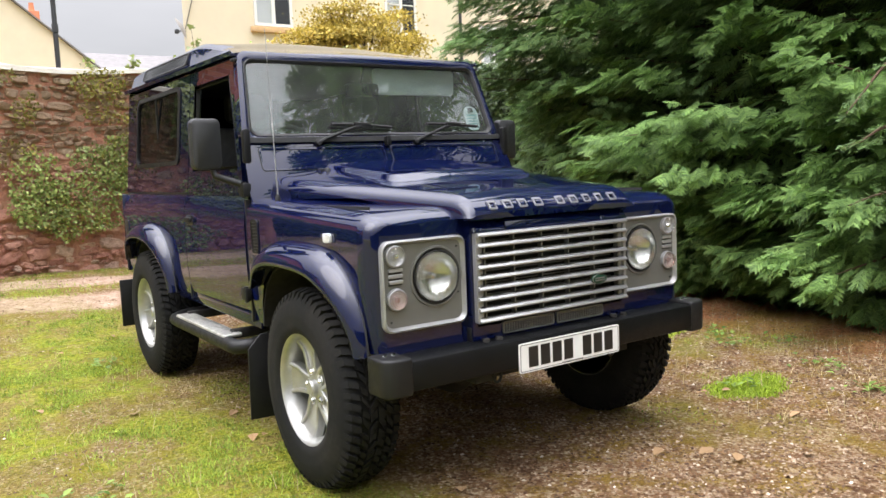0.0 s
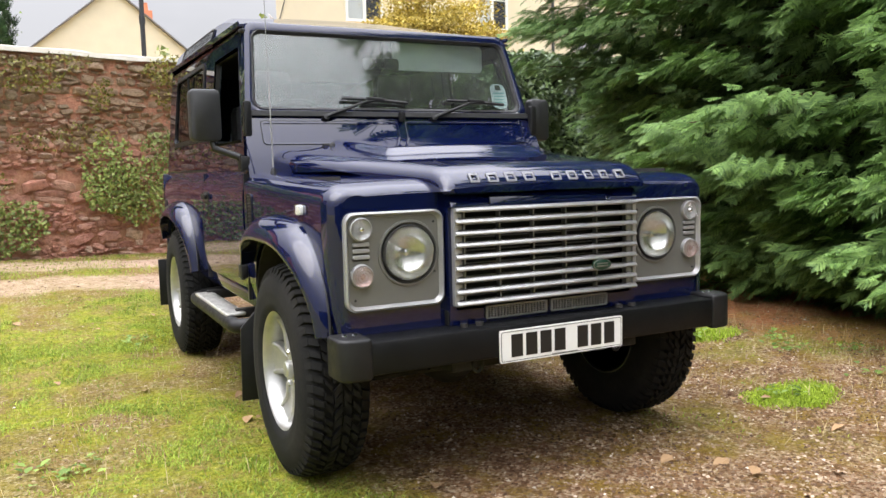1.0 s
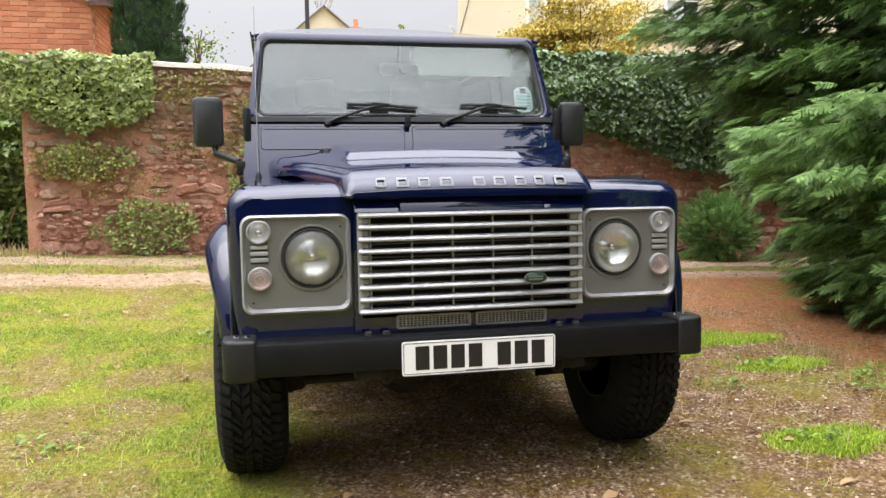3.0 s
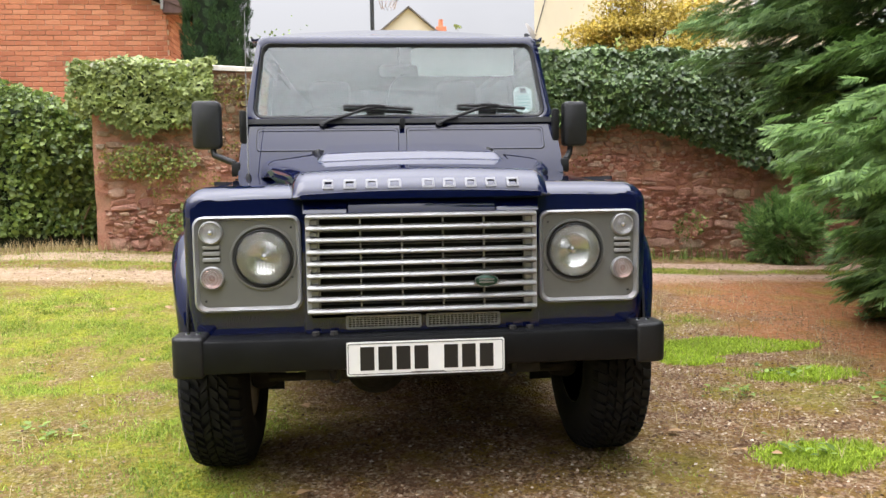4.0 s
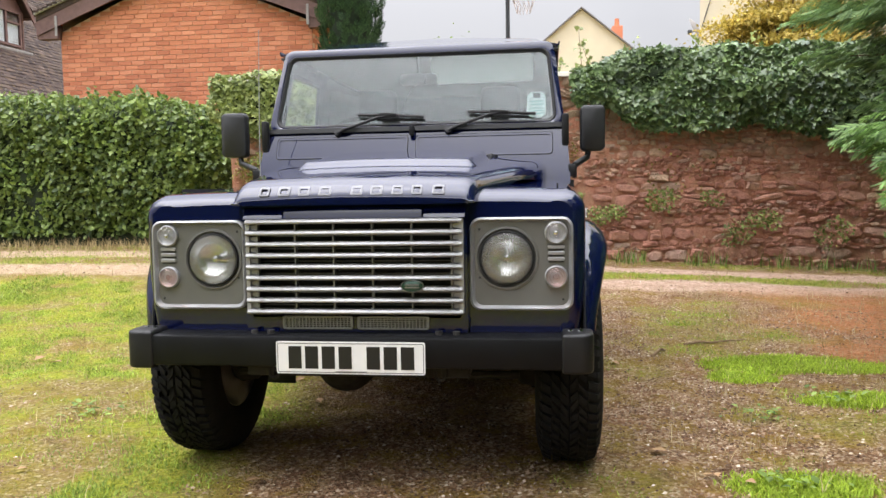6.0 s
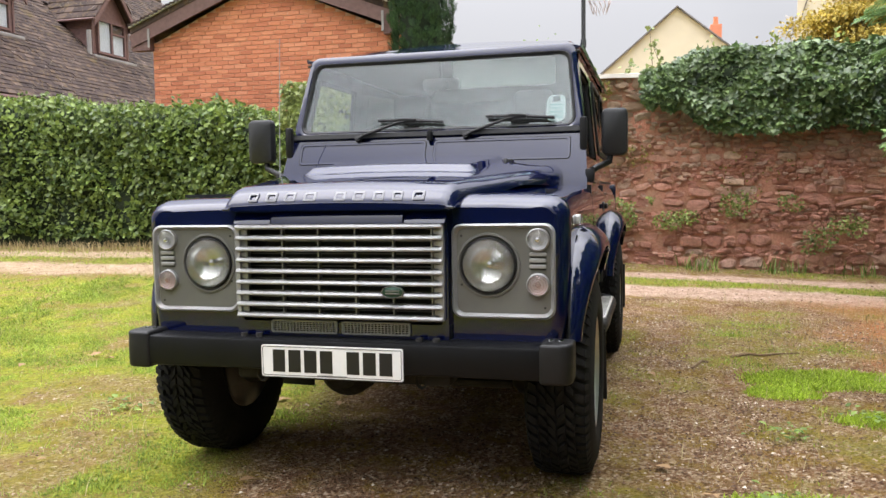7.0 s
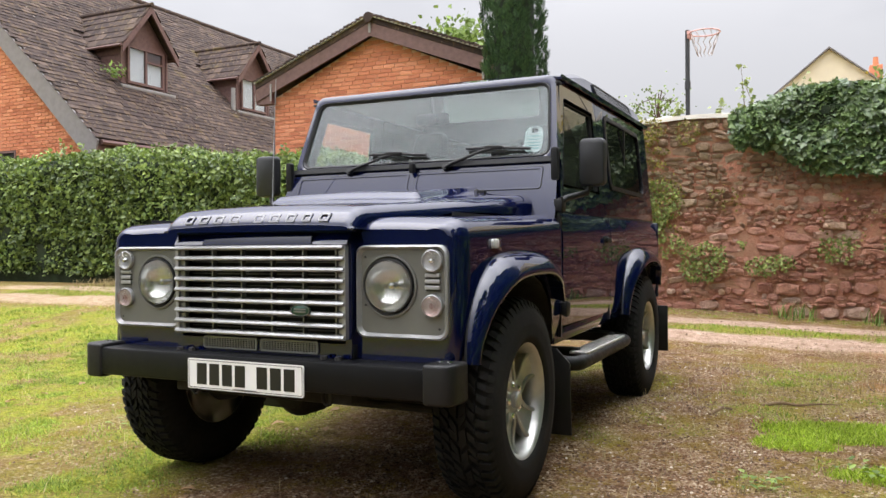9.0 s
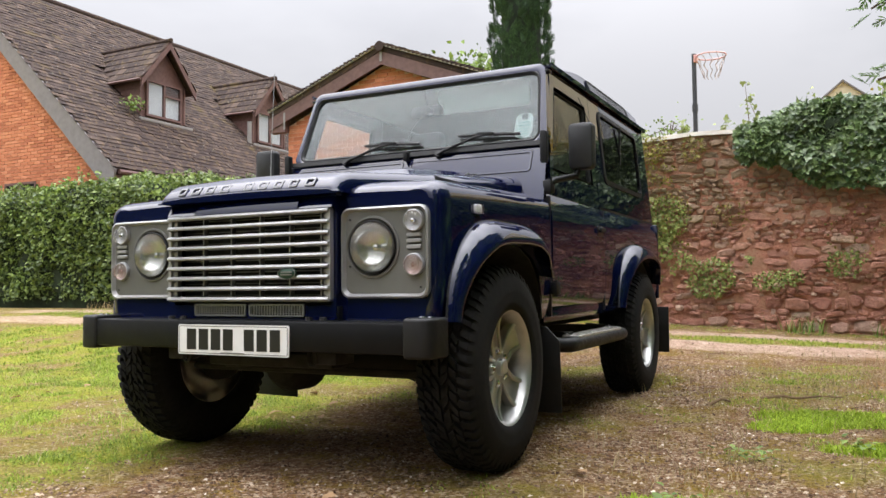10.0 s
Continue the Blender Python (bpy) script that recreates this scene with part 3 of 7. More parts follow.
# scuttle below the windscreen, with two recessed vent flaps
scuttle = part("scuttle", loft([[(-0.775, 0.62, 1.10), (0.775, 0.62, 1.10)], [(-0.772, 0.655, 1.20), (0.772, 0.655, 1.20)], [(-0.757, 0.735, 1.375), (0.757, 0.735, 1.375)], [(-0.752, 0.80, 1.395), (0.752, 0.80, 1.395)], [(-0.752, 0.90, 1.10), (0.752, 0.90, 1.10)]]), m_paint, car)
for s in (-1, 1):
    a, b = sorted((s * 0.022, s * 0.690))
    out, inn = rounded(a, b, 1.248, 1.352, 0.016), rounded(a + 0.008, b - 0.008, 1.256, 1.344, 0.012)

    def lay(q, off):
        return [(x, 0.655 + (z - 1.20) * 0.457 - off, z) for x, z in q]

    f = part("vent_flap", loft([lay(out, 0.0005), lay(out, 0.005), lay(inn, 0.005), lay(inn, 0.0005)], closed=True), m_paint, scuttle)
    part("flap_seal", loft([lay(rounded(a - 0.004, b + 0.004, 1.244, 1.356, 0.018), 0.0012), lay(out, 0.0035)], closed=True), m_rubber, f)
bm = loft([[(x, 0.722, 1.378) for x in (-0.745, 0.745)], [(x, 0.728, 1.402) for x in (-0.745, 0.745)], [(x, 0.775, 1.406) for x in (-0.745, 0.745)]])
part("screen_seal", thick(bm, 0.012), m_rubber, scuttle)

# windscreen frame: a ring in the raked plane


def screen(q, off=0.0):
    """(x, s) with s the height; the plane leans back."""
    return [(x, 0.764 + (z - 1.395) * 0.355 + off, z) for x, z in q]


def trapezoid(xb, xt, z0, z1, r, n=6):
    """A rounded four-sided pane, narrower at its top."""
    base = rounded(-xb, xb, z0, z1, r, n)
    return [(x * (1 - (1 - xt / xb) * (z - z0) / (z1 - z0)), z) for x, z in base]


OUT, MID, INN = trapezoid(0.752, 0.698, 1.392, 1.822, 0.045), trapezoid(0.716, 0.678, 1.408, 1.786, 0.045), trapezoid(0.700, 0.662, 1.420, 1.772, 0.040)
wf = part("windscreen_frame", loft([screen(OUT, 0.05), screen(OUT, -0.012), screen([(x * 0.97, 1.607 + (z - 1.607) * 0.95) for x, z in OUT], -0.020), screen(MID, -0.016), screen(MID, 0.05)], closed=True), m_paint, car)
part("glass_seal", loft([screen(MID, -0.014), screen([(x * 0.99, 1.597 + (z - 1.597) * 0.985) for x, z in MID], -0.020), screen(INN, -0.010), screen(INN, 0.02)], closed=True), m_rubber, wf)
bm = bmesh.new()
bm.faces.new([bm.verts.new(p) for p in screen(INN, -0.002)])
put_pane("windscreen", thick(bm, 0.004), m_screen, wf)
for s in (-1, 1):
    part("frame_bracket", sided(prism(rounded(0.736, 0.770, 1.285, 1.440, 0.012), "y", 0.690, 0.722, 0.004), s), m_black, wf, m=Matrix.Translation((0, 0, 0)))
    part("rain_tab", sided(box(0.698, 0.722, 0.885, 0.93, 1.772, 1.786, 0.004), s), m_rubber, wf)
# wipers
for px, tip in ((-0.381, (-0.285, 0.055)), (0.181, (0.275, 0.612))):
    def on(x, z, off):
        return (x, 0.764 + (z - 1.395) * 0.355 - off, z)

    mid = (tip[0] + tip[1]) / 2 - 0.01
    w = part("wiper", tube([on(px, 1.372, 0.040), on(px + 0.03, 1.388, 0.050), on(mid - 0.05, 1.448, 0.052), on(mid + 0.02, 1.458, 0.046)], [0.010, 0.009, 0.0065, 0.006], 8), m_black, wf, "black windscreen wiper")
    part("pivot", lathe([(-0.03, 0.014), (0.0, 0.018), (0.025, 0.016), (0.028, 0.001)], 14, "z"), m_black, w, m=Matrix.Translation((px, 0.735, 1.368)) @ pose(0, 0, 0, 68, 0, 0))
    part("clip", box(-0.045, 0.045, -0.012, 0.012, -0.010, 0.010, 0.006), m_black, w, m=Matrix.Translation(on(mid, 1.460, 0.045)) @ pose(0, 0, 0, 0, 4, 0))
    part("blade", tube([on(tip[0], 1.466, 0.026), on(mid, 1.462, 0.031), on(tip[1], 1.448, 0.026)], 0.0075, 6), m_rubber, w)
    part("rubber_edge", tube([on(tip[0], 1.462, 0.012), on(mid, 1.458, 0.012), on(tip[1], 1.444, 0.012)], 0.0035, 4), m_rubber, w)
part("centre_peg", prism(rounded(-0.012, 0.012, 1.352, 1.402, 0.008), "y", 0.692, 0.725, 0.003), m_black, wf)
# parking card behind the glass
bm = bmesh.new()
bm.faces.new([bm.verts.new(p) for p in screen(rounded(0.566, 0.660, 1.430, 1.562, 0.034), 0.010)])
card = part("permit_card", thick(bm, 0.001), m_sticker, wf, "pale card stuck inside the windscreen")
bm = bmesh.new()
bm.faces.new([bm.verts.new(p) for p in screen(rounded(0.598, 0.632, 1.530, 1.556, 0.002), 0.0085)])
part("card_print", thick(bm, 0.0006), m_ink, card)
for z in (1.448, 1.462, 1.476, 1.494, 1.510):
    bm = bmesh.new()
    bm.faces.new([bm.verts.new(p) for p in screen(rounded(0.582, 0.646, z, z + 0.006, 0.002), 0.0085)])
    part("card_print", thick(bm, 0.0006), m_sticker2, card)


# doors
def door(side):
    d = part("door", sided(body_side(0.672, 1.592, 0.605), side), m_paint, car)
    # upper frame with the window opening, in the leaning plane
    out = [(0.735, 1.136), (1.590, 1.136), (1.590, 1.792), (0.945, 1.792), (0.925, 1.77)]
    inn = [(0.815, 1.262), (1.512, 1.262), (1.512, 1.716), (0.985, 1.716), (0.970, 1.70)]

    def lean(q, off):
        return [(upper_x(z) + off, y, z) for y, z in q]

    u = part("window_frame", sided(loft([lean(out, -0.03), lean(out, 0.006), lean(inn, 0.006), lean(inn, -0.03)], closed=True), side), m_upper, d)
    part("window_seal", sided(loft([lean(inn, 0.0075), lean(inn, -0.02), lean([(y + (0.014 if y < 1.2 else -0.016), z + (0.014 if z < 1.5 else -0.018)) for y, z in inn], -0.02), lean([(y + (0.014 if y < 1.2 else -0.016), z + (0.014 if z < 1.5 else -0.018)) for y, z in inn], 0.002)], closed=True), side), m_rubber, d)
    if side > 0:
        bm = bmesh.new()
        bm.faces.new([bm.verts.new(p) for p in lean(inn, -0.012)])
        put_pane("window_pane", sided(thick(bm, 0.004), side), m_window, d)
    # seam between door and wing, waist seam
    part("door_gap", sided(box(0.770, 0.7925, 0.655, 0.671, 0.56, 1.12), side), m_ink, d)
    part("rear_gap", sided(box(0.760, 0.790, 1.5925, 1.5995, 0.56, 1.125), side), m_ink, d)
    part("rear_gap", sided(loft([[(upper_x(z) - 0.02, 1.5905, z), (upper_x(z) + 0.001, 1.5905, z), (upper_x(z) + 0.001, 1.6035, z), (upper_x(z) - 0.02, 1.6035, z)] for z in (1.14, 1.45, 1.79)], closed=True, caps=True), side), m_ink, d)
    # handle in a recess
    h = part("door_handle", sided(prism(rounded(1.435, 1.535, 0.992, 1.020, 0.010), "x", 0.806, 0.822, 0.004), side), m_black, d, "black pull handle")
    part("handle_recess", sided(prism(rounded(1.425, 1.545, 0.975, 1.030, 0.012), "x", 0.798, 0.803, 0.002), side), m_ink, h)
    for z in (0.690, 1.165):
        hg = part("hinge", sided(box(0.795 if z < 1 else 0.765, 0.826 if z < 1 else 0.806, 0.640, 0.700, z - 0.030, z + 0.030, 0.006), side), m_black, d)
        part("hinge_pin", sided(lathe([(z - 0.036, 0.011), (z + 0.036, 0.011)], 12, "z", (0.815 if z < 1 else 0.795, 0.655, 0)), side), m_black, hg)
    # mirror on its arm
    if side > 0:
        mx0, mx1, my = 0.828, 0.952, 0.865
    else:
        mx0, mx1, my = 0.862, 0.996, 0.742
    arm = part("mirror_arm", sided(tube([(0.782, 0.668, 1.172), (0.805, 0.690, 1.196), (mx0 + 0.035, my - 0.012, 1.232), (mx0 + 0.045, my + 0.004, 1.285)], [0.017, 0.016, 0.015, 0.014], 10), side), m_black, d)
    head = rounded(mx0, mx1, 1.262, 1.490, 0.026)
    hc = ((mx0 + mx1) / 2, 1.376)

    def shrink(q, kx, y):
        return [(hc[0] + (x - hc[0]) * kx, y, hc[1] + (z - hc[1]) * (1 - (1 - kx) * 0.6)) for x, z in q]

    mh = part("mirror_head", sided(loft([shrink(head, 0.84, my - 0.032), shrink(head, 0.95, my - 0.026), shrink(head, 1.0, my - 0.008), shrink(head, 1.0, my + 0.022), shrink(head, 0.96, my + 0.026)], closed=True, caps=True), side), m_mirrorcase, arm, "black square door mirror")
    part("mirror_glass", sided(prism([(hc[0] + (x - hc[0]) * 0.9, hc[1] + (z - hc[1]) * 0.93) for x, z in head], "y", my + 0.0265, my + 0.030), side), m_chrome, arm)


both(door)


def hind(side):
    q = part("rear_quarter", sided(body_side(1.600, 3.02, 0.585, ARCH_R, n=40), side), m_paint, car)
    out = [(1.604, 1.150), (3.005, 1.150), (3.005, 1.80), (1.604, 1.80)]
    inn = rounded(1.80, 2.72, 1.330, 1.725, 0.05, 5)
    ring = rounded(1.604, 3.005, 1.150, 1.80, 0.012, 5)

    def lean(s, off):
        return [(upper_x(z) + off, y, z) for y, z in s]

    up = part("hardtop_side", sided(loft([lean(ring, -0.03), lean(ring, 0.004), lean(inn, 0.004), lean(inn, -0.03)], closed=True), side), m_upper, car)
    bulge = rounded(1.775, 2.745, 1.305, 1.750, 0.06, 5)
    fr = part("window_surround", sided(loft([lean(bulge, 0.004), lean(bulge, 0.010), lean(inn, 0.013), lean(inn, 0.0)], closed=True), side), m_black, up, "black sliding window frame")
    bm = bmesh.new()
    bm.faces.new([bm.verts.new(p) for p in lean(inn, 0.001)])
    put_pane("side_window", sided(thick(bm, 0.004), side), m_privacy, up, "dark tinted side window")
    part("sliding_bar", sided(box(0.722, 0.732, 2.245, 2.262, 1.335, 1.72), side), m_black, up)
    part("waist_gap", sided(box(0.755, 0.766, 1.602, 3.01, 1.1365, 1.149), side), m_ink, up)
    liner = [(0.40, y, z + 0.02) for y, z in ARCH_R]
    part("arch_liner", sided(thick(loft([[(0.785, y, z + 0.004) for y, z in ARCH_R], liner]), 0.01), side), m_under, q)
    if side < 0:
        part("fuel_flap", sided(prism(rounded(2.885, 2.985, 0.80, 0.96, 0.02), "x", 0.798, 0.804, 0.003), side), m_ink, q)
    part("tail_edge", sided(box(0.70, 0.802, 3.005, 3.03, 0.60, 1.135, 0.008), side), m_paint, q)


both(hind)
both(lambda s: part("sill", sided(prism([(0.60, 0.530), (1.93, 0.548), (1.93, 0.612), (0.60, 0.598)], "x", 0.752, 0.778, 0.006), s), m_paint, car))
part("tailgate", box(-0.70, 0.70, 3.0, 3.03, 0.60, 1.82, 0.01), m_paint, car)
part("floor_pan", box(-0.74, 0.74, 0.62, 3.0, 0.55, 0.60), m_under, car)
part("firewall", box(-0.74, 0.74, 0.70, 0.74, 0.55, 1.16), m_under, car)

# roof
rows = []
for i in range(45):
    y = 0.922 + (3.025 - 0.922) * (i / 44) ** 1.35
    rise = 0.94 * smooth_step(0.93, 1.7, y)
    tail = 1 - 0.10 * smooth_step(2.80, 3.03, y)
    zg = 1.812 + 0.010 * (y - 0.9)
    prof = [(0.708, zg - 0.012), (0.712, zg), (0.690, zg + 0.010), (0.684 - 0.006 * rise, zg + 0.014 + 0.018 * rise), (0.660 - 0.01 * rise, zg + 0.024 + 0.098 * rise), (0.605, zg + 0.028 + 0.126 * rise), (0.50, zg + 0.030 + 0.130 * rise), (0.25, zg + 0.034 + 0.142 * rise), (0.0, zg + 0.036 + 0.145 * rise)]
    lip = 0.10 + 0.90 * smooth_step(0.90, 1.06, y) ** 0.5
    prof = [(x, zg + (z - zg) * (tail * lip if z > zg else 1)) for x, z in prof]
    rows.append([(-x, y, z) for x, z in prof] + [(x, y, z) for x, z in reversed(prof[:-1])])
roof = part("roof", thick(loft(rows), 0.012), m_paint, car)
part("roof_tail", prism([(x, z) for x, _, z in rows[-1]], "y", 3.005, 3.028), m_paint, roof)
part("roof_lining", loft([[(x * 0.95, 0.93, 1.795), (x * 0.95, 3.0, 1.80)] for x in (-0.72, -0.3, 0.3, 0.72)]), m_lining, roof)
for i in range(5):
    x = -0.40 + 0.2 * i
    part("roof_rib", loft([[(x + dx, y, rows[0][8][2] + 0.001 + dz + 0.125 * smooth_step(0.93, 1.7, y) * (1 - 0.02 * abs(x) / 0.4) + 0.010 * (y - 0.9) - 0.006 * abs(x) * 2) for dx, dz in ((-0.025, 0.0), (-0.015, 0.008), (0.015, 0.008), (0.025, 0.0))] for y in (1.75, 2.2, 2.6, 2.9)]), m_paint, roof)


def roof_trims(side):
    g = part("gutter", sided(loft([[(0.700, y, 1.797 + 0.010 * (y - 0.9)), (0.728, y, 1.797 + 0.010 * (y - 0.9)), (0.732, y, 1.818 + 0.010 * (y - 0.9)), (0.724, y, 1.818 + 0.010 * (y - 0.9)), (0.722, y, 1.806 + 0.010 * (y - 0.9)), (0.700, y, 1.806 + 0.010 * (y - 0.9))] for y in (0.90, 1.5, 2.2, 3.02)], closed=True, caps=True), side), m_paint, roof)

    def curved(y, k, off):
        zg = 1.812 + 0.010 * (y - 0.9)
        x = 0.680 - 0.030 * k
        return (x + off, y, zg + 0.034 + 0.078 * k + off * 0.5)

    out = rounded(1.74, 2.70, 0.02, 0.98, 0.10, 5)
    out = [(y, min(1, max(0, v))) for y, v in out]
    inn = [(2.22 + (y - 2.22) * 0.955, 0.5 + (v - 0.5) * 0.74) for y, v in out]
    part("alpine_seal", sided(loft([[curved(y, v, 0.000) for y, v in out], [curved(y, v, 0.008) for y, v in out], [curved(y, v, 0.006) for y, v in inn]], closed=True), side), m_rubber, roof)
    bm = bmesh.new()
    bm.faces.new([bm.verts.new(curved(y, v, 0.0045)) for y, v in inn])
    put_pane("alpine_window", sided(thick(bm, 0.003), side), m_privacy, roof, "dark curved roof light")


both(roof_trims)

# bumper
bumper = part("front_bumper", box(-0.745, 0.745, -0.598, -0.470, 0.480, 0.588, 0.010), m_bumper, car, "black steel front bumper with plastic end caps")
for s in (-1, 1):
    cap = [(0.715, -0.604), (0.790, -0.600), (0.812, -0.588), (0.822, -0.565), (0.822, -0.470), (0.715, -0.470)]
    c = part("end_cap", sided(prism(cap, "z", 0.468, 0.602, 0.012, 3), s), m_black, bumper)
    for dx in (0.745, 0.778):
        part("bolt", sided(lathe([(0.600, 0.010), (0.606, 0.009), (0.607, 0.001)], 12, "z", (dx, -0.52, 0)), s), m_chrome, c)
    part("tow_eye", sided(tube([(0.30 + 0.02 * math.cos(a), -0.52, 0.452 + 0.03 * math.sin(a)) for a in [2 * math.pi * i / 12 for i in range(13)]], 0.006, 6), s), m_under, bumper)
    part("bumper_bracket", sided(box(0.30, 0.40, -0.52, -0.40, 0.430, 0.482, 0.006), s), m_under, bumper)
for x in (-0.36, -0.30, 0.30, 0.36):
    part("bolt", lathe([(0.587, 0.014), (0.600, 0.013), (0.601, 0.001)], 8, "z", (x, -0.54, 0)), m_under, bumper)

plate = part("number_plate", prism(rounded(-0.26, 0.26, 0.4605, 0.5715, 0.008), "y", -0.606, -0.600), m_white, car, "white front plate with plain dark bars")
part("plate_border", frame_prism(rounded(-0.2555, 0.2555, 0.465, 0.567, 0.006), rounded(-0.2535, 0.2535, 0.467, 0.565, 0.005), "y", -0.6068, -0.6055), m_ink, plate)
for x0 in (-0.216, -0.157, -0.098, -0.039, 0.059, 0.118, 0.177):
    part("plate_bar", box(x0, x0 + 0.046, -0.6070, -0.6055, 0.478, 0.556), m_ink, plate)
part("plate_bar", box(-0.05, 0.06, -0.6068, -0.6055, 0.4675, 0.4705), m_meshmetal, plate)

# aerial
aerial = part("aerial", tube([(-0.706, 0.485, 1.10), (-0.706, 0.485, 1.15), (-0.706, 0.500, 1.50), (-0.704, 0.522, 1.86)], [0.004, 0.003, 0.0021, 0.0016], 6), m_silver, car, "thin whip aerial")
part("aerial_base", lathe([(1.10, 0.016), (1.125, 0.013), (1.140, 0.006), (1.142, 0.001)], 14, "z", (-0.706, 0.485, 0)), m_black, aerial)


# wheels: built once, outer face towards +x
def build_tyre():
    prof = [(-0.100, 0.212), (-0.112, 0.222), (-0.122, 0.255), (-0.125, 0.295), (-0.119, 0.335), (-0.106, 0.362), (-0.086, 0.376), (0.0, 0.383), (0.086, 0.376), (0.106, 0.362), (0.119, 0.335), (0.125, 0.295), (0.1255, 0.290), (0.122, 0.255), (0.1225, 0.248), (0.112, 0.222), (0.100, 0.212)]
    bm = lathe(prof, 72, "x")
    for f in [f for f in bm.faces if len(f.verts) > 8]:
        bm.faces.remove(f)
    return bm


def tread_blocks():
    """Shoulder lugs and three rows of angled centre blocks."""
    verts, faces = [], []
    rnd = random.Random(4)

    def block(x0, x1, a0, a1, skew, r0, r1, drop0=0.0, drop1=0.0):
        b = len(verts)
        for r in (0, 1):
            for (x, a, dr) in ((x0, a0, drop0), (x1, a0 + skew, drop1), (x1, a1 + skew, drop1), (x0, a1, drop0)):
                k = (r0 if r == 0 else r1) - dr
                sh = 0.0 if r == 0 else 0.0012
                verts.append((x + (sh if x < (x0 + x1) / 2 else -sh), k * math.cos(a), k * math.sin(a)))
        for f in ((0, 1, 2, 3), (7, 6, 5, 4), (0, 4, 5, 1), (1, 5, 6, 2), (2, 6, 7, 3), (3, 7, 4, 0)):
            faces.append([b + i for i in f])

    n = 60
    w = 2 * math.pi / n
    for i in range(n):
        a = w * i
        lug = 0.62 if i % 2 else 0.52
        for s in (-1, 1):
            off = 0 if s > 0 else w * 0.5
            block(s * 0.066, s * 0.100, a + off, a + off + w * lug, s * 0.03, 0.360, 0.3955, 0.0, 0.013)
            block(s * 0.099, s * 0.1125, a + off + s * 0.03, a + off + s * 0.03 + w * lug, 0.0, 0.340, 0.3825, 0.0, 0.030)
            block(s * 0.034, s * 0.063, a + off + w * 0.2, a + off + w * (0.76 if i % 3 else 0.62), s * (0.080 if i % 2 else 0.05), 0.360, 0.3965)
        block(-0.031, -0.0025, a, a + w * 0.70, 0.085 if i % 2 else 0.05, 0.360, 0.3965)
        block(0.0025, 0.031, a + w * 0.35, a + w * 1.02, -0.085 if i % 2 else -0.05, 0.360, 0.3965)
    return verts, faces


def build_wheel(x, y, side, steer=0.0):
    w = part("wheel", lathe([(-0.10, 0.208), (-0.06, 0.196), (0.05, 0.200), (0.095, 0.206), (0.108, 0.216), (0.112, 0.224), (0.104, 0.226), (0.094, 0.212), (0.05, 0.206), (-0.06, 0.202), (-0.10, 0.216)], 56, "x"), m_alloy, car, "silver five-spoke alloy wheel with chunky off-road tyre", m=Matrix.Translation((x, y, HUB_Z)) @ pose(0, 0, 0, 0, 0, (0 if side > 0 else 180) + steer) @ pose(0, 0, 0, 17 if y < 1 else 40, 0, 0))
    return w


tyre_me = mesh_of("tyre", build_tyre(), m_tyre, True)
tv, tf = tread_blocks()
tread_me = bpy.data.meshes.new("tread")
tread_me.from_pydata(tv, [], tf)
tread_me.materials.append(m_tyre)
# each spoke: a dished web with two ribs that part towards the rim
spoke_bm = bmesh.new()
rib, web = [], []
for r, w, dx in ((0.045, 0.032, 0.060), (0.080, 0.038, 0.064), (0.115, 0.042, 0.062), (0.150, 0.048, 0.062), (0.180, 0.055, 0.070), (0.204, 0.063, 0.084)):
    rib.append([(dx - 0.035, w - 0.012, r), (dx - 0.003, w - 0.012, r), (dx, w - 0.007, r), (dx, w + 0.001, r), (dx - 0.004, w + 0.006, r), (dx - 0.035, w + 0.008, r)])
    web.append([(dx - 0.040, -w + 0.008, r), (dx - 0.011, -w + 0.008, r), (dx - 0.014, 0.0, r), (dx - 0.011, w - 0.008, r), (dx - 0.040, w - 0.008, r)])
loft(rib, spoke_bm, closed=True, caps=True)
loft([[(x, -y, z) for x, y, z in q] for q in rib], spoke_bm, closed=True, caps=True)
loft(web, spoke_bm, closed=True, caps=True)
spoke_me = mesh_of("spoke", spoke_bm, m_alloy, True)
hub_me = mesh_of("hub", lathe([(0.0, 0.085), (0.048, 0.082), (0.056, 0.070), (0.058, 0.046), (0.060, 0.040)], 32, "x"), m_alloy, True)
cap_me = mesh_of("hub_cap", lathe([(0.056, 0.034), (0.078, 0.032), (0.084, 0.026), (0.086, 0.001)], 24, "x"), m_alloy, True)
nut_me = mesh_of("wheel_nut", lathe([(0.046, 0.0135), (0.070, 0.0125), (0.075, 0.008), (0.076, 0.001)], 6, "x"), m_chrome, False)
cup_me = mesh_of("nut_recess", lathe([(0.0575, 0.022), (0.0595, 0.021), (0.0595, 0.018), (0.0575, 0.017)], 18, "x"), m_alloy, True)
disc_me = mesh_of("brake_disc", lathe([(-0.015, 0.150), (0.004, 0.150), (0.004, 0.06), (-0.015, 0.06)], 40, "x"), m_under, True)
# added dark disc that stands in for shade between the spokes
back_me = mesh_of("wheel_back", lathe([(-0.022, 0.198), (-0.018, 0.001)], 40, "x"), m_under, True)


def sub(name, me, parent, m=None):
    ob = new(name, me)
    ob.parent = parent
    if m is not None:
        ob.matrix_basis = m
    return ob


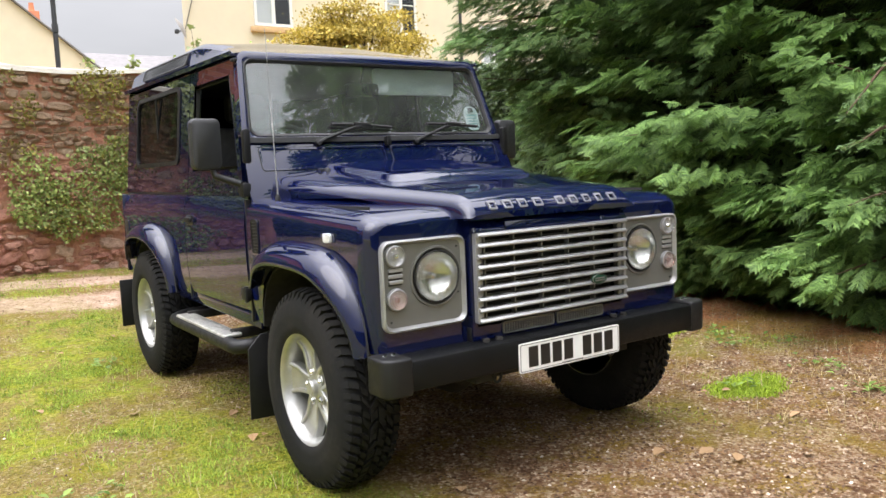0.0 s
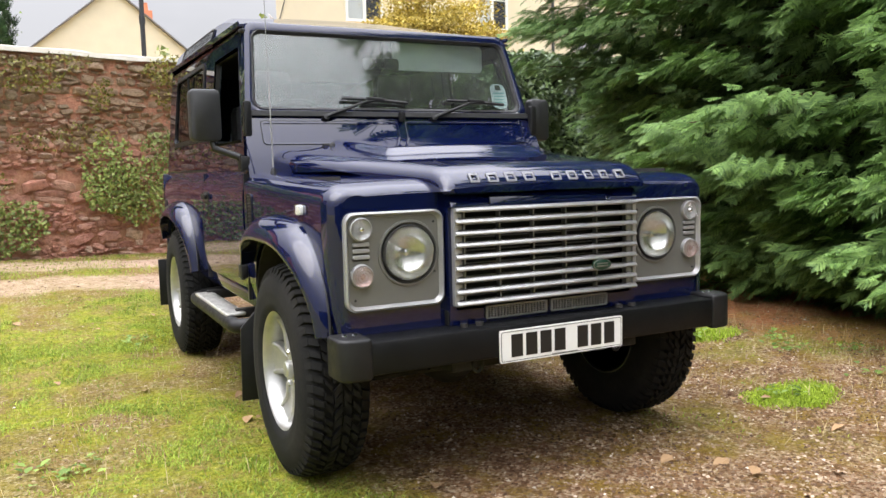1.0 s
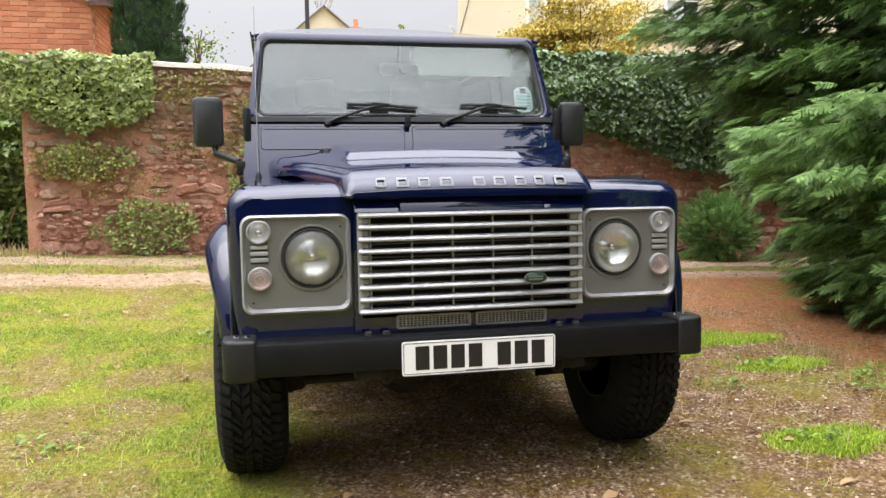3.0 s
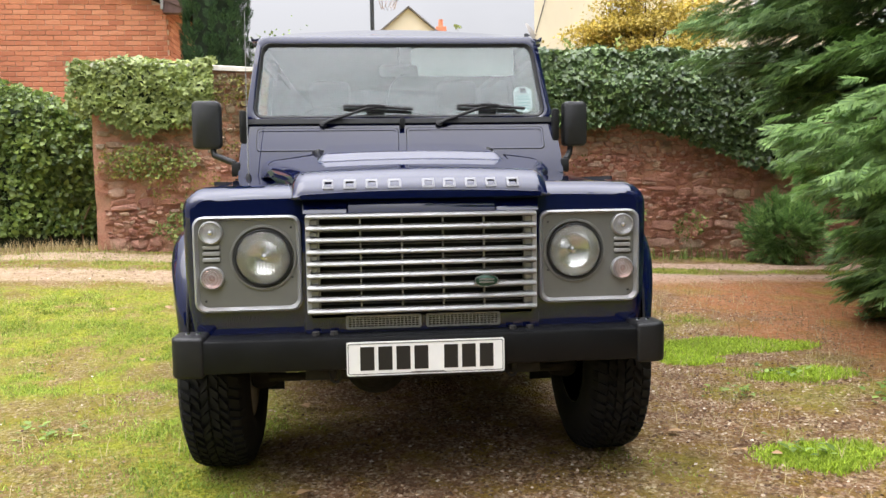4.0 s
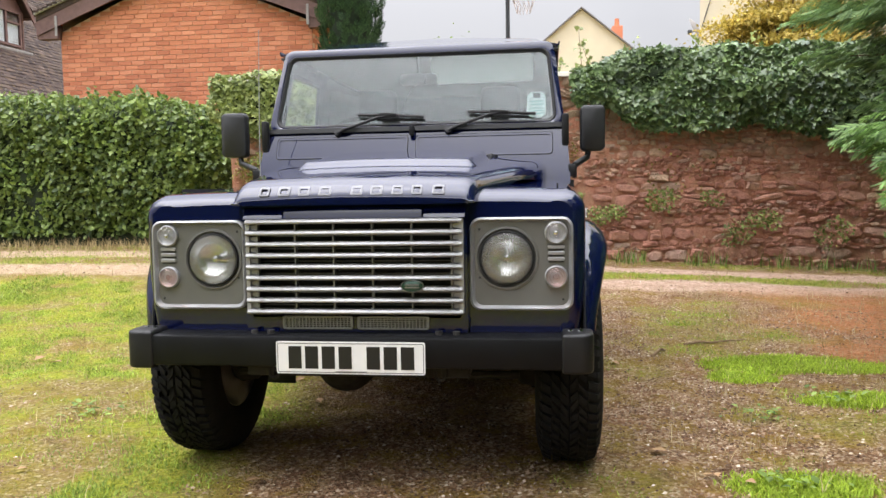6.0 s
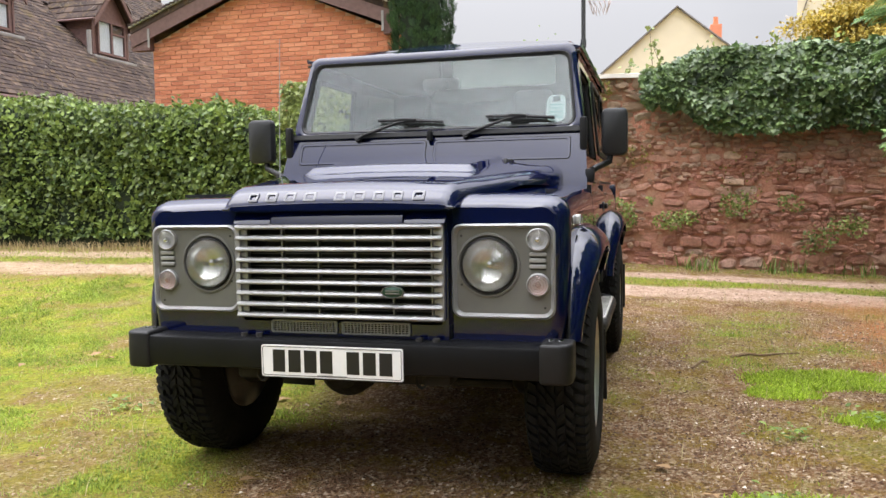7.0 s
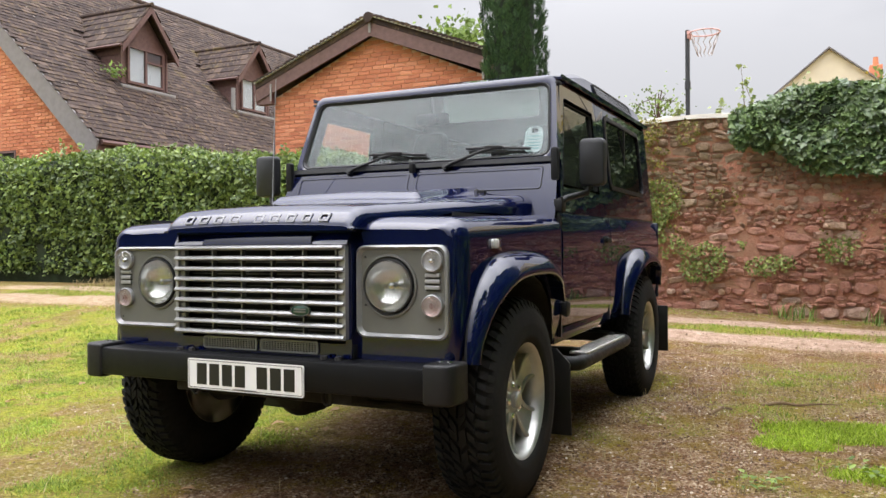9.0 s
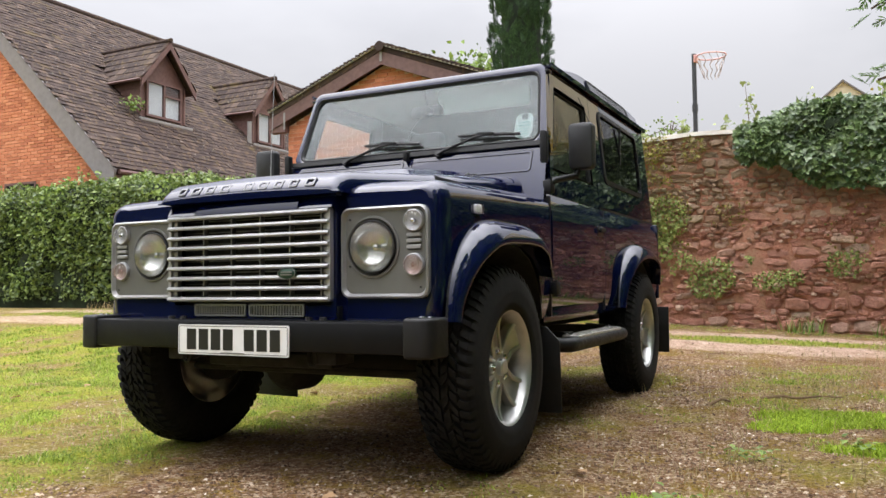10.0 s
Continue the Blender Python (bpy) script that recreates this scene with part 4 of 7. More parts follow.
for x, y, side in ((-0.744, 0.0, -1), (0.744, 0.0, 1), (-0.744, AXLE_R, -1), (0.744, AXLE_R, 1)):
    w = build_wheel(x, y, side)
    sub("tyre", tyre_me, w)
    sub("tread", tread_me, w)
    for i in range(5):
        turn = pose(0, 0, 0, 72 * i, 0, 0)
        sub("spoke", spoke_me, w, turn)
        sub("wheel_nut", nut_me, w, turn @ pose(0, 0, 0, 0, 0, 0) @ Matrix.Translation((-0.006, 0, 0.062)))
        sub("nut_recess", cup_me, w, turn @ Matrix.Translation((-0.001, 0, 0.062)))
    sub("hub", hub_me, w)
    sub("hub_cap", cap_me, w)
    sub("brake_disc", disc_me, w)
    sub("wheel_back", back_me, w)


# mudflaps, steps, running gear
def low_parts(side):
    part("mudflap", sided(prism([(0.585, 0.520), (0.800, 0.520), (0.862, 0.455), (0.868, 0.135), (0.585, 0.130)], "y", 0.555, 0.567, 0.003), side), m_black, car, "black rubber mudflap")
    part("mudflap", sided(prism([(0.60, 0.54), (0.872, 0.54), (0.872, 0.215), (0.60, 0.215)], "y", 2.985, 2.997, 0.003), side), m_black, car, "black rubber mudflap")
    st = part("side_step", sided(tube(fine([(0.60, 0.86, 0.44), (0.72, 0.80, 0.425), (0.80, 0.83, 0.415), (0.822, 0.92, 0.415), (0.822, 1.35, 0.415), (0.822, 1.78, 0.415), (0.80, 1.87, 0.415), (0.72, 1.90, 0.425), (0.60, 1.84, 0.44)], 4), 0.036, 12), side), m_black, car, "black tubular side step with bright tread plate")
    part("tread_plate", sided(prism(rounded(0.742, 0.842, 0.94, 1.76, 0.02), "z", 0.444, 0.456, 0.003), side), m_tread, st)
    bm = bmesh.new()
    for i in range(20):
        y = 0.97 + i * 0.04
        box(0.752, 0.832, y, y + 0.008, 0.4555, 0.4595, bm=bm)
    part("tread_ridges", sided(bm, side), m_tread, st, smooth=False)
    for y in (0.98, 1.70):
        part("step_bracket", sided(box(0.40, 0.78, y, y + 0.05, 0.425, 0.470, 0.006), side), m_under, st)
    part("chassis_rail", sided(box(0.35, 0.43, -0.46, 3.0, 0.46, 0.58, 0.008), side), m_under, car)
    part("spring", sided(tube([(0.50 + 0.055 * math.cos(i * 0.7), 0.02 + 0.055 * math.sin(i * 0.7), 0.45 + 0.0052 * i) for i in range(60)], 0.008, 6), side), m_under, car)
    part("swivel", sided(lathe([(0.52, 0.06), (0.56, 0.10), (0.62, 0.11), (0.66, 0.09), (0.70, 0.05)], 20, "x", (0, 0, HUB_Z)), side), m_under, car)
    part("radius_arm", sided(tube([(0.42, 0.05, 0.36), (0.42, 0.55, 0.42), (0.42, 0.95, 0.48)], 0.028, 8), side), m_under, car)


both(low_parts)
axle = part("front_axle", lathe([(-0.60, 0.045), (-0.34, 0.045), (-0.30, 0.06), (-0.10, 0.055), (0.30, 0.05), (0.60, 0.045)], 16, "x", (0, 0, HUB_Z)), m_under, car)
part("differential", lathe([(-0.14, 0.02), (-0.125, 0.085), (-0.06, 0.128), (0.05, 0.130), (0.10, 0.09), (0.12, 0.05)], 24, "y", (-0.16, 0, HUB_Z - 0.005)), m_under, axle)
part("rear_axle", lathe([(-0.62, 0.045), (-0.30, 0.05), (-0.28, 0.11), (-0.10, 0.12), (-0.02, 0.06), (0.62, 0.045)], 16, "x", (0, AXLE_R, HUB_Z)), m_under, car)
part("steering_bar", tube([(-0.56, -0.20, 0.37), (0.56, -0.20, 0.37)], 0.016, 8), m_under, car)
part("track_rod", tube([(-0.50, -0.26, 0.44), (0.30, -0.24, 0.50)], 0.016, 8), m_under, car)
part("steering_damper", tube([(-0.35, -0.235, 0.40), (0.12, -0.235, 0.41)], 0.028, 10), m_under, car)
part("steering_guard", box(-0.30, 0.30, -0.40, -0.28, 0.40, 0.455, 0.01), m_under, car)
part("gearbox", box(-0.16, 0.16, 0.45, 1.5, 0.36, 0.56, 0.04), m_under, car)
part("exhaust", tube([(0.20, 0.3, 0.42), (0.22, 1.2, 0.40), (0.20, 2.0, 0.42)], 0.03, 10), m_under, car)
part("sump", box(-0.15, 0.15, -0.05, 0.45, 0.42, 0.60, 0.04), m_under, car)
part("engine_bay", box(-0.36, 0.36, -0.43, 0.64, 0.56, 1.02, 0.02), m_under, car)

# cabin
dash = part("dashboard", box(-0.70, 0.70, 0.74, 0.98, 1.05, 1.335, 0.03), m_trim, car)
part("binnacle", box(-0.56, -0.20, 0.84, 1.02, 1.32, 1.40, 0.03), m_trim, dash)
wheel_at = Matrix.Translation((-0.38, 1.10, 1.315)) @ pose(0, 0, 0, 62, 0, 0)
sw = part("steering_wheel", tube([(0.195 * math.cos(2 * math.pi * i / 36), 0.195 * math.sin(2 * math.pi * i / 36), 0) for i in range(37)], 0.0145, 8), m_trim, car, "dark steering wheel", m=wheel_at)
part("wheel_boss", box(-0.06, 0.06, -0.05, 0.05, -0.02, 0.02, 0.015), m_trim, sw)
for a in (90, 210, 330):
    part("wheel_spoke", box(-0.015, 0.015, 0.04, 0.19, -0.008, 0.008, 0.005), m_trim, sw, m=pose(0, 0, 0, 0, 0, a))
for x in (-0.38, 0.38):
    st = part("seat", box(x - 0.24, x + 0.24, 1.18, 1.66, 0.78, 0.96, 0.05), m_seat, car, "dark cloth front seat")
    part("backrest", box(x - 0.23, x + 0.23, 1.58, 1.72, 0.92, 1.50, 0.05), m_seat, st)
    part("headrest", box(x - 0.12, x + 0.12, 1.63, 1.73, 1.53, 1.70, 0.04), m_seat, st)
part("cabin_backdrop", box(-0.68, 0.68, 1.95, 1.98, 0.62, 1.30), m_seat, car)
visor = part("sun_visor", prism(rounded(0.065, 0.595, 1.632, 1.772, 0.025), "y", 0.948, 0.962, 0.004), m_visor, car, "pale folding sun visor")
vm = part("interior_mirror", prism(rounded(-0.10, 0.10, 1.625, 1.690, 0.02), "y", 0.945, 0.965, 0.005), m_black, car, "black interior mirror")
part("mirror_stalk", tube([(0.0, 0.955, 1.685), (0.0, 0.93, 1.775)], 0.008, 8), m_black, vm)
part("dash_camera", lathe([(0.905, 0.022), (0.945, 0.022)], 16, "y", (0.02, 0, 1.655)), m_black, vm)
part("camera_lead", tube(fine([(0.02, 0.92, 1.65), (-0.03, 0.90, 1.60), (-0.06, 0.86, 1.53), (-0.07, 0.83, 1.45)], 3), 0.003, 5), m_black, vm)


# ---------------------------------------------------------------- materials of the place
def ground_z(x, y):
    rise = max(0.0, min(0.38, 0.22 - 0.042 * x)) * smooth_step(1.2, 6.2, y)
    return rise


def wall_y(x):
    """The front of the old stone wall."""
    return 6.95 - 0.02 * (x - 0.3) if x > 0.3 else 6.95 + 0.2 * (x - 0.3)


def bright_patch(x, y):
    """Small beds of lush green beside the car."""
    n = fbm(x * 0.9 + 3, y * 0.9) + 0.7 * noise.noise((x * 2.8, y * 2.8, 5.0))
    return max(smooth_step(1.0, 0.4, math.hypot((x - a) / p, (y - b) / q) + 0.5 * n) for a, b, p, q in ((2.05, 1.72, 0.55, 0.24), (2.15, 0.90, 0.35, 0.2), (1.55, -0.28, 0.28, 0.2), (1.75, 1.38, 0.2, 0.16)))


def grassiness(x, y):
    """Where turf grows: the lawn beside the track, the lane's middle, the verge, a few tufts."""
    n = fbm(x * 0.9 + 3, y * 0.9) + 0.7 * noise.noise((x * 2.8, y * 2.8, 5.0))
    lawn = smooth_step(-0.2, -1.0, x + 0.35 * noise.noise((x * 1.3, y * 1.3, 2.0)) - 0.05 * max(0, -y)) * smooth_step(4.4, 3.9, y + 0.2 * n)
    near = smooth_step(-0.55, -1.0, x) * 0.2
    lane = smooth_step(4.92, 5.08, y + 0.10 * n) * smooth_step(5.52, 5.36, y - 0.08 * n)
    verge = smooth_step(6.02, 6.3, y + 0.15 * n)
    right = smooth_step(-0.1, 0.5, n) * smooth_step(0.4, 1.0, x) * smooth_step(4.5, 3.6, y) * smooth_step(-1.6, 0.2, y) * 0.45
    under = smooth_step(0.15, 0.7, n) * smooth_step(0.9, 2.2, y) * smooth_step(4.3, 3.6, y) * 0.7
    patch = bright_patch(x, y)
    return min(1.0, max(lawn * (0.18 + 0.82 * smooth_step(-0.40, 0.25, n + 0.16)) + near, 0.7 * lane * (0.35 + 0.65 * smooth_step(-0.4, 0.4, n)), 0.28 * verge * (0.4 + smooth_step(-0.2, 0.5, n)), right, under, patch * 0.95))


def lane_weight(x, y):
    n = 0.12 * fbm(x * 1.5, y * 1.5, 4.0)
    a = smooth_step(4.28, 4.45, y + n) * smooth_step(5.06, 4.94, y - n)
    b = smooth_step(5.38, 5.5, y + n) * smooth_step(6.12, 5.96, y - n)
    return max(a, b)


def needle_weight(x, y):
    n = 0.5 * fbm(x * 1.2, y * 1.2, 9.0)
    return smooth_step(2.25, 3.2, x + n + 0.10 * (y - 1)) * smooth_step(5.0, 3.8, y) * smooth_step(-1.6, -0.2, y + 0.6 * n)


k = Mat("earth_and_gravel", 0.95, 0, 0.2)
P = k.pos()
zone = k.n.new("ShaderNodeAttribute")
zone.attribute_name = "zones"
sep = k.n.new("ShaderNodeSeparateColor")
k.l.new(zone.outputs["Color"], sep.inputs[0])
grit = k.n.new("ShaderNodeTexVoronoi")
grit.inputs["Scale"].default_value = 75
k.l.new(P, grit.inputs["Vector"])
chips = k.ramp(grit.outputs["Color"], (0.1, lin((64, 43, 28))), (0.35, lin((116, 88, 64))), (0.62, lin((154, 128, 100))), (0.9, lin((206, 188, 162))))
soil = k.ramp(k.noise(3.5, 7, 0.65, P), (0.32, lin((82, 53, 33))), (0.52, lin((132, 95, 62))), (0.72, lin((166, 129, 92))))
mossy = k.ramp(k.noise(5.5, 6, 0.6, P), (0.47, 0.0), (0.62, 0.75))
base = k.mix(k.ramp(k.noise(7, 6, 0.7, P), (0.34, 0.15), (0.60, 0.85)), soil, chips)
base = k.mix(mossy, base, k.ramp(k.noise(60, 5, 0.7, P), (0.3, lin((92, 70, 18))), (0.7, lin((150, 124, 38)))))
dirt = k.ramp(k.noise(9, 6, 0.7, P), (0.3, lin((156, 126, 106))), (0.6, lin((198, 170, 150))), (0.85, lin((212, 192, 176))))
lane_c = k.mix(k.ramp(k.noise(22, 4, 0.6, P), (0.45, 0.0), (0.6, 0.5)), dirt, chips)
base = k.mix(sep.outputs[1], base, lane_c)
needle_c = k.ramp(k.noise(26, 6, 0.75, P), (0.3, lin((110, 68, 42))), (0.5, lin((176, 116, 76))), (0.75, lin((208, 156, 114))))
base = k.mix(k.math("MULTIPLY", sep.outputs[2], k.ramp(k.noise(6, 5, 0.6, P), (0.3, 0.45), (0.6, 1.0))), base, needle_c)
turf = k.ramp(k.noise(34, 7, 0.75, P), (0.30, lin((66, 76, 14))), (0.44, lin((118, 128, 30))), (0.58, lin((156, 156, 50))), (0.76, lin((196, 176, 104))))
bare = k.ramp(k.noise(3.1, 6, 0.7, P), (0.50, 0.0), (0.62, 0.75))
turf = k.mix(bare, turf, k.ramp(k.noise(48, 6, 0.75, P), (0.32, lin((92, 74, 44))), (0.55, lin((156, 132, 84))), (0.75, lin((204, 184, 138)))))
base = k.mix(k.math("MULTIPLY", sep.outputs[0], k.ramp(k.noise(11, 5, 0.65, P), (0.3, 0.55), (0.55, 1.0))), base, turf)
k.put("Base Color", base)
k.bump(k.math("ADD", k.noise(45, 6, 0.7, P), k.math("MULTIPLY", grit.outputs["Distance"], 0.7)), 1.0, 0.03)
m_ground = k.m


def stone_mat(name, part_random):
    k = Mat(name, 0.92, 0, 0.25)
    r = k.random_object() if part_random else k.random_island()
    P = k.pos()
    c = k.ramp(r, (0.0, lin((164, 114, 98))), (0.25, lin((206, 150, 130))), (0.5, lin((188, 140, 122))), (0.72, lin((218, 164, 142))), (0.9, lin((196, 168, 150))), (1.0, lin((228, 196, 168))))
    c = k.mix(k.ramp(k.noise(16, 6, 0.7, P), (0.4, 0.0), (0.75, 0.6)), c, lin((124, 86, 72)))
    c = k.mix(k.ramp(k.noise(38, 5, 0.7, P), (0.55, 0.0), (0.7, 0.5)), c, lin((178, 156, 132)))
    # grey-green lichen gathers on the higher courses
    sx = k.n.new("ShaderNodeSeparateXYZ")
    k.l.new(P, sx.inputs[0])
    up = k.ramp(k.math("ADD", k.math("MULTIPLY", sx.outputs[2], 0.4), k.math("MULTIPLY", k.noise(2.5, 5, 0.6, P), 0.6)), (0.80, 0.0), (1.15, 0.75))
    c = k.mix(up, c, lin((150, 136, 112)))
    k.put("Base Color", c)
    k.bump(k.noise(26, 8, 0.8, P), 1.0, 0.035)
    return k.m


m_stone_a, m_stone_b = stone_mat("sandstone", True), stone_mat("sandstone_rubble", False)
k = Mat("earthy_mortar", 0.97, 0, 0.1)
P = k.pos()
k.put("Base Color", k.mix(k.ramp(k.noise(5, 6, 0.7, P), (0.4, 0.0), (0.7, 0.8)), k.ramp(k.noise(40, 6, 0.7, P), (0.3, lin((150, 104, 86))), (0.7, lin((206, 150, 126)))), lin((170, 140, 114))))
k.bump(k.noise(50, 6, 0.7, P), 0.9, 0.02)
m_mortar = k.m
m_coping = simple("lime_coping", lin((206, 200, 188)), 0.95, 0, 0.14, 6, 0.4, 60)


def brick_mat(name, part_random):
    k = Mat(name, 0.88, 0, 0.25)
    r = k.random_object() if part_random else k.random_island()
    c = k.ramp(r, (0.0, lin((184, 114, 84))), (0.35, lin((204, 130, 96))), (0.7, lin((214, 140, 104))), (1.0, lin((222, 152, 116))))
    c = k.mix(k.ramp(k.noise(60, 4, 0.7, k.pos()), (0.4, 0.0), (0.75, 0.35)), c, lin((156, 88, 64)))
    k.put("Base Color", c)
    k.bump(k.noise(90, 4, 0.7, k.pos()), 0.4, 0.005)
    return k.m


m_brick_a, m_brick_b = brick_mat("orange_brick", True), brick_mat("orange_brickwork", False)
m_joint = simple("brick_mortar", lin((216, 178, 152)), 0.95, 0, 0.12, 9, 0.3, 90)


def tile_mat(name, part_random):
    k = Mat(name, 0.9, 0, 0.3)
    P = k.pos()
    r = k.random_object() if part_random else k.random_island()
    c = k.ramp(r, (0.0, lin((46, 36, 33))), (0.4, lin((60, 48, 44))), (0.85, lin((70, 57, 51))), (1.0, lin((92, 77, 68))))
    c = k.mix(k.ramp(k.noise(1.7, 6, 0.7, P), (0.58, 0.0), (0.74, 0.6)), c, lin((112, 98, 44)))
    c = k.mix(k.ramp(k.noise(9, 6, 0.75, P), (0.52, 0.0), (0.62, 0.65)), c, lin((104, 84, 58)))
    c = k.mix(k.ramp(k.noise(13, 5, 0.7, P), (0.64, 0.0), (0.68, 0.8)), c, lin((178, 168, 156)))
    k.put("Base Color", c)
    k.bump(k.noise(70, 4, 0.7, P), 0.4, 0.006)
    return k.m


m_tile_a, m_tile_b = tile_mat("clay_tile", True), tile_mat("clay_tiling", False)
m_brown = simple("brown_stained_wood", lin((112, 84, 78)), 0.6, 0, 0.2, 12, 0.2, 60)
m_barge_grey = simple("grey_barge_board", lin((132, 126, 126)), 0.6, 0, 0.1, 8, 0.2, 60)
m_lead = simple("lead_flashing", lin((150, 146, 142)), 0.6, 0.2, 0.12, 8)
m_pvc = simple("white_window_frame", lin((232, 232, 228)), 0.4, 0, 0.03, 8)
m_cream = simple("cream_render", lin((222, 211, 186)), 0.9, 0, 0.04, 1.5, 0.2, 40)
m_sill = simple("sandstone_sill", lin((206, 172, 128)), 0.85, 0, 0.1, 10, 0.2, 60)
m_slate = simple("slate", lin((120, 116, 116)), 0.8, 0, 0.18, 3, 0.3, 30)
m_pole = simple("dark_steel", lin((72, 74, 76)), 0.5, 0.4, 0.1, 10)
m_hoop = simple("red_steel", lin((224, 172, 162)), 0.5, 0.0, 0.1, 10)
m_net = simple("net_cord", lin((226, 214, 208)), 0.9)
m_bark = simple("bark", lin((86, 66, 50)), 0.95, 0, 0.3, 12, 0.6, 50)
m_twig = simple("dry_twig", lin((120, 98, 72)), 0.9, 0, 0.2, 12)
m_pane = glass("house_glass", (0.85, 0.87, 0.88, 1), 0.02, 1.6)
# near-black for flat sheets that stand in for unlit depth
m_room_shade = simple("room_shade", (0.02, 0.02, 0.022, 1), 0.9)
# white of the blinds, and of sheets painted as bright pane reflections
m_pale_backing = simple("blind_and_reflection_white", (0.85, 0.85, 0.84, 1), 0.9, 0, 0.08, 5)
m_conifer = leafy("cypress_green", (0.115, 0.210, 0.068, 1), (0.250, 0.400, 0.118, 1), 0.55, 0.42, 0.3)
# green of the darker cypresses, and painted shade for inner sprays
m_conifer_dark = leafy("cypress_dark_and_shaded", (0.105, 0.185, 0.072, 1), (0.225, 0.355, 0.125, 1), 0.6, 0.38, 0.25)
m_column = leafy("column_cypress", (0.020, 0.048, 0.020, 1), (0.060, 0.115, 0.040, 1), 0.6, 0.15, 0.25)
m_ivy = leafy("ivy_leaf", (0.036, 0.076, 0.024, 1), (0.145, 0.215, 0.070, 1), 0.36, 0.15, 0.55)
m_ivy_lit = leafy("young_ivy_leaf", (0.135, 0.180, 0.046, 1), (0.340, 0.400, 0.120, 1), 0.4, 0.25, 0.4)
m_ivy_yellow = leafy("yellowing_ivy_leaf", (0.110, 0.110, 0.018, 1), (0.300, 0.270, 0.055, 1), 0.5, 0.25, 0.35)
m_hedge = leafy("hedge_leaf", (0.060, 0.108, 0.024, 1), (0.225, 0.305, 0.068, 1), 0.42, 0.3, 0.45)
# near-black green, the shade deep in foliage put into colour
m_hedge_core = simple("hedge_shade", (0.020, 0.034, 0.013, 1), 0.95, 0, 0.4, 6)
m_acer = leafy("golden_leaf", (0.240, 0.180, 0.022, 1), (0.560, 0.430, 0.085, 1), 0.55, 0.3, 0.3)
m_blade = leafy("grass_blade", (0.120, 0.190, 0.022, 1), (0.325, 0.410, 0.056, 1), 0.6, 0.3, 0.25)
m_lush = leafy("lush_blade", (0.190, 0.290, 0.018, 1), (0.400, 0.530, 0.050, 1), 0.6, 0.3, 0.25)
m_straw = leafy("straw", (0.220, 0.160, 0.070, 1), (0.460, 0.370, 0.200, 1), 0.8, 0.2, 0.2)
m_weed = leafy("weed_leaf", (0.090, 0.150, 0.024, 1), (0.230, 0.330, 0.070, 1), 0.5, 0.25, 0.3)
m_dead = leafy("dead_leaf", (0.160, 0.085, 0.035, 1), (0.420, 0.270, 0.140, 1), 0.7, 0.1, 0.3)
k = Mat("gravel_stones", 0.85, 0, 0.3)
k.put("Base Color", k.ramp(k.random_island(), (0.0, lin((72, 50, 36))), (0.45, lin((116, 92, 70))), (0.8, lin((148, 126, 102))), (0.97, lin((180, 162, 140))), (1.0, lin((210, 198, 180)))))
m_gravel = k.m

# ---------------------------------------------------------------- ground
rng = np.random.RandomState(7)


def ground_sheet():
    def spread(lo, hi, step, far):
        mid = list(np.arange(lo, hi + 1e-6, step))
        out = [hi + step * 1.6 ** i * 2 for i in range(1, 20) if hi + step * 1.6 ** i * 2 < far] + [far]
        neg = [lo - (v - hi) for v in out]
        return sorted(neg) + mid + out

    xs, ys = spread(-9.0, 6.0, 0.07, 700.0), spread(-3.2, 7.0, 0.07, 700.0)
    verts, cols = [], []
    for y in ys:
        for x in xs:
            z = ground_z(x, y)
            close = -10 < x < 7 and -4 < y < 8
            g = l = w = 0.0
            if close:
                g, l, w = grassiness(x, y), lane_weight(x, y), needle_weight(x, y)
                z += 0.018 * fbm(x * 1.1, y * 1.1) + 0.010 * noise.noise((x * 6, y * 6, 1.0)) * (1 - l * 0.6)
                for wx in (-0.752, 0.752):
                    for wy in (0.0, AXLE_R):
                        d = math.hypot(x - wx, y - wy)
                        if d < 0.5:
                            z = z + (-0.004 + ground_z(wx, wy) * 0 - z) * smooth_step(0.5, 0.2, d)
            else:
                g = 0.8 * (y < 4.4) + 0.4 * (y >= 4.4)
            verts.append((x, y, z))
            cols += [g, l, w, 1.0]
    n = len(xs)
    faces = [(j * n + i, j * n + i + 1, (j + 1) * n + i + 1, (j + 1) * n + i) for j in range(len(ys) - 1) for i in range(n - 1)]
    ob = from_lists("ground", verts, faces, m_ground, smooth=True)
    att = ob.data.color_attributes.new("zones", "FLOAT_COLOR", "POINT")
    att.data.foreach_set("color", cols)
    return tagged(ob, "mossy gravel, turf and bare earth beside a rutted lane", "ground", kind="structure")


ground = ground_sheet()


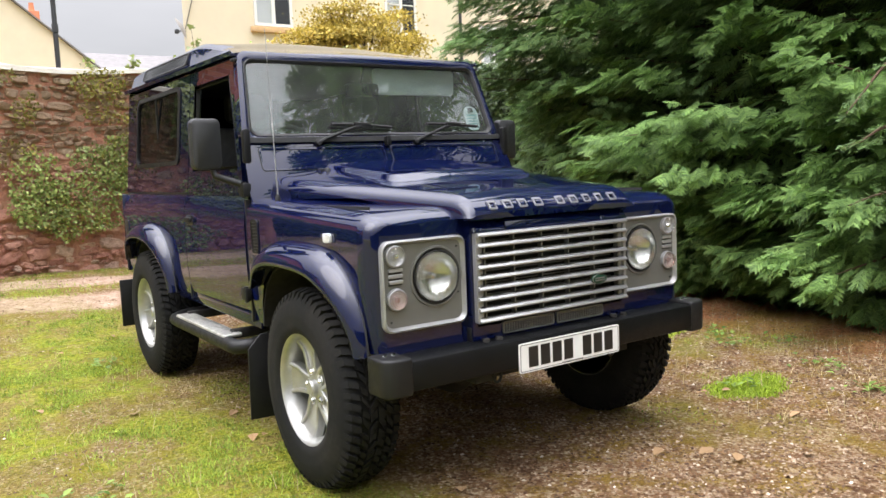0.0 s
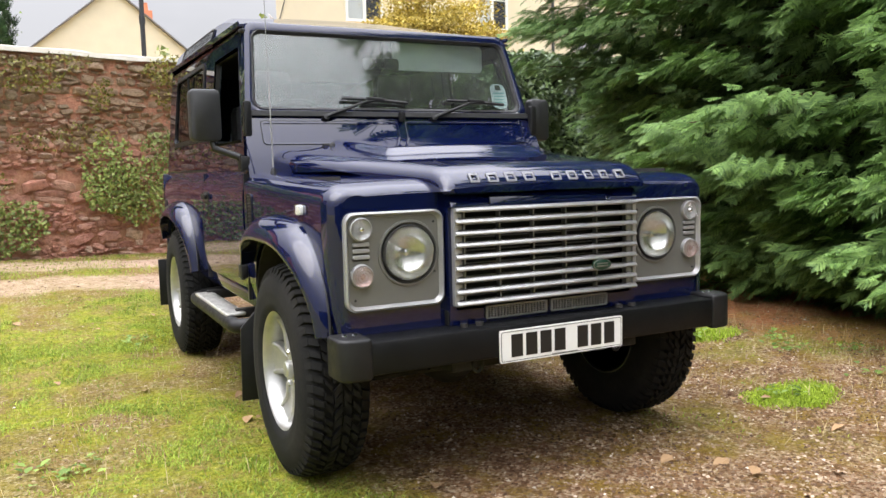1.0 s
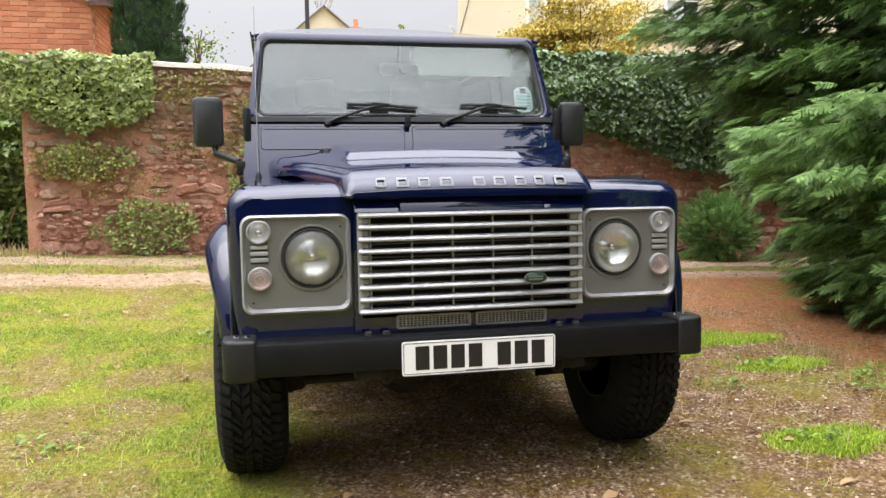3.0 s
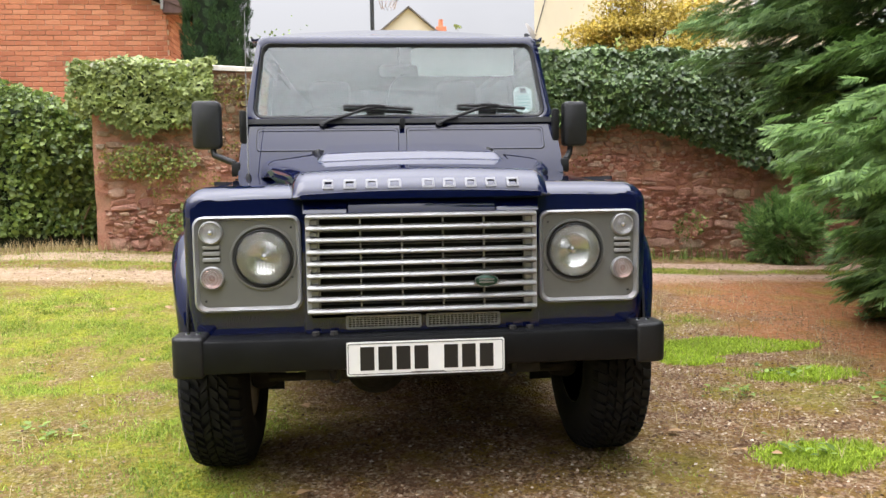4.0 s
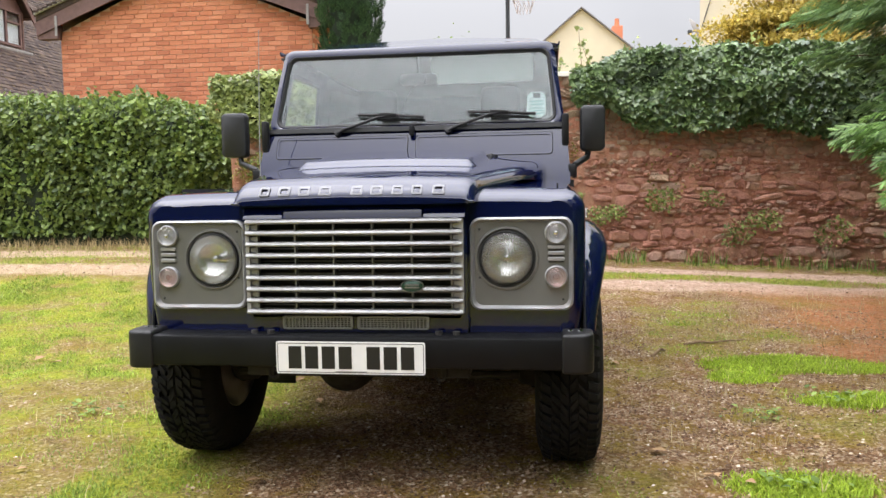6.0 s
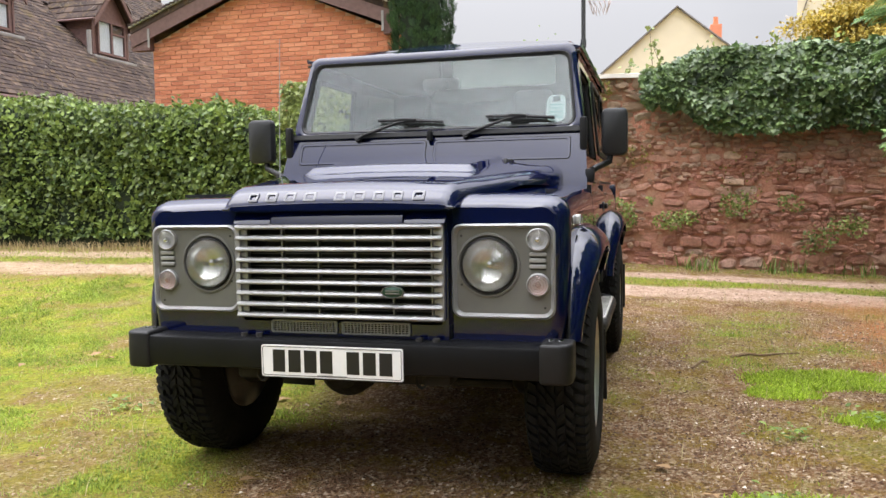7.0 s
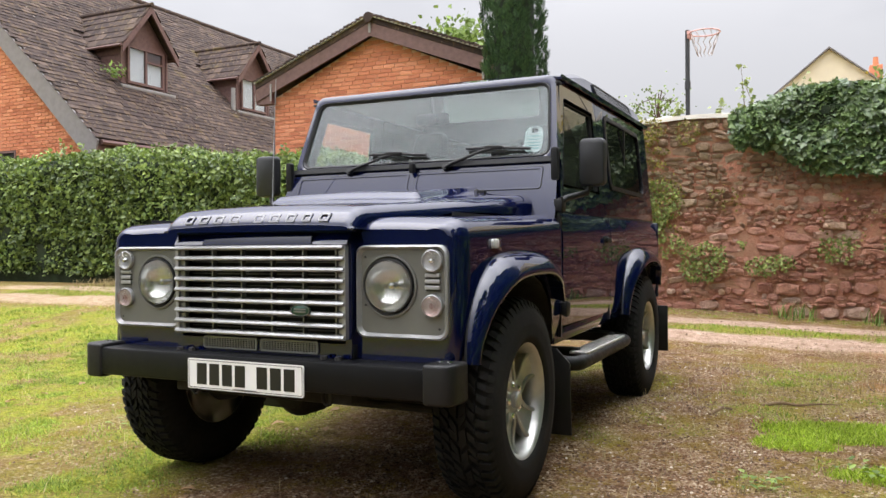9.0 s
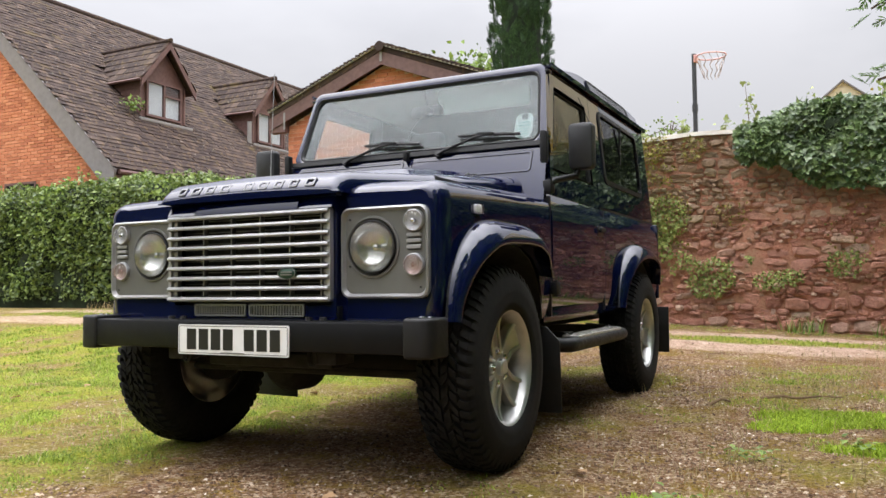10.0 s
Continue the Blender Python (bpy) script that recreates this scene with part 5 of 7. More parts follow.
# ---------------------------------------------------------------- leaves in bulk
def scatter(name, template, mats, scales, mat, parent=None, label="", smooth=False):
    """Many copies of a small template (verts, faces), each turned by a 3x3 matrix and set at a place, joined into one mesh."""
    tv, tf = np.array(template[0], float), template[1]
    rot, pos = mats
    n, m = len(pos), len(tv)
    v = np.einsum("nij,mj->nmi", rot, tv) * np.asarray(scales).reshape(-1, 1, 1) + np.asarray(pos)[:, None, :]
    v = v.reshape(-1, 3)
    sizes = [len(f) for f in tf]
    flat = np.concatenate([np.array(f) for f in tf])
    loops = (flat[None, :] + (np.arange(n) * m)[:, None]).ravel()
    totals = np.tile(sizes, n)
    starts = np.concatenate([[0], np.cumsum(totals)[:-1]])
    me = bpy.data.meshes.new(name)
    me.vertices.add(len(v))
    me.vertices.foreach_set("co", v.astype(np.float32).ravel())
    me.loops.add(len(loops))
    me.loops.foreach_set("vertex_index", loops.astype(np.int32))
    me.polygons.add(len(totals))
    me.polygons.foreach_set("loop_start", starts.astype(np.int32))
    me.polygons.foreach_set("loop_total", totals.astype(np.int32))
    me.update(calc_edges=True)
    me.materials.append(mat)
    if smooth:
        me.polygons.foreach_set("use_smooth", [True] * len(me.polygons))
    ob = new(name, me)
    ob.parent = parent
    if label:
        ob["label"] = label
    return ob


def frames_from(ahead, up_hint, roll=None):
    """Rotation matrices whose y axis runs ahead and whose z axis leans to up_hint."""
    a = np.asarray(ahead, float)
    a = a / np.linalg.norm(a, axis=1, keepdims=True)
    u = np.asarray(up_hint, float)
    x = np.cross(a, u)
    x = x / (np.linalg.norm(x, axis=1, keepdims=True) + 1e-9)
    z = np.cross(x, a)
    return np.stack([x, a, z], axis=2)


# a pointed leaf folded along its rib; y is its length
LEAF = ([(0, 0, 0), (-0.36, 0.38, 0.10), (0, 0.45, 0.0), (0.36, 0.38, 0.10), (-0.20, 0.78, 0.03), (0.20, 0.78, 0.03), (0, 1.0, -0.10)], [(0, 2, 1), (0, 3, 2), (1, 2, 6, 4), (2, 3, 5, 6)])
# a lobed ivy leaf
IVY = ([(0, 0, 0), (-0.45, -0.08, 0.03), (-0.62, 0.32, 0.08), (-0.30, 0.48, 0.05), (0, 1.0, -0.12), (0.30, 0.48, 0.05), (0.62, 0.32, 0.08), (0.45, -0.08, 0.03), (0, 0.42, -0.03)], [(0, 8, 2, 1), (8, 4, 3, 2), (8, 6, 5, 4), (0, 7, 6, 8)])
BLADE = ([(-0.5, 0, 0), (0.5, 0, 0), (0.34, 0.25, 0.55), (-0.34, 0.25, 0.55), (0, 0.75, 1.0)], [(0, 1, 2, 3), (3, 2, 4)])


def hugging(name, spots, normal, size, mat, parent, droop=0.8, jitter=0.7, leaf=IVY, label="", seed=1):
    """Leaves that lie over a surface, tips hanging down."""
    r = np.random.RandomState(seed)
    spots = np.asarray(spots, float)
    n = len(spots)
    nor = np.asarray(normal, float) + r.normal(0, jitter * 0.5, (n, 3))
    ahead = np.tile([0, 0, -droop], (n, 1)) + r.normal(0, jitter, (n, 3)) + 0.35 * np.asarray(normal, float)
    return scatter(name, leaf, (frames_from(ahead, nor), spots), size * r.uniform(0.6, 1.25, n), mat, parent, label)


# ---------------------------------------------------------------- the old stone wall
wall = thing("wall_stone", "old red sandstone rubble wall overgrown with ivy", "wall", kind="structure")
rows = []
for i in range(240):
    x = -3.25 + 12.75 * i / 239
    y, t = wall_y(x), 2.46 + 0.02 * math.sin(x * 2)
    row = []
    for k2 in range(46):
        z = -0.2 + (t + 0.2) * k2 / 45
        lump = 0.022 * fbm(x * 2.2, z * 3.0, 5.0) + 0.013 * noise.noise((x * 9, z * 12, 2.0))
        row.append((x, y + 0.036 - lump, z))
    rows.append(row + [(x, y + 0.48, t), (x, y + 0.48, -0.2)])
part("mortar", loft(rows, closed=True, caps=True), m_mortar, wall)
rows = []
for i in range(60):
    x = -3.27 + 12.7 * i / 59
    y = wall_y(x)
    j = 0.015 * noise.noise((x * 3, 0, 0))
    t = 2.44 + 0.02 * math.sin(x * 2) + 0.03 * noise.noise((x * 1.3, 5, 0))
    rows.append([(x, y - 0.015 + j, t), (x, y - 0.005 + j, t + 0.05), (x, y + 0.2, t + 0.085 + j), (x, y + 0.48, t + 0.03), (x, y + 0.48, t)])
part("coping", loft(rows, closed=True, caps=True), m_coping, wall, "pale rough mortar coping")


def stone_template(seed):
    """A rubble stone of unit size: a bulged front with a broken outline, 38 triangles."""
    r = random.Random(seed)
    n = 10
    ring = []
    for i in range(n):
        a = 2 * math.pi * (i + r.uniform(-0.3, 0.3)) / n
        c, s = math.cos(a), math.sin(a)
        k = 1 / max(abs(c), abs(s)) ** 0.9
        q = r.uniform(0.80, 1.02)
        ring.append((0.5 * c * k * q, 0.5 * s * k * q))
    tilt_x, tilt_z = r.uniform(-0.35, 0.35), r.uniform(-0.35, 0.35)
    v = [(x, 0.0, z) for x, z in ring] + [(x * 0.98, -0.62 - 0.12 * r.random() + tilt_x * x * 0.4 + tilt_z * z * 0.4, z * 0.97) for x, z in ring]
    v += [(x * r.uniform(0.62, 0.86), -0.86 - 0.16 * r.random() + tilt_x * x + tilt_z * z, z * r.uniform(0.62, 0.84)) for x, z in ring] + [(r.uniform(-0.2, 0.2), -1.0, r.uniform(-0.2, 0.2))]
    f = []
    for b in (0, n):
        f += [(b + i, b + (i + 1) % n, b + n + (i + 1) % n, b + n + i) for i in range(n)]
    f += [(2 * n + i, 2 * n + (i + 1) % n, 3 * n) for i in range(n)]
    return v, f


stone_templates = [stone_template(i) for i in range(16)]
stone_meshes = []
for v, f in stone_templates:
    me = bpy.data.meshes.new("stone")
    me.from_pydata(v, [], [tuple(reversed(q)) for q in f])
    me.materials.append(m_stone_a)
    stone_meshes.append(me)
rnd = random.Random(11)
stones = []
z = 0.0
while z < 2.42:
    h = rnd.choice((0.04, 0.05, 0.06, 0.075, 0.09, 0.11, 0.14))
    h = min(h, max(0.04, 2.47 - z))
    x = -3.24 + rnd.uniform(0, 0.12)
    while x < 9.3:
        w = min(max(h * rnd.uniform(0.9, 2.9), 0.07), 0.44)
        sway = 0.10 * noise.noise((x * 0.7, z * 0.8, 3.0)) + 0.04 * noise.noise((x * 2.9, z * 3, 8.0))
        split = rnd.random() < 0.30 and h > 0.09
        for lo_f, hi_f in (((0.0, 0.52), (0.50, 1.0)) if split else ((0.0, 1.0),)):
            hh = h * (hi_f - lo_f) * rnd.uniform(0.86, 1.16)
            stones.append((x + w / 2, min(2.43, z + h * (lo_f + hi_f) / 2 + sway + rnd.uniform(-0.012, 0.012)), w * rnd.uniform(0.90, 1.08), hh, rnd.uniform(0.034, 0.088), rnd.gauss(0, 9), rnd.randrange(16)))
        x += w
    z += h * 0.98
for _ in range(1500):
    w = rnd.uniform(0.025, 0.07)
    stones.append((rnd.uniform(-3.2, 9.2), rnd.uniform(0.05, 2.40), w, w * rnd.uniform(0.4, 0.9), rnd.uniform(0.040, 0.085), rnd.uniform(-40, 40), rnd.randrange(16)))
near = sorted(stones[:-1500], key=lambda s: abs(s[0] - 1.2) * 0.55 + abs(s[1] - 0.95))[:290]
chosen = set(map(id, near))
jv, jf = [], []
for s in stones:
    x, z, w, h, d, turn, kind = s
    m = Matrix.Translation((x, wall_y(x) + 0.070, z)) @ pose(0, 0, 0, 0, turn, 0 if x > 0.3 else 11.3) @ Matrix.Diagonal((w, d, h, 1))
    if id(s) in chosen:
        ob = new("stone", stone_meshes[kind])
        ob.parent, ob.matrix_basis = wall, m
    else:
        b = len(jv)
        v, f = stone_templates[kind]
        jv += [tuple(m @ Vector(p)) for p in v]
        jf += [tuple(b + i for i in reversed(q)) for q in f]
tagged(from_lists("rubble_stones", jv, jf, m_stone_b, wall), kind="stuff")


def wall_patch(n, x, z, rx, rz, seed, depth=0.07):
    r = np.random.RandomState(seed)
    out = []
    while len(out) < n:
        a, b = r.uniform(-1.25, 1.25, 2)
        px, pz = x + a * rx, z + b * rz
        if a * a + b * b + 0.75 * noise.noise((px * 2.6, pz * 2.6, seed)) + 0.35 * noise.noise((px * 7, pz * 7, seed)) < 0.72:
            if pz > 0.2:
                out.append((px, wall_y(px) - 0.045 - r.uniform(0, depth), pz))
    return out


creeper = thing("wall_creeper", "small-leaved creeper in green and yellow patches on the wall", "creeper")
spots = []
for i, (x, z, rx, rz, n) in enumerate(((-1.96, 0.64, 0.62, 0.42, 1300), (-0.86, 1.05, 0.36, 0.34, 520), (-0.42, 1.12, 0.80, 0.60, 2300), (0.05, 1.45, 0.38, 0.35, 700), (0.62, 0.80, 0.34, 0.24, 520), (1.36, 0.74, 0.30, 0.13, 260), (1.96, 0.92, 0.26, 0.14, 230), (3.22, 0.66, 0.22, 0.16, 170), (-2.62, 1.42, 0.50, 0.26, 520), (2.9, 0.5, 0.22, 0.22, 160), (4.0, 0.5, 0.3, 0.2, 150), (2.62, 0.9, 0.16, 0.12, 70), (1.05, 0.98, 0.05, 0.05, 30))):
    spots += wall_patch(n, x, z, rx, rz, 20 + i)
hugging("green_leaves", spots, (0, -1, 0.25), 0.040, m_ivy_lit, creeper, 0.5, 0.8, LEAF, seed=2)
spots = []
for i, (x, z, rx, rz, n) in enumerate(((-1.58, 2.22, 0.42, 0.20, 330), (-0.17, 2.34, 0.34, 0.18, 380), (-0.10, 2.08, 0.34, 0.25, 240), (-0.94, 2.05, 0.20, 0.24, 150), (-2.75, 1.36, 0.55, 0.24, 620), (-0.55, 0.85, 0.45, 0.30, 420), (0.15, 1.58, 0.35, 0.30, 200), (0.45, 2.30, 0.16, 0.18, 130), (-1.3, 1.55, 0.6, 0.16, 200), (0.2, 1.25, 0.24, 0.2, 60), (-1.2, 2.36, 0.3, 0.10, 90), (-2.2, 1.1, 0.5, 0.2, 160), (0.9, 1.5, 0.3, 0.2, 60), (2.3, 1.3, 0.7, 0.3, 60))):
    spots += wall_patch(n, x, z, rx, rz, 60 + i)
hugging("yellow_leaves", spots, (0, -1, 0.25), 0.034, m_ivy_yellow, creeper, 0.5, 0.8, LEAF, seed=3)


def ivy_bank(name, label, x0, x1, low, top, dense, mat, size, seed, depth=0.30):
    """Ivy that hangs over the wall's top and down its face."""
    t = thing(name, label, "ivy")
    r = np.random.RandomState(seed)
    out, nor = [], []
    for _ in range(int(dense * (x1 - x0))):
        x = r.uniform(x0, x1)
        b = low(x) + 0.09 * noise.noise((x * 3.1, seed, 0)) + 0.05 * noise.noise((x * 9, seed, 2))
        tt = top(x) + 0.08 * noise.noise((x * 2.3, seed, 4))
        u = r.uniform(0, 1.35)
        bulk = depth * (0.55 + 0.45 * noise.noise((x * 1.8, u * 2.5, seed)))
        if u < 1:
            z = b + (tt - b) * u
            out.append((x, wall_y(x) - 0.04 - bulk * math.sin(math.pi * min(1, 0.25 + 0.65 * u)) * r.uniform(0.75, 1.05), z))
            nor.append((r.normal(0, 0.25), -1, 0.35))
        else:
            v = (u - 1) / 0.35
            out.append((x, wall_y(x) - 0.1 + v * 0.6, tt + 0.06 * math.sin(v * 3) + r.uniform(-0.04, 0.03)))
            nor.append((r.normal(0, 0.3), -0.3, 1))
    hugging("leaves", out, nor, size, mat, t, 0.8, 0.45, IVY, seed=seed)
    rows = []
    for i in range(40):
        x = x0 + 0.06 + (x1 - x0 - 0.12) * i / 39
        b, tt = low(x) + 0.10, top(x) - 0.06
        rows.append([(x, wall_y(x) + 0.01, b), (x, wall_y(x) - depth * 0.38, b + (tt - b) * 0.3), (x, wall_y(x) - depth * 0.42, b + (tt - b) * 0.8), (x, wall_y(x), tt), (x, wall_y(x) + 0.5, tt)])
    # dark sheet behind the leaves, painted as their shade
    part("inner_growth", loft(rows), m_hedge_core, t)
    return t


ivy_bank("wall_ivy", "dark glossy ivy spilling over the top of the wall", 0.95, 9.3, lambda x: 2.12 - 0.36 * smooth_step(1.0, 2.0, x) - 0.62 * smooth_step(3.2, 5.4, x) - 0.4 * smooth_step(5.4, 6.2, x), lambda x: 2.50 + 0.20 * smooth_step(0.95, 1.8, x), 2500, m_ivy, 0.070, 5)
ivy_bank("wall_ivy", "bright young ivy draped over the broken end of the wall", -3.42, -1.92, lambda x: 1.86 + 0.16 * math.sin(x * 3), lambda x: 2.50, 1700, m_ivy_lit, 0.060, 6, 0.22)
# upright shoots above the ivy
shoots = thing("ivy_shoots", "thin leafy shoots standing up out of the ivy", "ivy")
r = np.random.RandomState(3)
spots = []
for x, top in ((1.08, 3.05), (1.22, 2.86), (1.9, 2.86), (2.4, 2.84), (0.75, 2.62), (3.1, 2.9), (0.2, 2.6), (-0.1, 2.58)):
    pts = [(x + 0.03 * i * math.sin(x * 9), wall_y(x) + 0.1, 2.45 + (top - 2.45) * i / 5) for i in range(6)]
    part("shoot", tube(pts, [0.006, 0.005, 0.005, 0.004, 0.003, 0.002], 5), m_twig, shoots)
    for i in range(22):
        q = pts[r.randint(1, 6)]
        spots.append((q[0] + r.normal(0, 0.035), q[1] + r.normal(0, 0.035), q[2] + r.normal(0, 0.03)))
hugging("leaves", spots, (0, -1, 0.4), 0.055, m_ivy_lit, shoots, 0.4, 0.8, IVY, seed=9)

# ---------------------------------------------------------------- hedge
hedge = thing("hedge", "tall clipped leafy green hedge along the lane", "hedge")


def hedge_top(x):
    return 2.02 + 0.34 * smooth_step(-3.6, -5.0, x) + 0.28 * smooth_step(-6.0, -9.0, x) - 0.10 * smooth_step(-10, -13, x) + 0.06 * noise.noise((x * 1.1, 0, 0))


def hedge_front(x):
    return 6.80 + 0.25 * smooth_step(-4.4, -3.4, x) - 0.1 * smooth_step(-9, -14, x)


r = np.random.RandomState(12)
spots, nor, straggle = [], [], []
for _ in range(42000):
    x = -3.45 - 16 * r.uniform() ** 1.35
    tt, fy = hedge_top(x), hedge_front(x)
    g = ground_z(x, fy)
    u = r.uniform(0, 1.30)
    lump = 0.16 * noise.noise((x * 1.5, u * 2.6, 3.0)) + 0.08 * noise.noise((x * 4.5, u * 7, 8.0))
    if u < 1:
        z = g + 0.16 + (tt - g - 0.16) * u
        y = fy - lump + 0.10 * (1 - u) * (1 - u) + 0.22 * max(0, u - 0.85) / 0.15 * 0.6
        spots.append((x, y + r.uniform(-0.04, 0.07), z + r.normal(0, 0.02)))
        nor.append((0, -1, 0.45))
    else:
        v = (u - 1) / 0.3
        spots.append((x, fy + 0.12 + v * 1.1, tt + lump * 0.8 + r.uniform(-0.05, 0.05)))
        nor.append((0, -0.4, 1))
for _ in range(900):
    z = r.uniform(0.4, 2.0)
    spots.append((-3.45 + 0.10 * noise.noise((z * 3, 1, 1)) + r.uniform(-0.05, 0.06), 7.0 + r.uniform(0, 0.6), z))
    nor.append((1, -0.4, 0.3))
hugging("leaves", spots, nor, 0.078, m_hedge, hedge, 0.35, 0.75, LEAF, seed=13)
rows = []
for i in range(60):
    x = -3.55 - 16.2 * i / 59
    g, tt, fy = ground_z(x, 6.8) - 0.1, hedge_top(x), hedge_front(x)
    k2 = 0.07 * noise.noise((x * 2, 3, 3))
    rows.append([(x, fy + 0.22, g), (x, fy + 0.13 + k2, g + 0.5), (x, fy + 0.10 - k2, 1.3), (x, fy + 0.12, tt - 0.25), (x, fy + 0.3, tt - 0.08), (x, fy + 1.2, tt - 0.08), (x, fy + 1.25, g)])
# solid dark body whose colour is the shade within the hedge
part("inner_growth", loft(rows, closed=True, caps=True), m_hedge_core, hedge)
# stems and stray shoots
for i in range(26):
    x = -3.6 - 0.42 * i + r.uniform(-0.1, 0.1)
    g = ground_z(x, 6.9)
    part("stem", tube([(x, 6.98 + 0.1 * r.uniform(), g - 0.05), (x + r.normal(0, 0.05), 6.98, g + 0.25), (x + r.normal(0, 0.1), 7.02, g + 0.6)], [0.014, 0.011, 0.008], 5), m_twig, hedge)
for i in range(40):
    x = -3.6 - 9 * r.uniform()
    tt = hedge_top(x)
    y = hedge_front(x) + r.uniform(0.1, 0.5)
    a = (x, y, tt - 0.05)
    b = (x + r.normal(0, 0.05), y, tt + r.uniform(0.05, 0.2))
    part("shoot", tube([a, b], [0.004, 0.002], 4), m_twig, hedge)
    straggle += [(a[0] + (b[0] - a[0]) * q + r.normal(0, 0.025), y + r.normal(0, 0.025), a[2] + (b[2] - a[2]) * q) for q in r.uniform(0.3, 1.1, 9)]
hugging("shoot_leaves", straggle, (0, -0.6, 0.8), 0.065, m_hedge, hedge, 0.1, 0.8, LEAF, seed=15)


# ---------------------------------------------------------------- houses
def brickwork(parent, spans, y, thick_in=0.05, parts_left=290, key=None):
    """Stretcher bricks on a wall that faces -y. spans(z) gives the x ranges of a course. The nearest are parts, the rest one mesh."""
    L, H, J = 0.215, 0.065, 0.010
    proto = bmesh.new()
    box(-L / 2, L / 2, -0.003, 0.03, -H / 2, H / 2, 0.003, 1, proto)
    me = mesh_of("brick", proto, m_brick_a)
    bricks = []
    n = 0
    z = spans["z0"]
    while z < spans["z1"]:
        for x0, x1 in spans["at"](z):
            x = x0 + (0.0 if n % 2 else -(L + J) / 2)
            while x < x1 - 0.02:
                a, b = max(x, x0), min(x + L, x1)
                if b - a > 0.03:
                    bricks.append(((a + b) / 2, z + H / 2, (b - a) / L))
                x += L + J
        z += H + J
        n += 1
    order = sorted(range(len(bricks)), key=lambda i: key(bricks[i]))[:parts_left]
    chosen, jv, jf = set(order), [], []
    for i, (x, zz, s) in enumerate(bricks):
        if i in chosen:
            ob = new("brick", me)
            ob.parent = parent
            ob.matrix_basis = Matrix.Translation((x, y, zz)) @ Matrix.Diagonal((s, 1, 1, 1))
        else:
            b = len(jv)
            hx = L * s / 2
            jv += [(x + sx * hx, y + dy, zz + sz * H / 2) for dy in (-0.003, 0.02) for sx, sz in ((-1, -1), (1, -1), (1, 1), (-1, 1))]
            jf += [(b, b + 1, b + 2, b + 3), (b + 1, b, b + 4, b + 5), (b + 2, b + 1, b + 5, b + 6), (b + 3, b + 2, b + 6, b + 7), (b, b + 3, b + 7, b + 4)]
    if jv:
        tagged(from_lists("brickwork", jv, jf, m_brick_b, parent), kind="stuff")


def tiled_slope(parent, origin, along, up, length, height, tw, th, keep, name="roof_tile", parts=290):
    """Lapped tiles on a slope: along is the eaves' way, up the way up the slope; keep(u, v) tells where tiles lie."""
    a, u = Vector(along).normalized(), Vector(up).normalized()
    nrm = a.cross(u).normalized()
    if nrm.z < 0:
        nrm = -nrm
    rr = random.Random(5)
    rot = Matrix((a, u, nrm)).transposed().to_4x4()
    bmp = box(-tw * 0.49, tw * 0.49, 0, th * 1.15, 0, 0.022)
    me = mesh_of(name, bmp, m_tile_a)
    cells = []
    for j in range(int(height / th)):
        for i in range(int(length / tw) + 1):
            s, t = (i + (0.5 if j % 2 else 0.0)) * tw, j * th
            if keep(s, t):
                cells.append((s, t))
    pick = set(sorted(range(len(cells)), key=lambda c: abs(cells[c][0] - length * 0.2) + abs(cells[c][1] - height * 0.25))[:parts])
    jv, jf = [], []
    for c, (s, t) in enumerate(cells):
        m = Matrix.Translation(Vector(origin) + a * s + u * t + nrm * (0.016 + rr.uniform(0, 0.012))) @ rot @ pose(0, 0, 0, -4.0 + rr.uniform(-0.8, 0.8), 0, rr.uniform(-0.7, 0.7))
        if c in pick:
            ob = new(name, me)
            ob.parent, ob.matrix_basis = parent, m
        else:
            b = len(jv)
            w = tw * 0.49
            jv += [tuple(m @ Vector(p)) for p in ((-w, 0, 0), (w, 0, 0), (w, 0, 0.022), (-w, 0, 0.022), (w, th * 1.15, 0.022), (-w, th * 1.15, 0.022))]
            jf += [(b, b + 1, b + 2, b + 3), (b + 3, b + 2, b + 4, b + 5)]
    if jv:
        tagged(from_lists("roof_tiles", jv, jf, m_tile_b, parent), kind="stuff")


# brick garage with a shallow gable
garage = thing("brick_garage", "orange brick gable-ended building with brown barge boards", "house")
GX0, GX1, GY, GA, GE = -7.40, -3.08, 9.30, 4.90, 3.86
part("wall", prism([(GX0, -0.1), (GX1, -0.1), (GX1, 3.78), ((GX0 + GX1) / 2, 4.70), (GX0, 3.78)], "y", GY + 0.008, 15.0), m_joint, garage, smooth=False)
xm = (GX0 + GX1) / 2


def garage_span(z):
    if z < 3.72:
        return [(GX0, GX1)]
    k2 = (z - 3.72) / 0.92
    w = (GX1 - GX0) / 2 * (1 - k2)
    return [(xm - w, xm + w)] if w > 0.1 else []


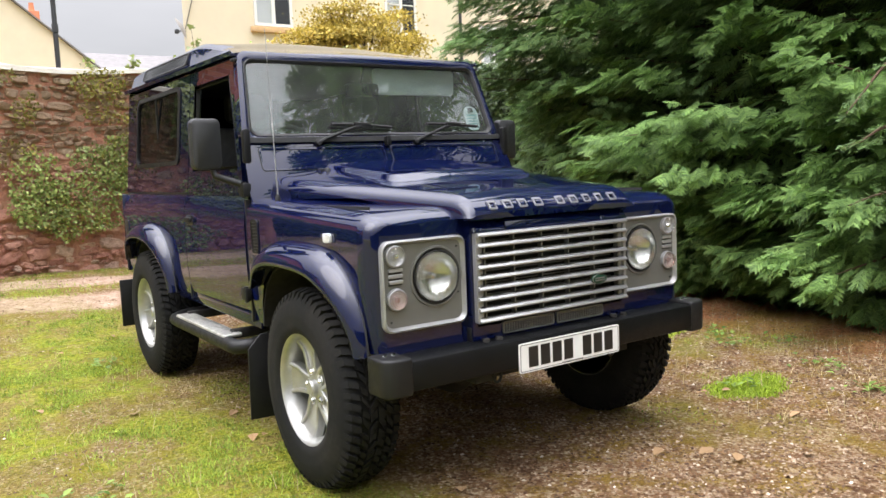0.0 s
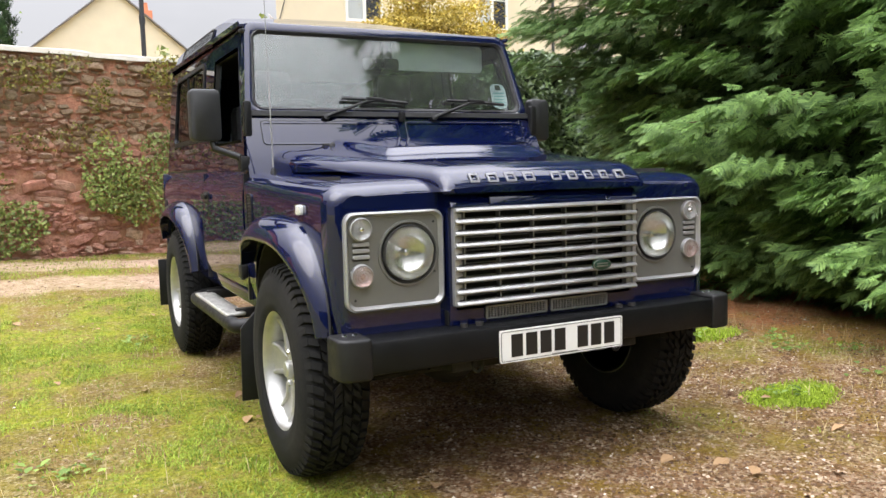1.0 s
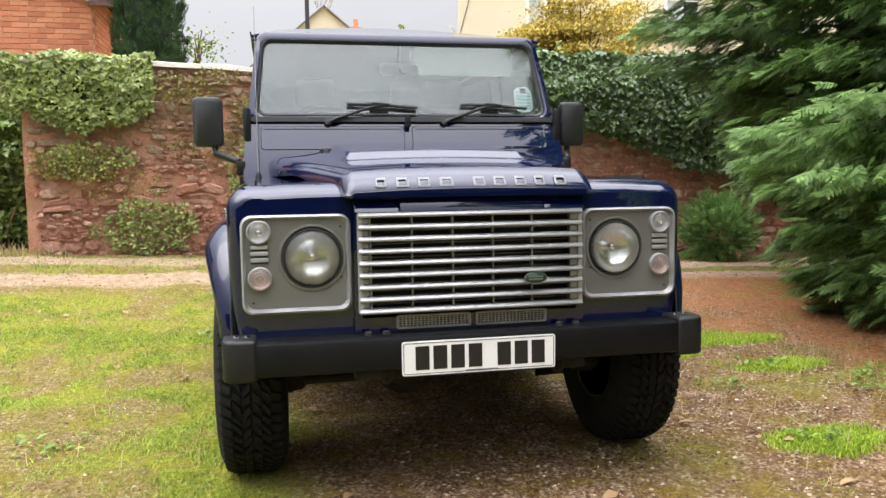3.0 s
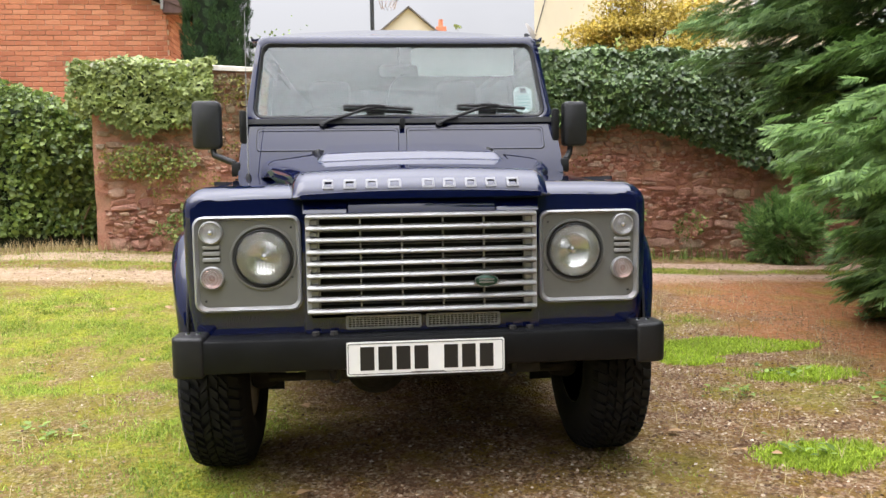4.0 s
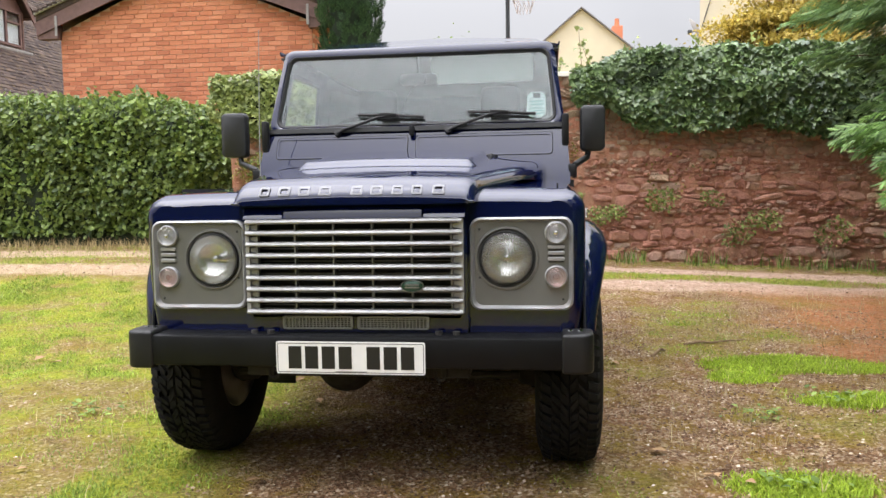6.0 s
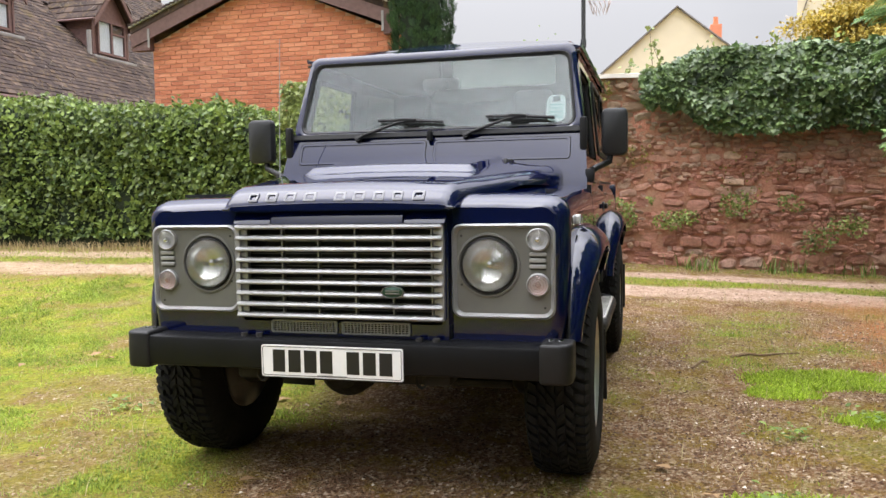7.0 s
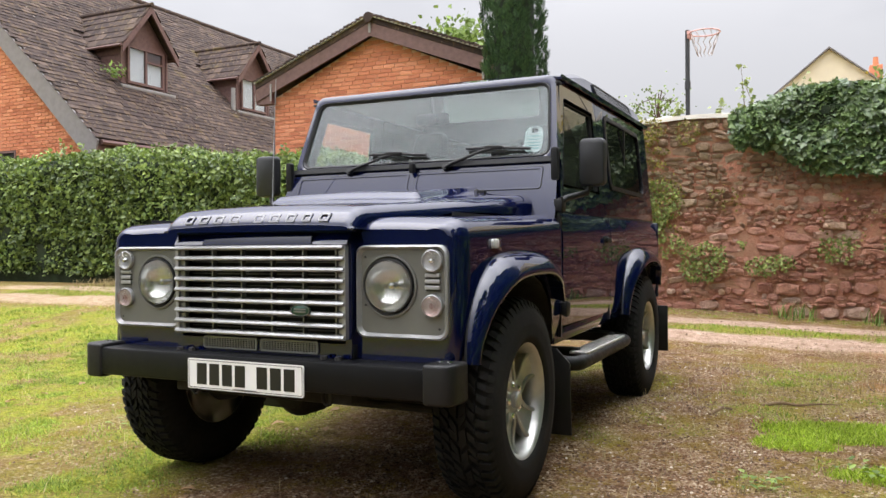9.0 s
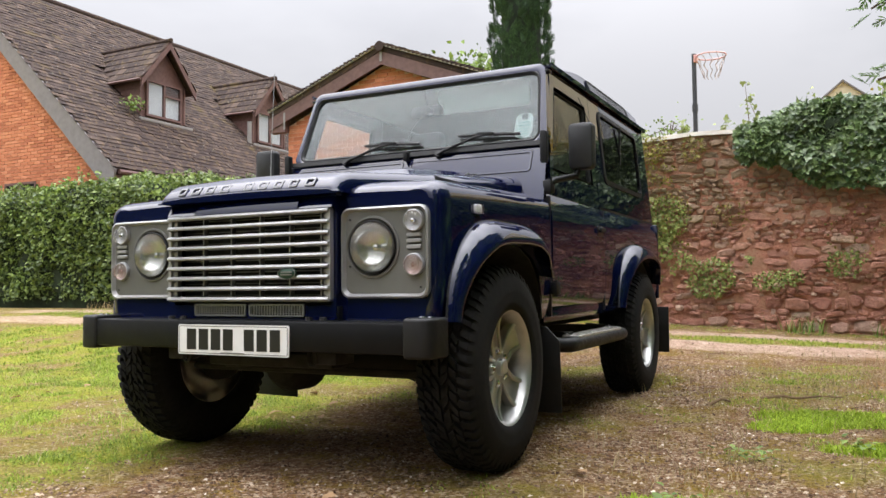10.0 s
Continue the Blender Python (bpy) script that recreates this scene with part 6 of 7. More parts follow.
for s in (-1, 1):
    ex = xm + s * 2.50
    slab = [(xm, 5.02), (ex, 4.06), (ex, 3.94), (xm, 4.90)]
    r_ = part("roof", prism(slab, "y", GY - 0.16, 15.3, 0.01, 1), m_tile_b, garage)
    part("barge_board", prism([(xm, 4.90), (ex, 3.945), (ex, 3.71), (xm, 4.665)], "y", GY - 0.15, GY - 0.11), m_brown, garage)
    part("verge_mortar", prism([(xm, 5.035), (ex, 4.075), (ex, 4.045), (xm, 5.005)], "y", GY - 0.20, GY - 0.10), m_coping, garage)
    part("eaves_box", box(min(ex, ex - s * 0.36), max(ex, ex - s * 0.36), GY - 0.13, GY + 0.02, 3.66, 3.98), m_brown, garage)
    part("barge_joint", box(ex - s * 0.36 - 0.02, ex - s * 0.36 + 0.02, GY - 0.165, GY - 0.148, 3.70, 4.02), m_lead, garage)
    part("gutter", tube([(ex + s * 0.02, GY - 0.1, 3.90), (ex + s * 0.02, 15.0, 3.90)], 0.05, 8), m_brown, garage)
    bm = bmesh.new()
    for i in range(30):
        u = (i + 0.5) / 30
        cx, cz = xm + (ex - xm) * u, 5.035 + (4.075 - 5.035) * u
        box(cx - 0.05, cx + 0.05, GY - 0.21, GY - 0.02, cz - 0.012, cz + 0.014 + 0.006 * (i % 3), 0.0, 1, bm)
    tagged(part("verge_tiles", bm, m_tile_b, garage, smooth=False), kind="stuff")
part("barge_joint", box(xm - 0.022, xm + 0.022, GY - 0.165, GY - 0.148, 4.72, 4.93), m_lead, garage)
part("ridge_tile", lathe([(GY - 0.22, 0.09), (15.3, 0.09)], 12, "y", (xm, 0, 4.98)), m_tile_b, garage)
brickwork(garage, {"z0": 2.0, "z1": 4.64, "at": garage_span}, GY, key=lambda b: abs(b[0] + 4.9) + abs(b[1] - 3.0) * 1.5)
# side wall's bricks, facing +x
bm = bmesh.new()
for j in range(26):
    for i in range(26):
        y = GY + 0.02 + (i + (0.5 if j % 2 else 0)) * 0.225
        if y + 0.215 < 15:
            box(GX1 - 0.02, GX1 + 0.012, y, y + 0.215, 1.95 + j * 0.075, 1.95 + j * 0.075 + 0.065, 0, 1, bm)
tagged(part("side_brickwork", bm, m_brick_b, garage, smooth=False), kind="stuff")

# large house with a steep tiled roof and two dormers
house = thing("dormer_house", "brick house with a steep mossy tiled roof and two dormers", "house")
HX, HE, HR, HRX, HY, HY1 = -11.25, 3.18, 8.55, -17.1, 8.72, 24.0
SL = (HR - HE) / (HX - HRX)
part("wall", prism([(-22.6, -0.1), (HX - 0.35, -0.1), (HX - 0.35, HE), (HRX, HR - 0.4), (-22.6, HE)], "y", HY + 0.02, HY1 - 0.2), m_joint, house, smooth=False)


def house_span(z):
    x1 = HX - 0.36 if z < HE else HX - 0.36 - (z - HE) / SL
    out = []
    if 2.35 < z < 3.12:
        out = [(-17.0, -14.95), (-13.88, x1)]
    else:
        out = [(-17.0, x1)]
    return out


brickwork(house, {"z0": 1.85, "z1": 6.6, "at": house_span}, HY, parts_left=280, key=lambda b: abs(b[0] + 12.6) + abs(b[1] - 3.6))
up_way = Vector((HRX - HX, 0, HR - HE)).normalized()
slope_len = math.hypot(HX - HRX, HR - HE)
part("roof", prism([(HX, HE), (HRX, HR), (HRX - (HX - HRX), HE), (HRX - (HX - HRX), HE - 0.12), (HRX, HR - 0.14), (HX, HE - 0.12)], "y", HY - 0.16, HY1), m_tile_b, house, smooth=False)


def not_dormer(s, t):
    y = HY - 0.15 + s
    x = HX + up_way.x * t
    for y0, y1 in ((10.85, 12.32), (14.95, 16.42)):
        if y0 < y < y1 and -14.6 < x < -13.05:
            return False
    return True


tiled_slope(house, (HX + 0.03, HY - 0.15, HE), (0, 1, 0), up_way, HY1 - HY + 0.1, slope_len - 0.05, 0.20, 0.155, not_dormer)
part("ridge", lathe([(HY - 0.16, 0.10), (HY1, 0.10)], 10, "y", (HRX, 0, HR + 0.0)), m_tile_b, house)
part("barge_board", prism([(HX + 0.06, HE - 0.02), (HRX, HR + 0.04), (HRX, HR - 0.30), (HX - 0.30, HE - 0.30), (HX - 0.02, HE - 0.30)], "y", HY - 0.20, HY - 0.155), m_barge_grey, house, "grey painted barge board")
part("fascia", box(HX - 0.03, HX + 0.0, HY - 0.15, HY1, HE - 0.24, HE - 0.03), m_brown, house)
part("soffit", box(HX - 0.38, HX - 0.03, HY - 0.15, HY1, HE - 0.26, HE - 0.22), m_brown, house)
part("gutter", tube([(HX + 0.05, HY - 0.1, HE - 0.06), (HX + 0.05, HY1, HE - 0.06)], 0.055, 8), m_brown, house)
part("downpipe", tube([(HX + 0.05, HY + 0.35, HE - 0.10), (HX + 0.03, HY + 0.33, HE - 0.25), (HX - 0.28, HY + 0.12, HE - 0.38), (HX - 0.30, HY + 0.10, 1.0)], 0.035, 8), m_brown, house)
part("side_wall", box(HX - 0.36, HX - 0.34, HY + 0.02, HY1 - 0.2, 0, HE - 0.24), m_brown, house)
w = part("window", frame_prism(rounded(-14.95, -13.88, 2.35, 3.12, 0.01), rounded(-14.90, -13.93, 2.40, 3.07, 0.01), "y", HY - 0.02, HY + 0.06), m_brown, house)
for x in (-14.42,):
    part("mullion", box(x - 0.03, x + 0.03, HY - 0.02, HY + 0.05, 2.38, 3.09), m_brown, w)
part("transom", box(-14.90, -14.45, HY - 0.015, HY + 0.05, 2.78, 2.83), m_brown, w)
put_pane("pane", box(-14.90, -13.93, HY + 0.03, HY + 0.036, 2.40, 3.07), m_pane, w)
part("room", box(-14.90, -13.93, HY + 0.012, HY + 0.0185, 2.40, 3.07), m_room_shade, w)
arch = [(-12.30 + 0.42 * math.cos(radians(a)), 2.45 + 0.36 * math.sin(radians(a))) for a in range(0, 181, 15)]
# flat dark panel on the wall, painted as the porch's shade
part("arch_opening", prism(arch + [(-12.72, 1.9), (-11.88, 1.9)], "y", HY - 0.018, HY + 0.015), m_room_shade, house, "arched porch opening, its shade a flat dark panel")
part("brick_arch", frame_prism([(-12.30 + (x + 12.30) * 1.2, 2.45 + (z - 2.45) * 1.2) for x, z in arch] + [(-12.78, 2.40)], arch + [(-12.70, 2.40)], "y", HY - 0.025, HY), m_brick_b, house)


for y0 in (10.85, 14.95):
    y1, ym = y0 + 1.47, y0 + 0.735
    xf, zb, ze, za = -13.05, 4.86, 5.86, 6.84
    # cheeks and front
    part("dormer_cheek", prism([(xf, zb - 0.1), (xf, ze), (xf - 1.0, ze), (HX - (ze - HE) / SL, ze)], "y", y0, y0 + 0.06), m_brown, house)
    part("dormer_cheek", prism([(xf, zb - 0.1), (xf, ze), (xf - 1.0, ze), (HX - (ze - HE) / SL, ze)], "y", y1 - 0.06, y1), m_brown, house)
    for i in range(7):
        part("weatherboard", box(xf - 1.0, xf + 0.004, y0 - 0.014, y0, ze - 0.15 * (i + 1) + 0.008, ze - 0.15 * i - 0.004, 0.004, 1), m_brown, house)
    f = part("dormer_front", prism([(y0, zb), (y1, zb), (y1, ze), (ym, za - 0.1), (y0, ze)], "x", xf - 0.08, xf - 0.02), m_brown, house)
    win = part("dormer_window", frame_prism(rounded(y0 + 0.16, y1 - 0.16, 4.92, 5.84, 0.01), rounded(y0 + 0.22, y1 - 0.22, 4.98, 5.78, 0.01), "x", xf - 0.02, xf + 0.05), m_brown, house)
    part("mullion", box(xf - 0.015, xf + 0.045, ym - 0.03, ym + 0.03, 4.95, 5.80), m_brown, win)
    part("transom", box(xf - 0.015, xf + 0.045, ym, y1 - 0.2, 5.50, 5.55), m_brown, win)
    for a, b in ((y0 + 0.22, ym - 0.03), (ym + 0.03, y1 - 0.22)):
        put_pane("pane", box(xf + 0.012, xf + 0.018, a, b, 4.98, 5.78), m_pane, win)
        # pale sheet gives the pane its bright reflection as colour
        part("curtain", box(xf - 0.016, xf - 0.012, a, b, 4.98, 5.78 - (0.25 if a > y0 + 0.4 else 0.0)), m_pale_backing, win)
    part("dormer_sill", box(xf - 0.05, xf + 0.16, y0 - 0.12, y1 + 0.12, zb - 0.10, zb - 0.02, 0.015), m_lead, house, "pale lead apron", m=None)
    back = HX - (za - HE) / SL - 0.05
    for s, ya in ((-1, y0 - 0.16), (1, y1 + 0.16)):
        lowx = HX - (ze - 0.14 - HE) / SL
        r2 = part("dormer_roof", loft([[(xf + 0.22, ya, ze - 0.10), (xf + 0.22, ym, za + 0.04)], [(lowx - 0.1, ya, ze - 0.10), (back - 0.1, ym, za + 0.04)]]), m_tile_b, house, smooth=False)
        jv, jf = [], []
        for j in range(6):
            u0, u1 = j / 6, (j + 1) / 6 + 0.03
            pa = Vector((0, ya + (ym - ya) * u0, ze - 0.10 + (za + 0.14 - ze) * u0))
            pb = Vector((0, ya + (ym - ya) * min(1, u1), ze - 0.10 + (za + 0.14 - ze) * min(1, u1)))
            xb = lowx + (back - lowx) * u0 - 0.1
            for i in range(9):
                xa = xf + 0.24 - i * 0.24 - (0.12 if j % 2 else 0)
                if xa - 0.23 > xb:
                    b0 = len(jv)
                    for q, h in ((pa, 0.05), (pb, 0.025)):
                        jv += [(xa, q.y, q.z + h), (xa - 0.232, q.y, q.z + h)]
                    jv += [(xa, pa.y, pa.z + 0.022), (xa - 0.232, pa.y, pa.z + 0.022)]
                    jf += [(b0, b0 + 1, b0 + 3, b0 + 2), (b0 + 4, b0 + 5, b0 + 1, b0)]
        tagged(from_lists("dormer_tiles", jv, jf, m_tile_b, house), kind="stuff")
        part("dormer_barge", prism([(ya, ze - 0.12), (ym, za + 0.03), (ym, za - 0.16), (ya, ze - 0.30)], "x", xf + 0.19, xf + 0.23), m_brown, house)
        part("dormer_gutter", tube([(xf + 0.2, ya - 0.02 * -s, ze - 0.12), (lowx, ya - 0.02 * -s, ze - 0.12)], 0.035, 6), m_brown, house)
    part("dormer_ridge", tube([(xf + 0.26, ym, za + 0.06), (back, ym, za + 0.06)], 0.06, 8), m_tile_b, house)
part("soil_pipe", tube([(-13.0, 14.75, 4.75), (-13.0, 14.75, 5.45)], 0.06, 8), m_lead, house)
part("pipe_flashing", lathe([(4.62, 0.16), (4.75, 0.08), (4.80, 0.065)], 12, "z", (-13.0, 14.75, 0)), m_lead, house)
fern = thing("roof_fern", "green fern rooted in the roof beside the dormer", "fern")
r = np.random.RandomState(4)
hugging("fronds", [(-12.95 + r.normal(0, 0.08), 10.55 + r.normal(0, 0.16), 5.12 + r.normal(0, 0.08)) for _ in range(60)], (0.6, -0.3, 0.7), 0.10, m_weed, fern, 0.2, 0.9, LEAF, seed=4)
r = np.random.RandomState(40)

# cream rendered house behind the golden tree
cream = thing("cream_house", "cream rendered house with white casement windows", "house")
CY = 19.0
part("wall", prism([(4.62, CY), (24, CY), (24, 27), (7.3, 27)], "z", -0.2, 9.0), m_cream, cream, smooth=False)
for x0, x1, z0, z1 in ((6.62, 7.78, 5.42, 6.75), (10.9, 12.05, 5.42, 6.75), (14.6, 15.7, 4.6, 5.9)):
    w = part("window", frame_prism(rounded(x0, x1, z0, z1, 0.01), rounded(x0 + 0.08, x1 - 0.08, z0 + 0.08, z1 - 0.08, 0.01), "y", CY - 0.05, CY + 0.02), m_pvc, cream)
    xm2 = (x0 + x1) / 2
    part("mullion", box(xm2 - 0.05, xm2 + 0.05, CY - 0.045, CY + 0.015, z0 + 0.05, z1 - 0.05), m_pvc, w)
    part("glazing_bar", box(x0 + 0.05, x1 - 0.05, CY - 0.03, CY + 0.012, z0 + 0.92, z0 + 0.95), m_pvc, w)
    put_pane("pane", box(x0 + 0.08, x1 - 0.08, CY - 0.018, CY - 0.012, z0 + 0.08, z1 - 0.08), m_pane, w)
    part("blind", box(x0 + 0.08, xm2, CY - 0.009, CY - 0.004, z0 + 0.08, z1 - 0.08), m_pale_backing, w)
    part("room", box(xm2, x1 - 0.08, CY - 0.009, CY - 0.004, z0 + 0.08, z1 - 0.08), m_room_shade, w)
    part("sill", box(x0 - 0.12, x1 + 0.12, CY - 0.12, CY + 0.02, z0 - 0.19, z0 - 0.03, 0.015), m_sill, w)
part("downpipe", tube([(13.75, CY - 0.06, 0), (13.75, CY - 0.06, 9)], 0.05, 8), m_pole, cream)
cable = part("cable", tube([(4.66, CY - 0.02, 5.2), (4.9, CY - 0.02, 6.0), (5.1, CY - 0.02, 7.0)], 0.012, 5), m_pole, cream)
dish = thing("satellite_dish", "grey satellite dish on the corner of the cream house", "dish")
part("reflector", thick(lathe([(0.0, 0.001), (0.02, 0.12), (0.06, 0.24), (0.10, 0.30)], 24, "y"), 0.012), m_lead, dish, m=Matrix.Translation((4.52, CY - 0.35, 5.2)) @ pose(0, 0, 0, -25, 0, 66))
part("arm", tube([(4.66, CY - 0.02, 5.14), (4.52, CY - 0.22, 5.12), (4.28, CY - 0.55, 5.02)], 0.018, 6), m_pole, dish)
part("receiver", box(4.22, 4.32, CY - 0.62, CY - 0.50, 4.97, 5.08, 0.02), m_pole, dish)

# far cream gables
far = thing("far_gable_house", "distant cream gable with a slate roof and chimney", "house")
part("wall", prism([(-3.4, -0.2), (7.9, -0.2), (7.9, 5.3), (2.25, 10.0), (-3.4, 5.3)], "y", 38.2, 50), m_cream, far, smooth=False)
for s in (-1, 1):
    part("roof", prism([(2.25, 10.08), (2.25 + s * 5.75, 5.28), (2.25 + s * 5.75, 5.2), (2.25, 10.0)], "y", 38.0, 50.2), m_slate, far)
ch = part("chimney", box(4.15, 4.75, 43.4, 44.2, 7.0, 10.1, 0.03), m_brick_b, far)
part("chimney_pot", lathe([(10.1, 0.15), (10.5, 0.12), (10.55, 0.13)], 12, "z", (4.45, 43.8, 0)), m_brick_b, ch)
shed = thing("far_slate_house", "distant low house with a grey slate roof", "house")
part("wall", prism([(38.2, -0.2), (47, -0.2), (47, 6.4), (42.6, 7.7), (38.2, 6.4)], "x", 6.4, 16), m_cream, shed, smooth=False)
part("roof", loft([[(6.3, 38.0, 6.4), (6.3, 42.6, 7.95), (6.3, 47.2, 6.4)], [(16, 38.0, 6.4), (16, 42.6, 7.95), (16, 47.2, 6.4)]]), m_slate, shed, smooth=False)

# basketball hoop on a pole
hoop = thing("basketball_hoop", "basketball hoop with a frayed net on a dark pole", "basketball hoop")
part("pole", tube([(0, 10, 0.0), (0, 10, 4.32)], 0.035, 10), m_pole, hoop)
part("collar", lathe([(3.40, 0.045), (3.52, 0.045)], 12, "z", (0, 10, 0)), m_pole, hoop)
ring = [(0.26 + 0.225 * math.cos(2 * math.pi * i / 28), 9.98 + 0.225 * math.sin(2 * math.pi * i / 28), 4.25) for i in range(29)]
part("ring", tube(ring, 0.011, 6), m_hoop, hoop)
part("bracket", box(0.0, 0.06, 9.95, 10.05, 4.18, 4.30, 0.008), m_hoop, hoop)
for i in range(12):
    pts = []
    for j in range(5):
        a = 2 * math.pi * (i + (0.5 if j % 2 else 0)) / 12
        q = 0.22 - 0.028 * j
        pts.append((0.26 + q * math.cos(a), 9.98 + q * math.sin(a), 4.24 - 0.085 * j))
    part("net_cord", tube(pts, 0.006, 4), m_net, hoop)
    part("net_cord", tube([(0.52 - x, 19.96 - y, z) for x, y, z in pts], 0.006, 4), m_net, hoop)


# ---------------------------------------------------------------- trees
def spray_template(seed, n_side=6, flat=0.16):
    """A flat cypress spray: a rib with side twigs, each with short needles, about 60 triangles."""
    r = random.Random(seed)
    v, f = [], []

    def strip(p, q, w, lift):
        d = Vector((q[0] - p[0], q[1] - p[1], 0))
        s = Vector((-d.y, d.x, 0)).normalized() * w
        b = len(v)
        v.extend([(p[0] - s.x * 0.5, p[1] - s.y * 0.5, p[2]), (p[0] + s.x * 0.5, p[1] + s.y * 0.5, p[2]), ((p[0] + q[0]) / 2 + s.x, (p[1] + q[1]) / 2 + s.y, (p[2] + q[2]) / 2 + lift), ((p[0] + q[0]) / 2 - s.x, (p[1] + q[1]) / 2 - s.y, (p[2] + q[2]) / 2 + lift), (q[0], q[1], q[2])])
        f.extend([(b, b + 1, b + 2, b + 3), (b + 3, b + 2, b + 4)])

    def needle(p, q, w):
        d = Vector((q[0] - p[0], q[1] - p[1], 0))
        s = Vector((-d.y, d.x, 0)).normalized() * w
        b = len(v)
        v.extend([(p[0] - s.x, p[1] - s.y, p[2]), (p[0] + s.x, p[1] + s.y, p[2]), q])
        f.append((b, b + 1, b + 2))

    droop = lambda y: 0.05 * y - flat * y * y
    for i in range(3):
        a, b2 = i / 3, (i + 1.25) / 3
        strip((0, a, droop(a)), (0.02 * r.uniform(-1, 1), min(1.08, b2), droop(min(1, b2))), 0.022, 0.004)
    for i in range(n_side):
        y = 0.10 + 0.86 * i / n_side
        ln = 0.42 * math.sin(math.pi * (0.16 + 0.74 * (1 - y) ** 0.8)) + 0.07
        for s in (-1, 1):
            y2 = y + r.uniform(-0.02, 0.02)
            a = radians(r.uniform(36, 52))
            tip = (s * ln * math.sin(a), y2 + ln * math.cos(a))
            z0, z1 = droop(y2), droop(y2) - 0.20 * ln + r.uniform(-0.02, 0.02)
            strip((0, y2, z0), (tip[0], tip[1], z1), 0.046, 0.008)
            for m2, t in ((0.32 if i % 2 else 0.5, -s),):
                l2 = ln * 0.55 * (1.1 - m2)
                q = (tip[0] * m2, y2 + (tip[1] - y2) * m2)
                aa = math.atan2(tip[0], tip[1] - y2) + t * radians(40)
                needle((q[0], q[1], z0 + (z1 - z0) * m2), (q[0] + l2 * math.sin(aa), q[1] + l2 * math.cos(aa), z0 + (z1 - z0) * m2 - 0.04), 0.040)
    return v, f


SPRAYS = [spray_template(i) for i in range(4)]


def tuft_template(seed):
    """A short feathery tuft of scale leaves, 26 triangles."""
    r = random.Random(seed)
    v, f = [], []

    def kite(p, q, w, lift):
        d = Vector((q[0] - p[0], q[1] - p[1], 0))
        s = Vector((-d.y, d.x, 0)).normalized() * w
        b = len(v)
        m = [(p[i] * 0.45 + q[i] * 0.55) for i in range(3)]
        v.extend([p, (m[0] + s.x, m[1] + s.y, m[2] + lift), q, (m[0] - s.x, m[1] - s.y, m[2] + lift)])
        f.append((b, b + 1, b + 2, b + 3))

    kite((0, 0, 0), (r.uniform(-0.06, 0.06), 1.0, -0.22), 0.040, 0.03)
    for i in range(6):
        y = 0.08 + 0.13 * i
        for s in (-1, 1):
            ln = (0.52 - 0.05 * i) * r.uniform(0.75, 1.15)
            a = radians(r.uniform(28, 55))
            z = -0.22 * y * y
            kite((0, y, z), (s * ln * math.sin(a), y + ln * math.cos(a), z - 0.10 * ln + r.uniform(-0.08, 0.06)), 0.046, 0.02)
    return v, f


TUFTS = [tuft_template(i) for i in range(4)]


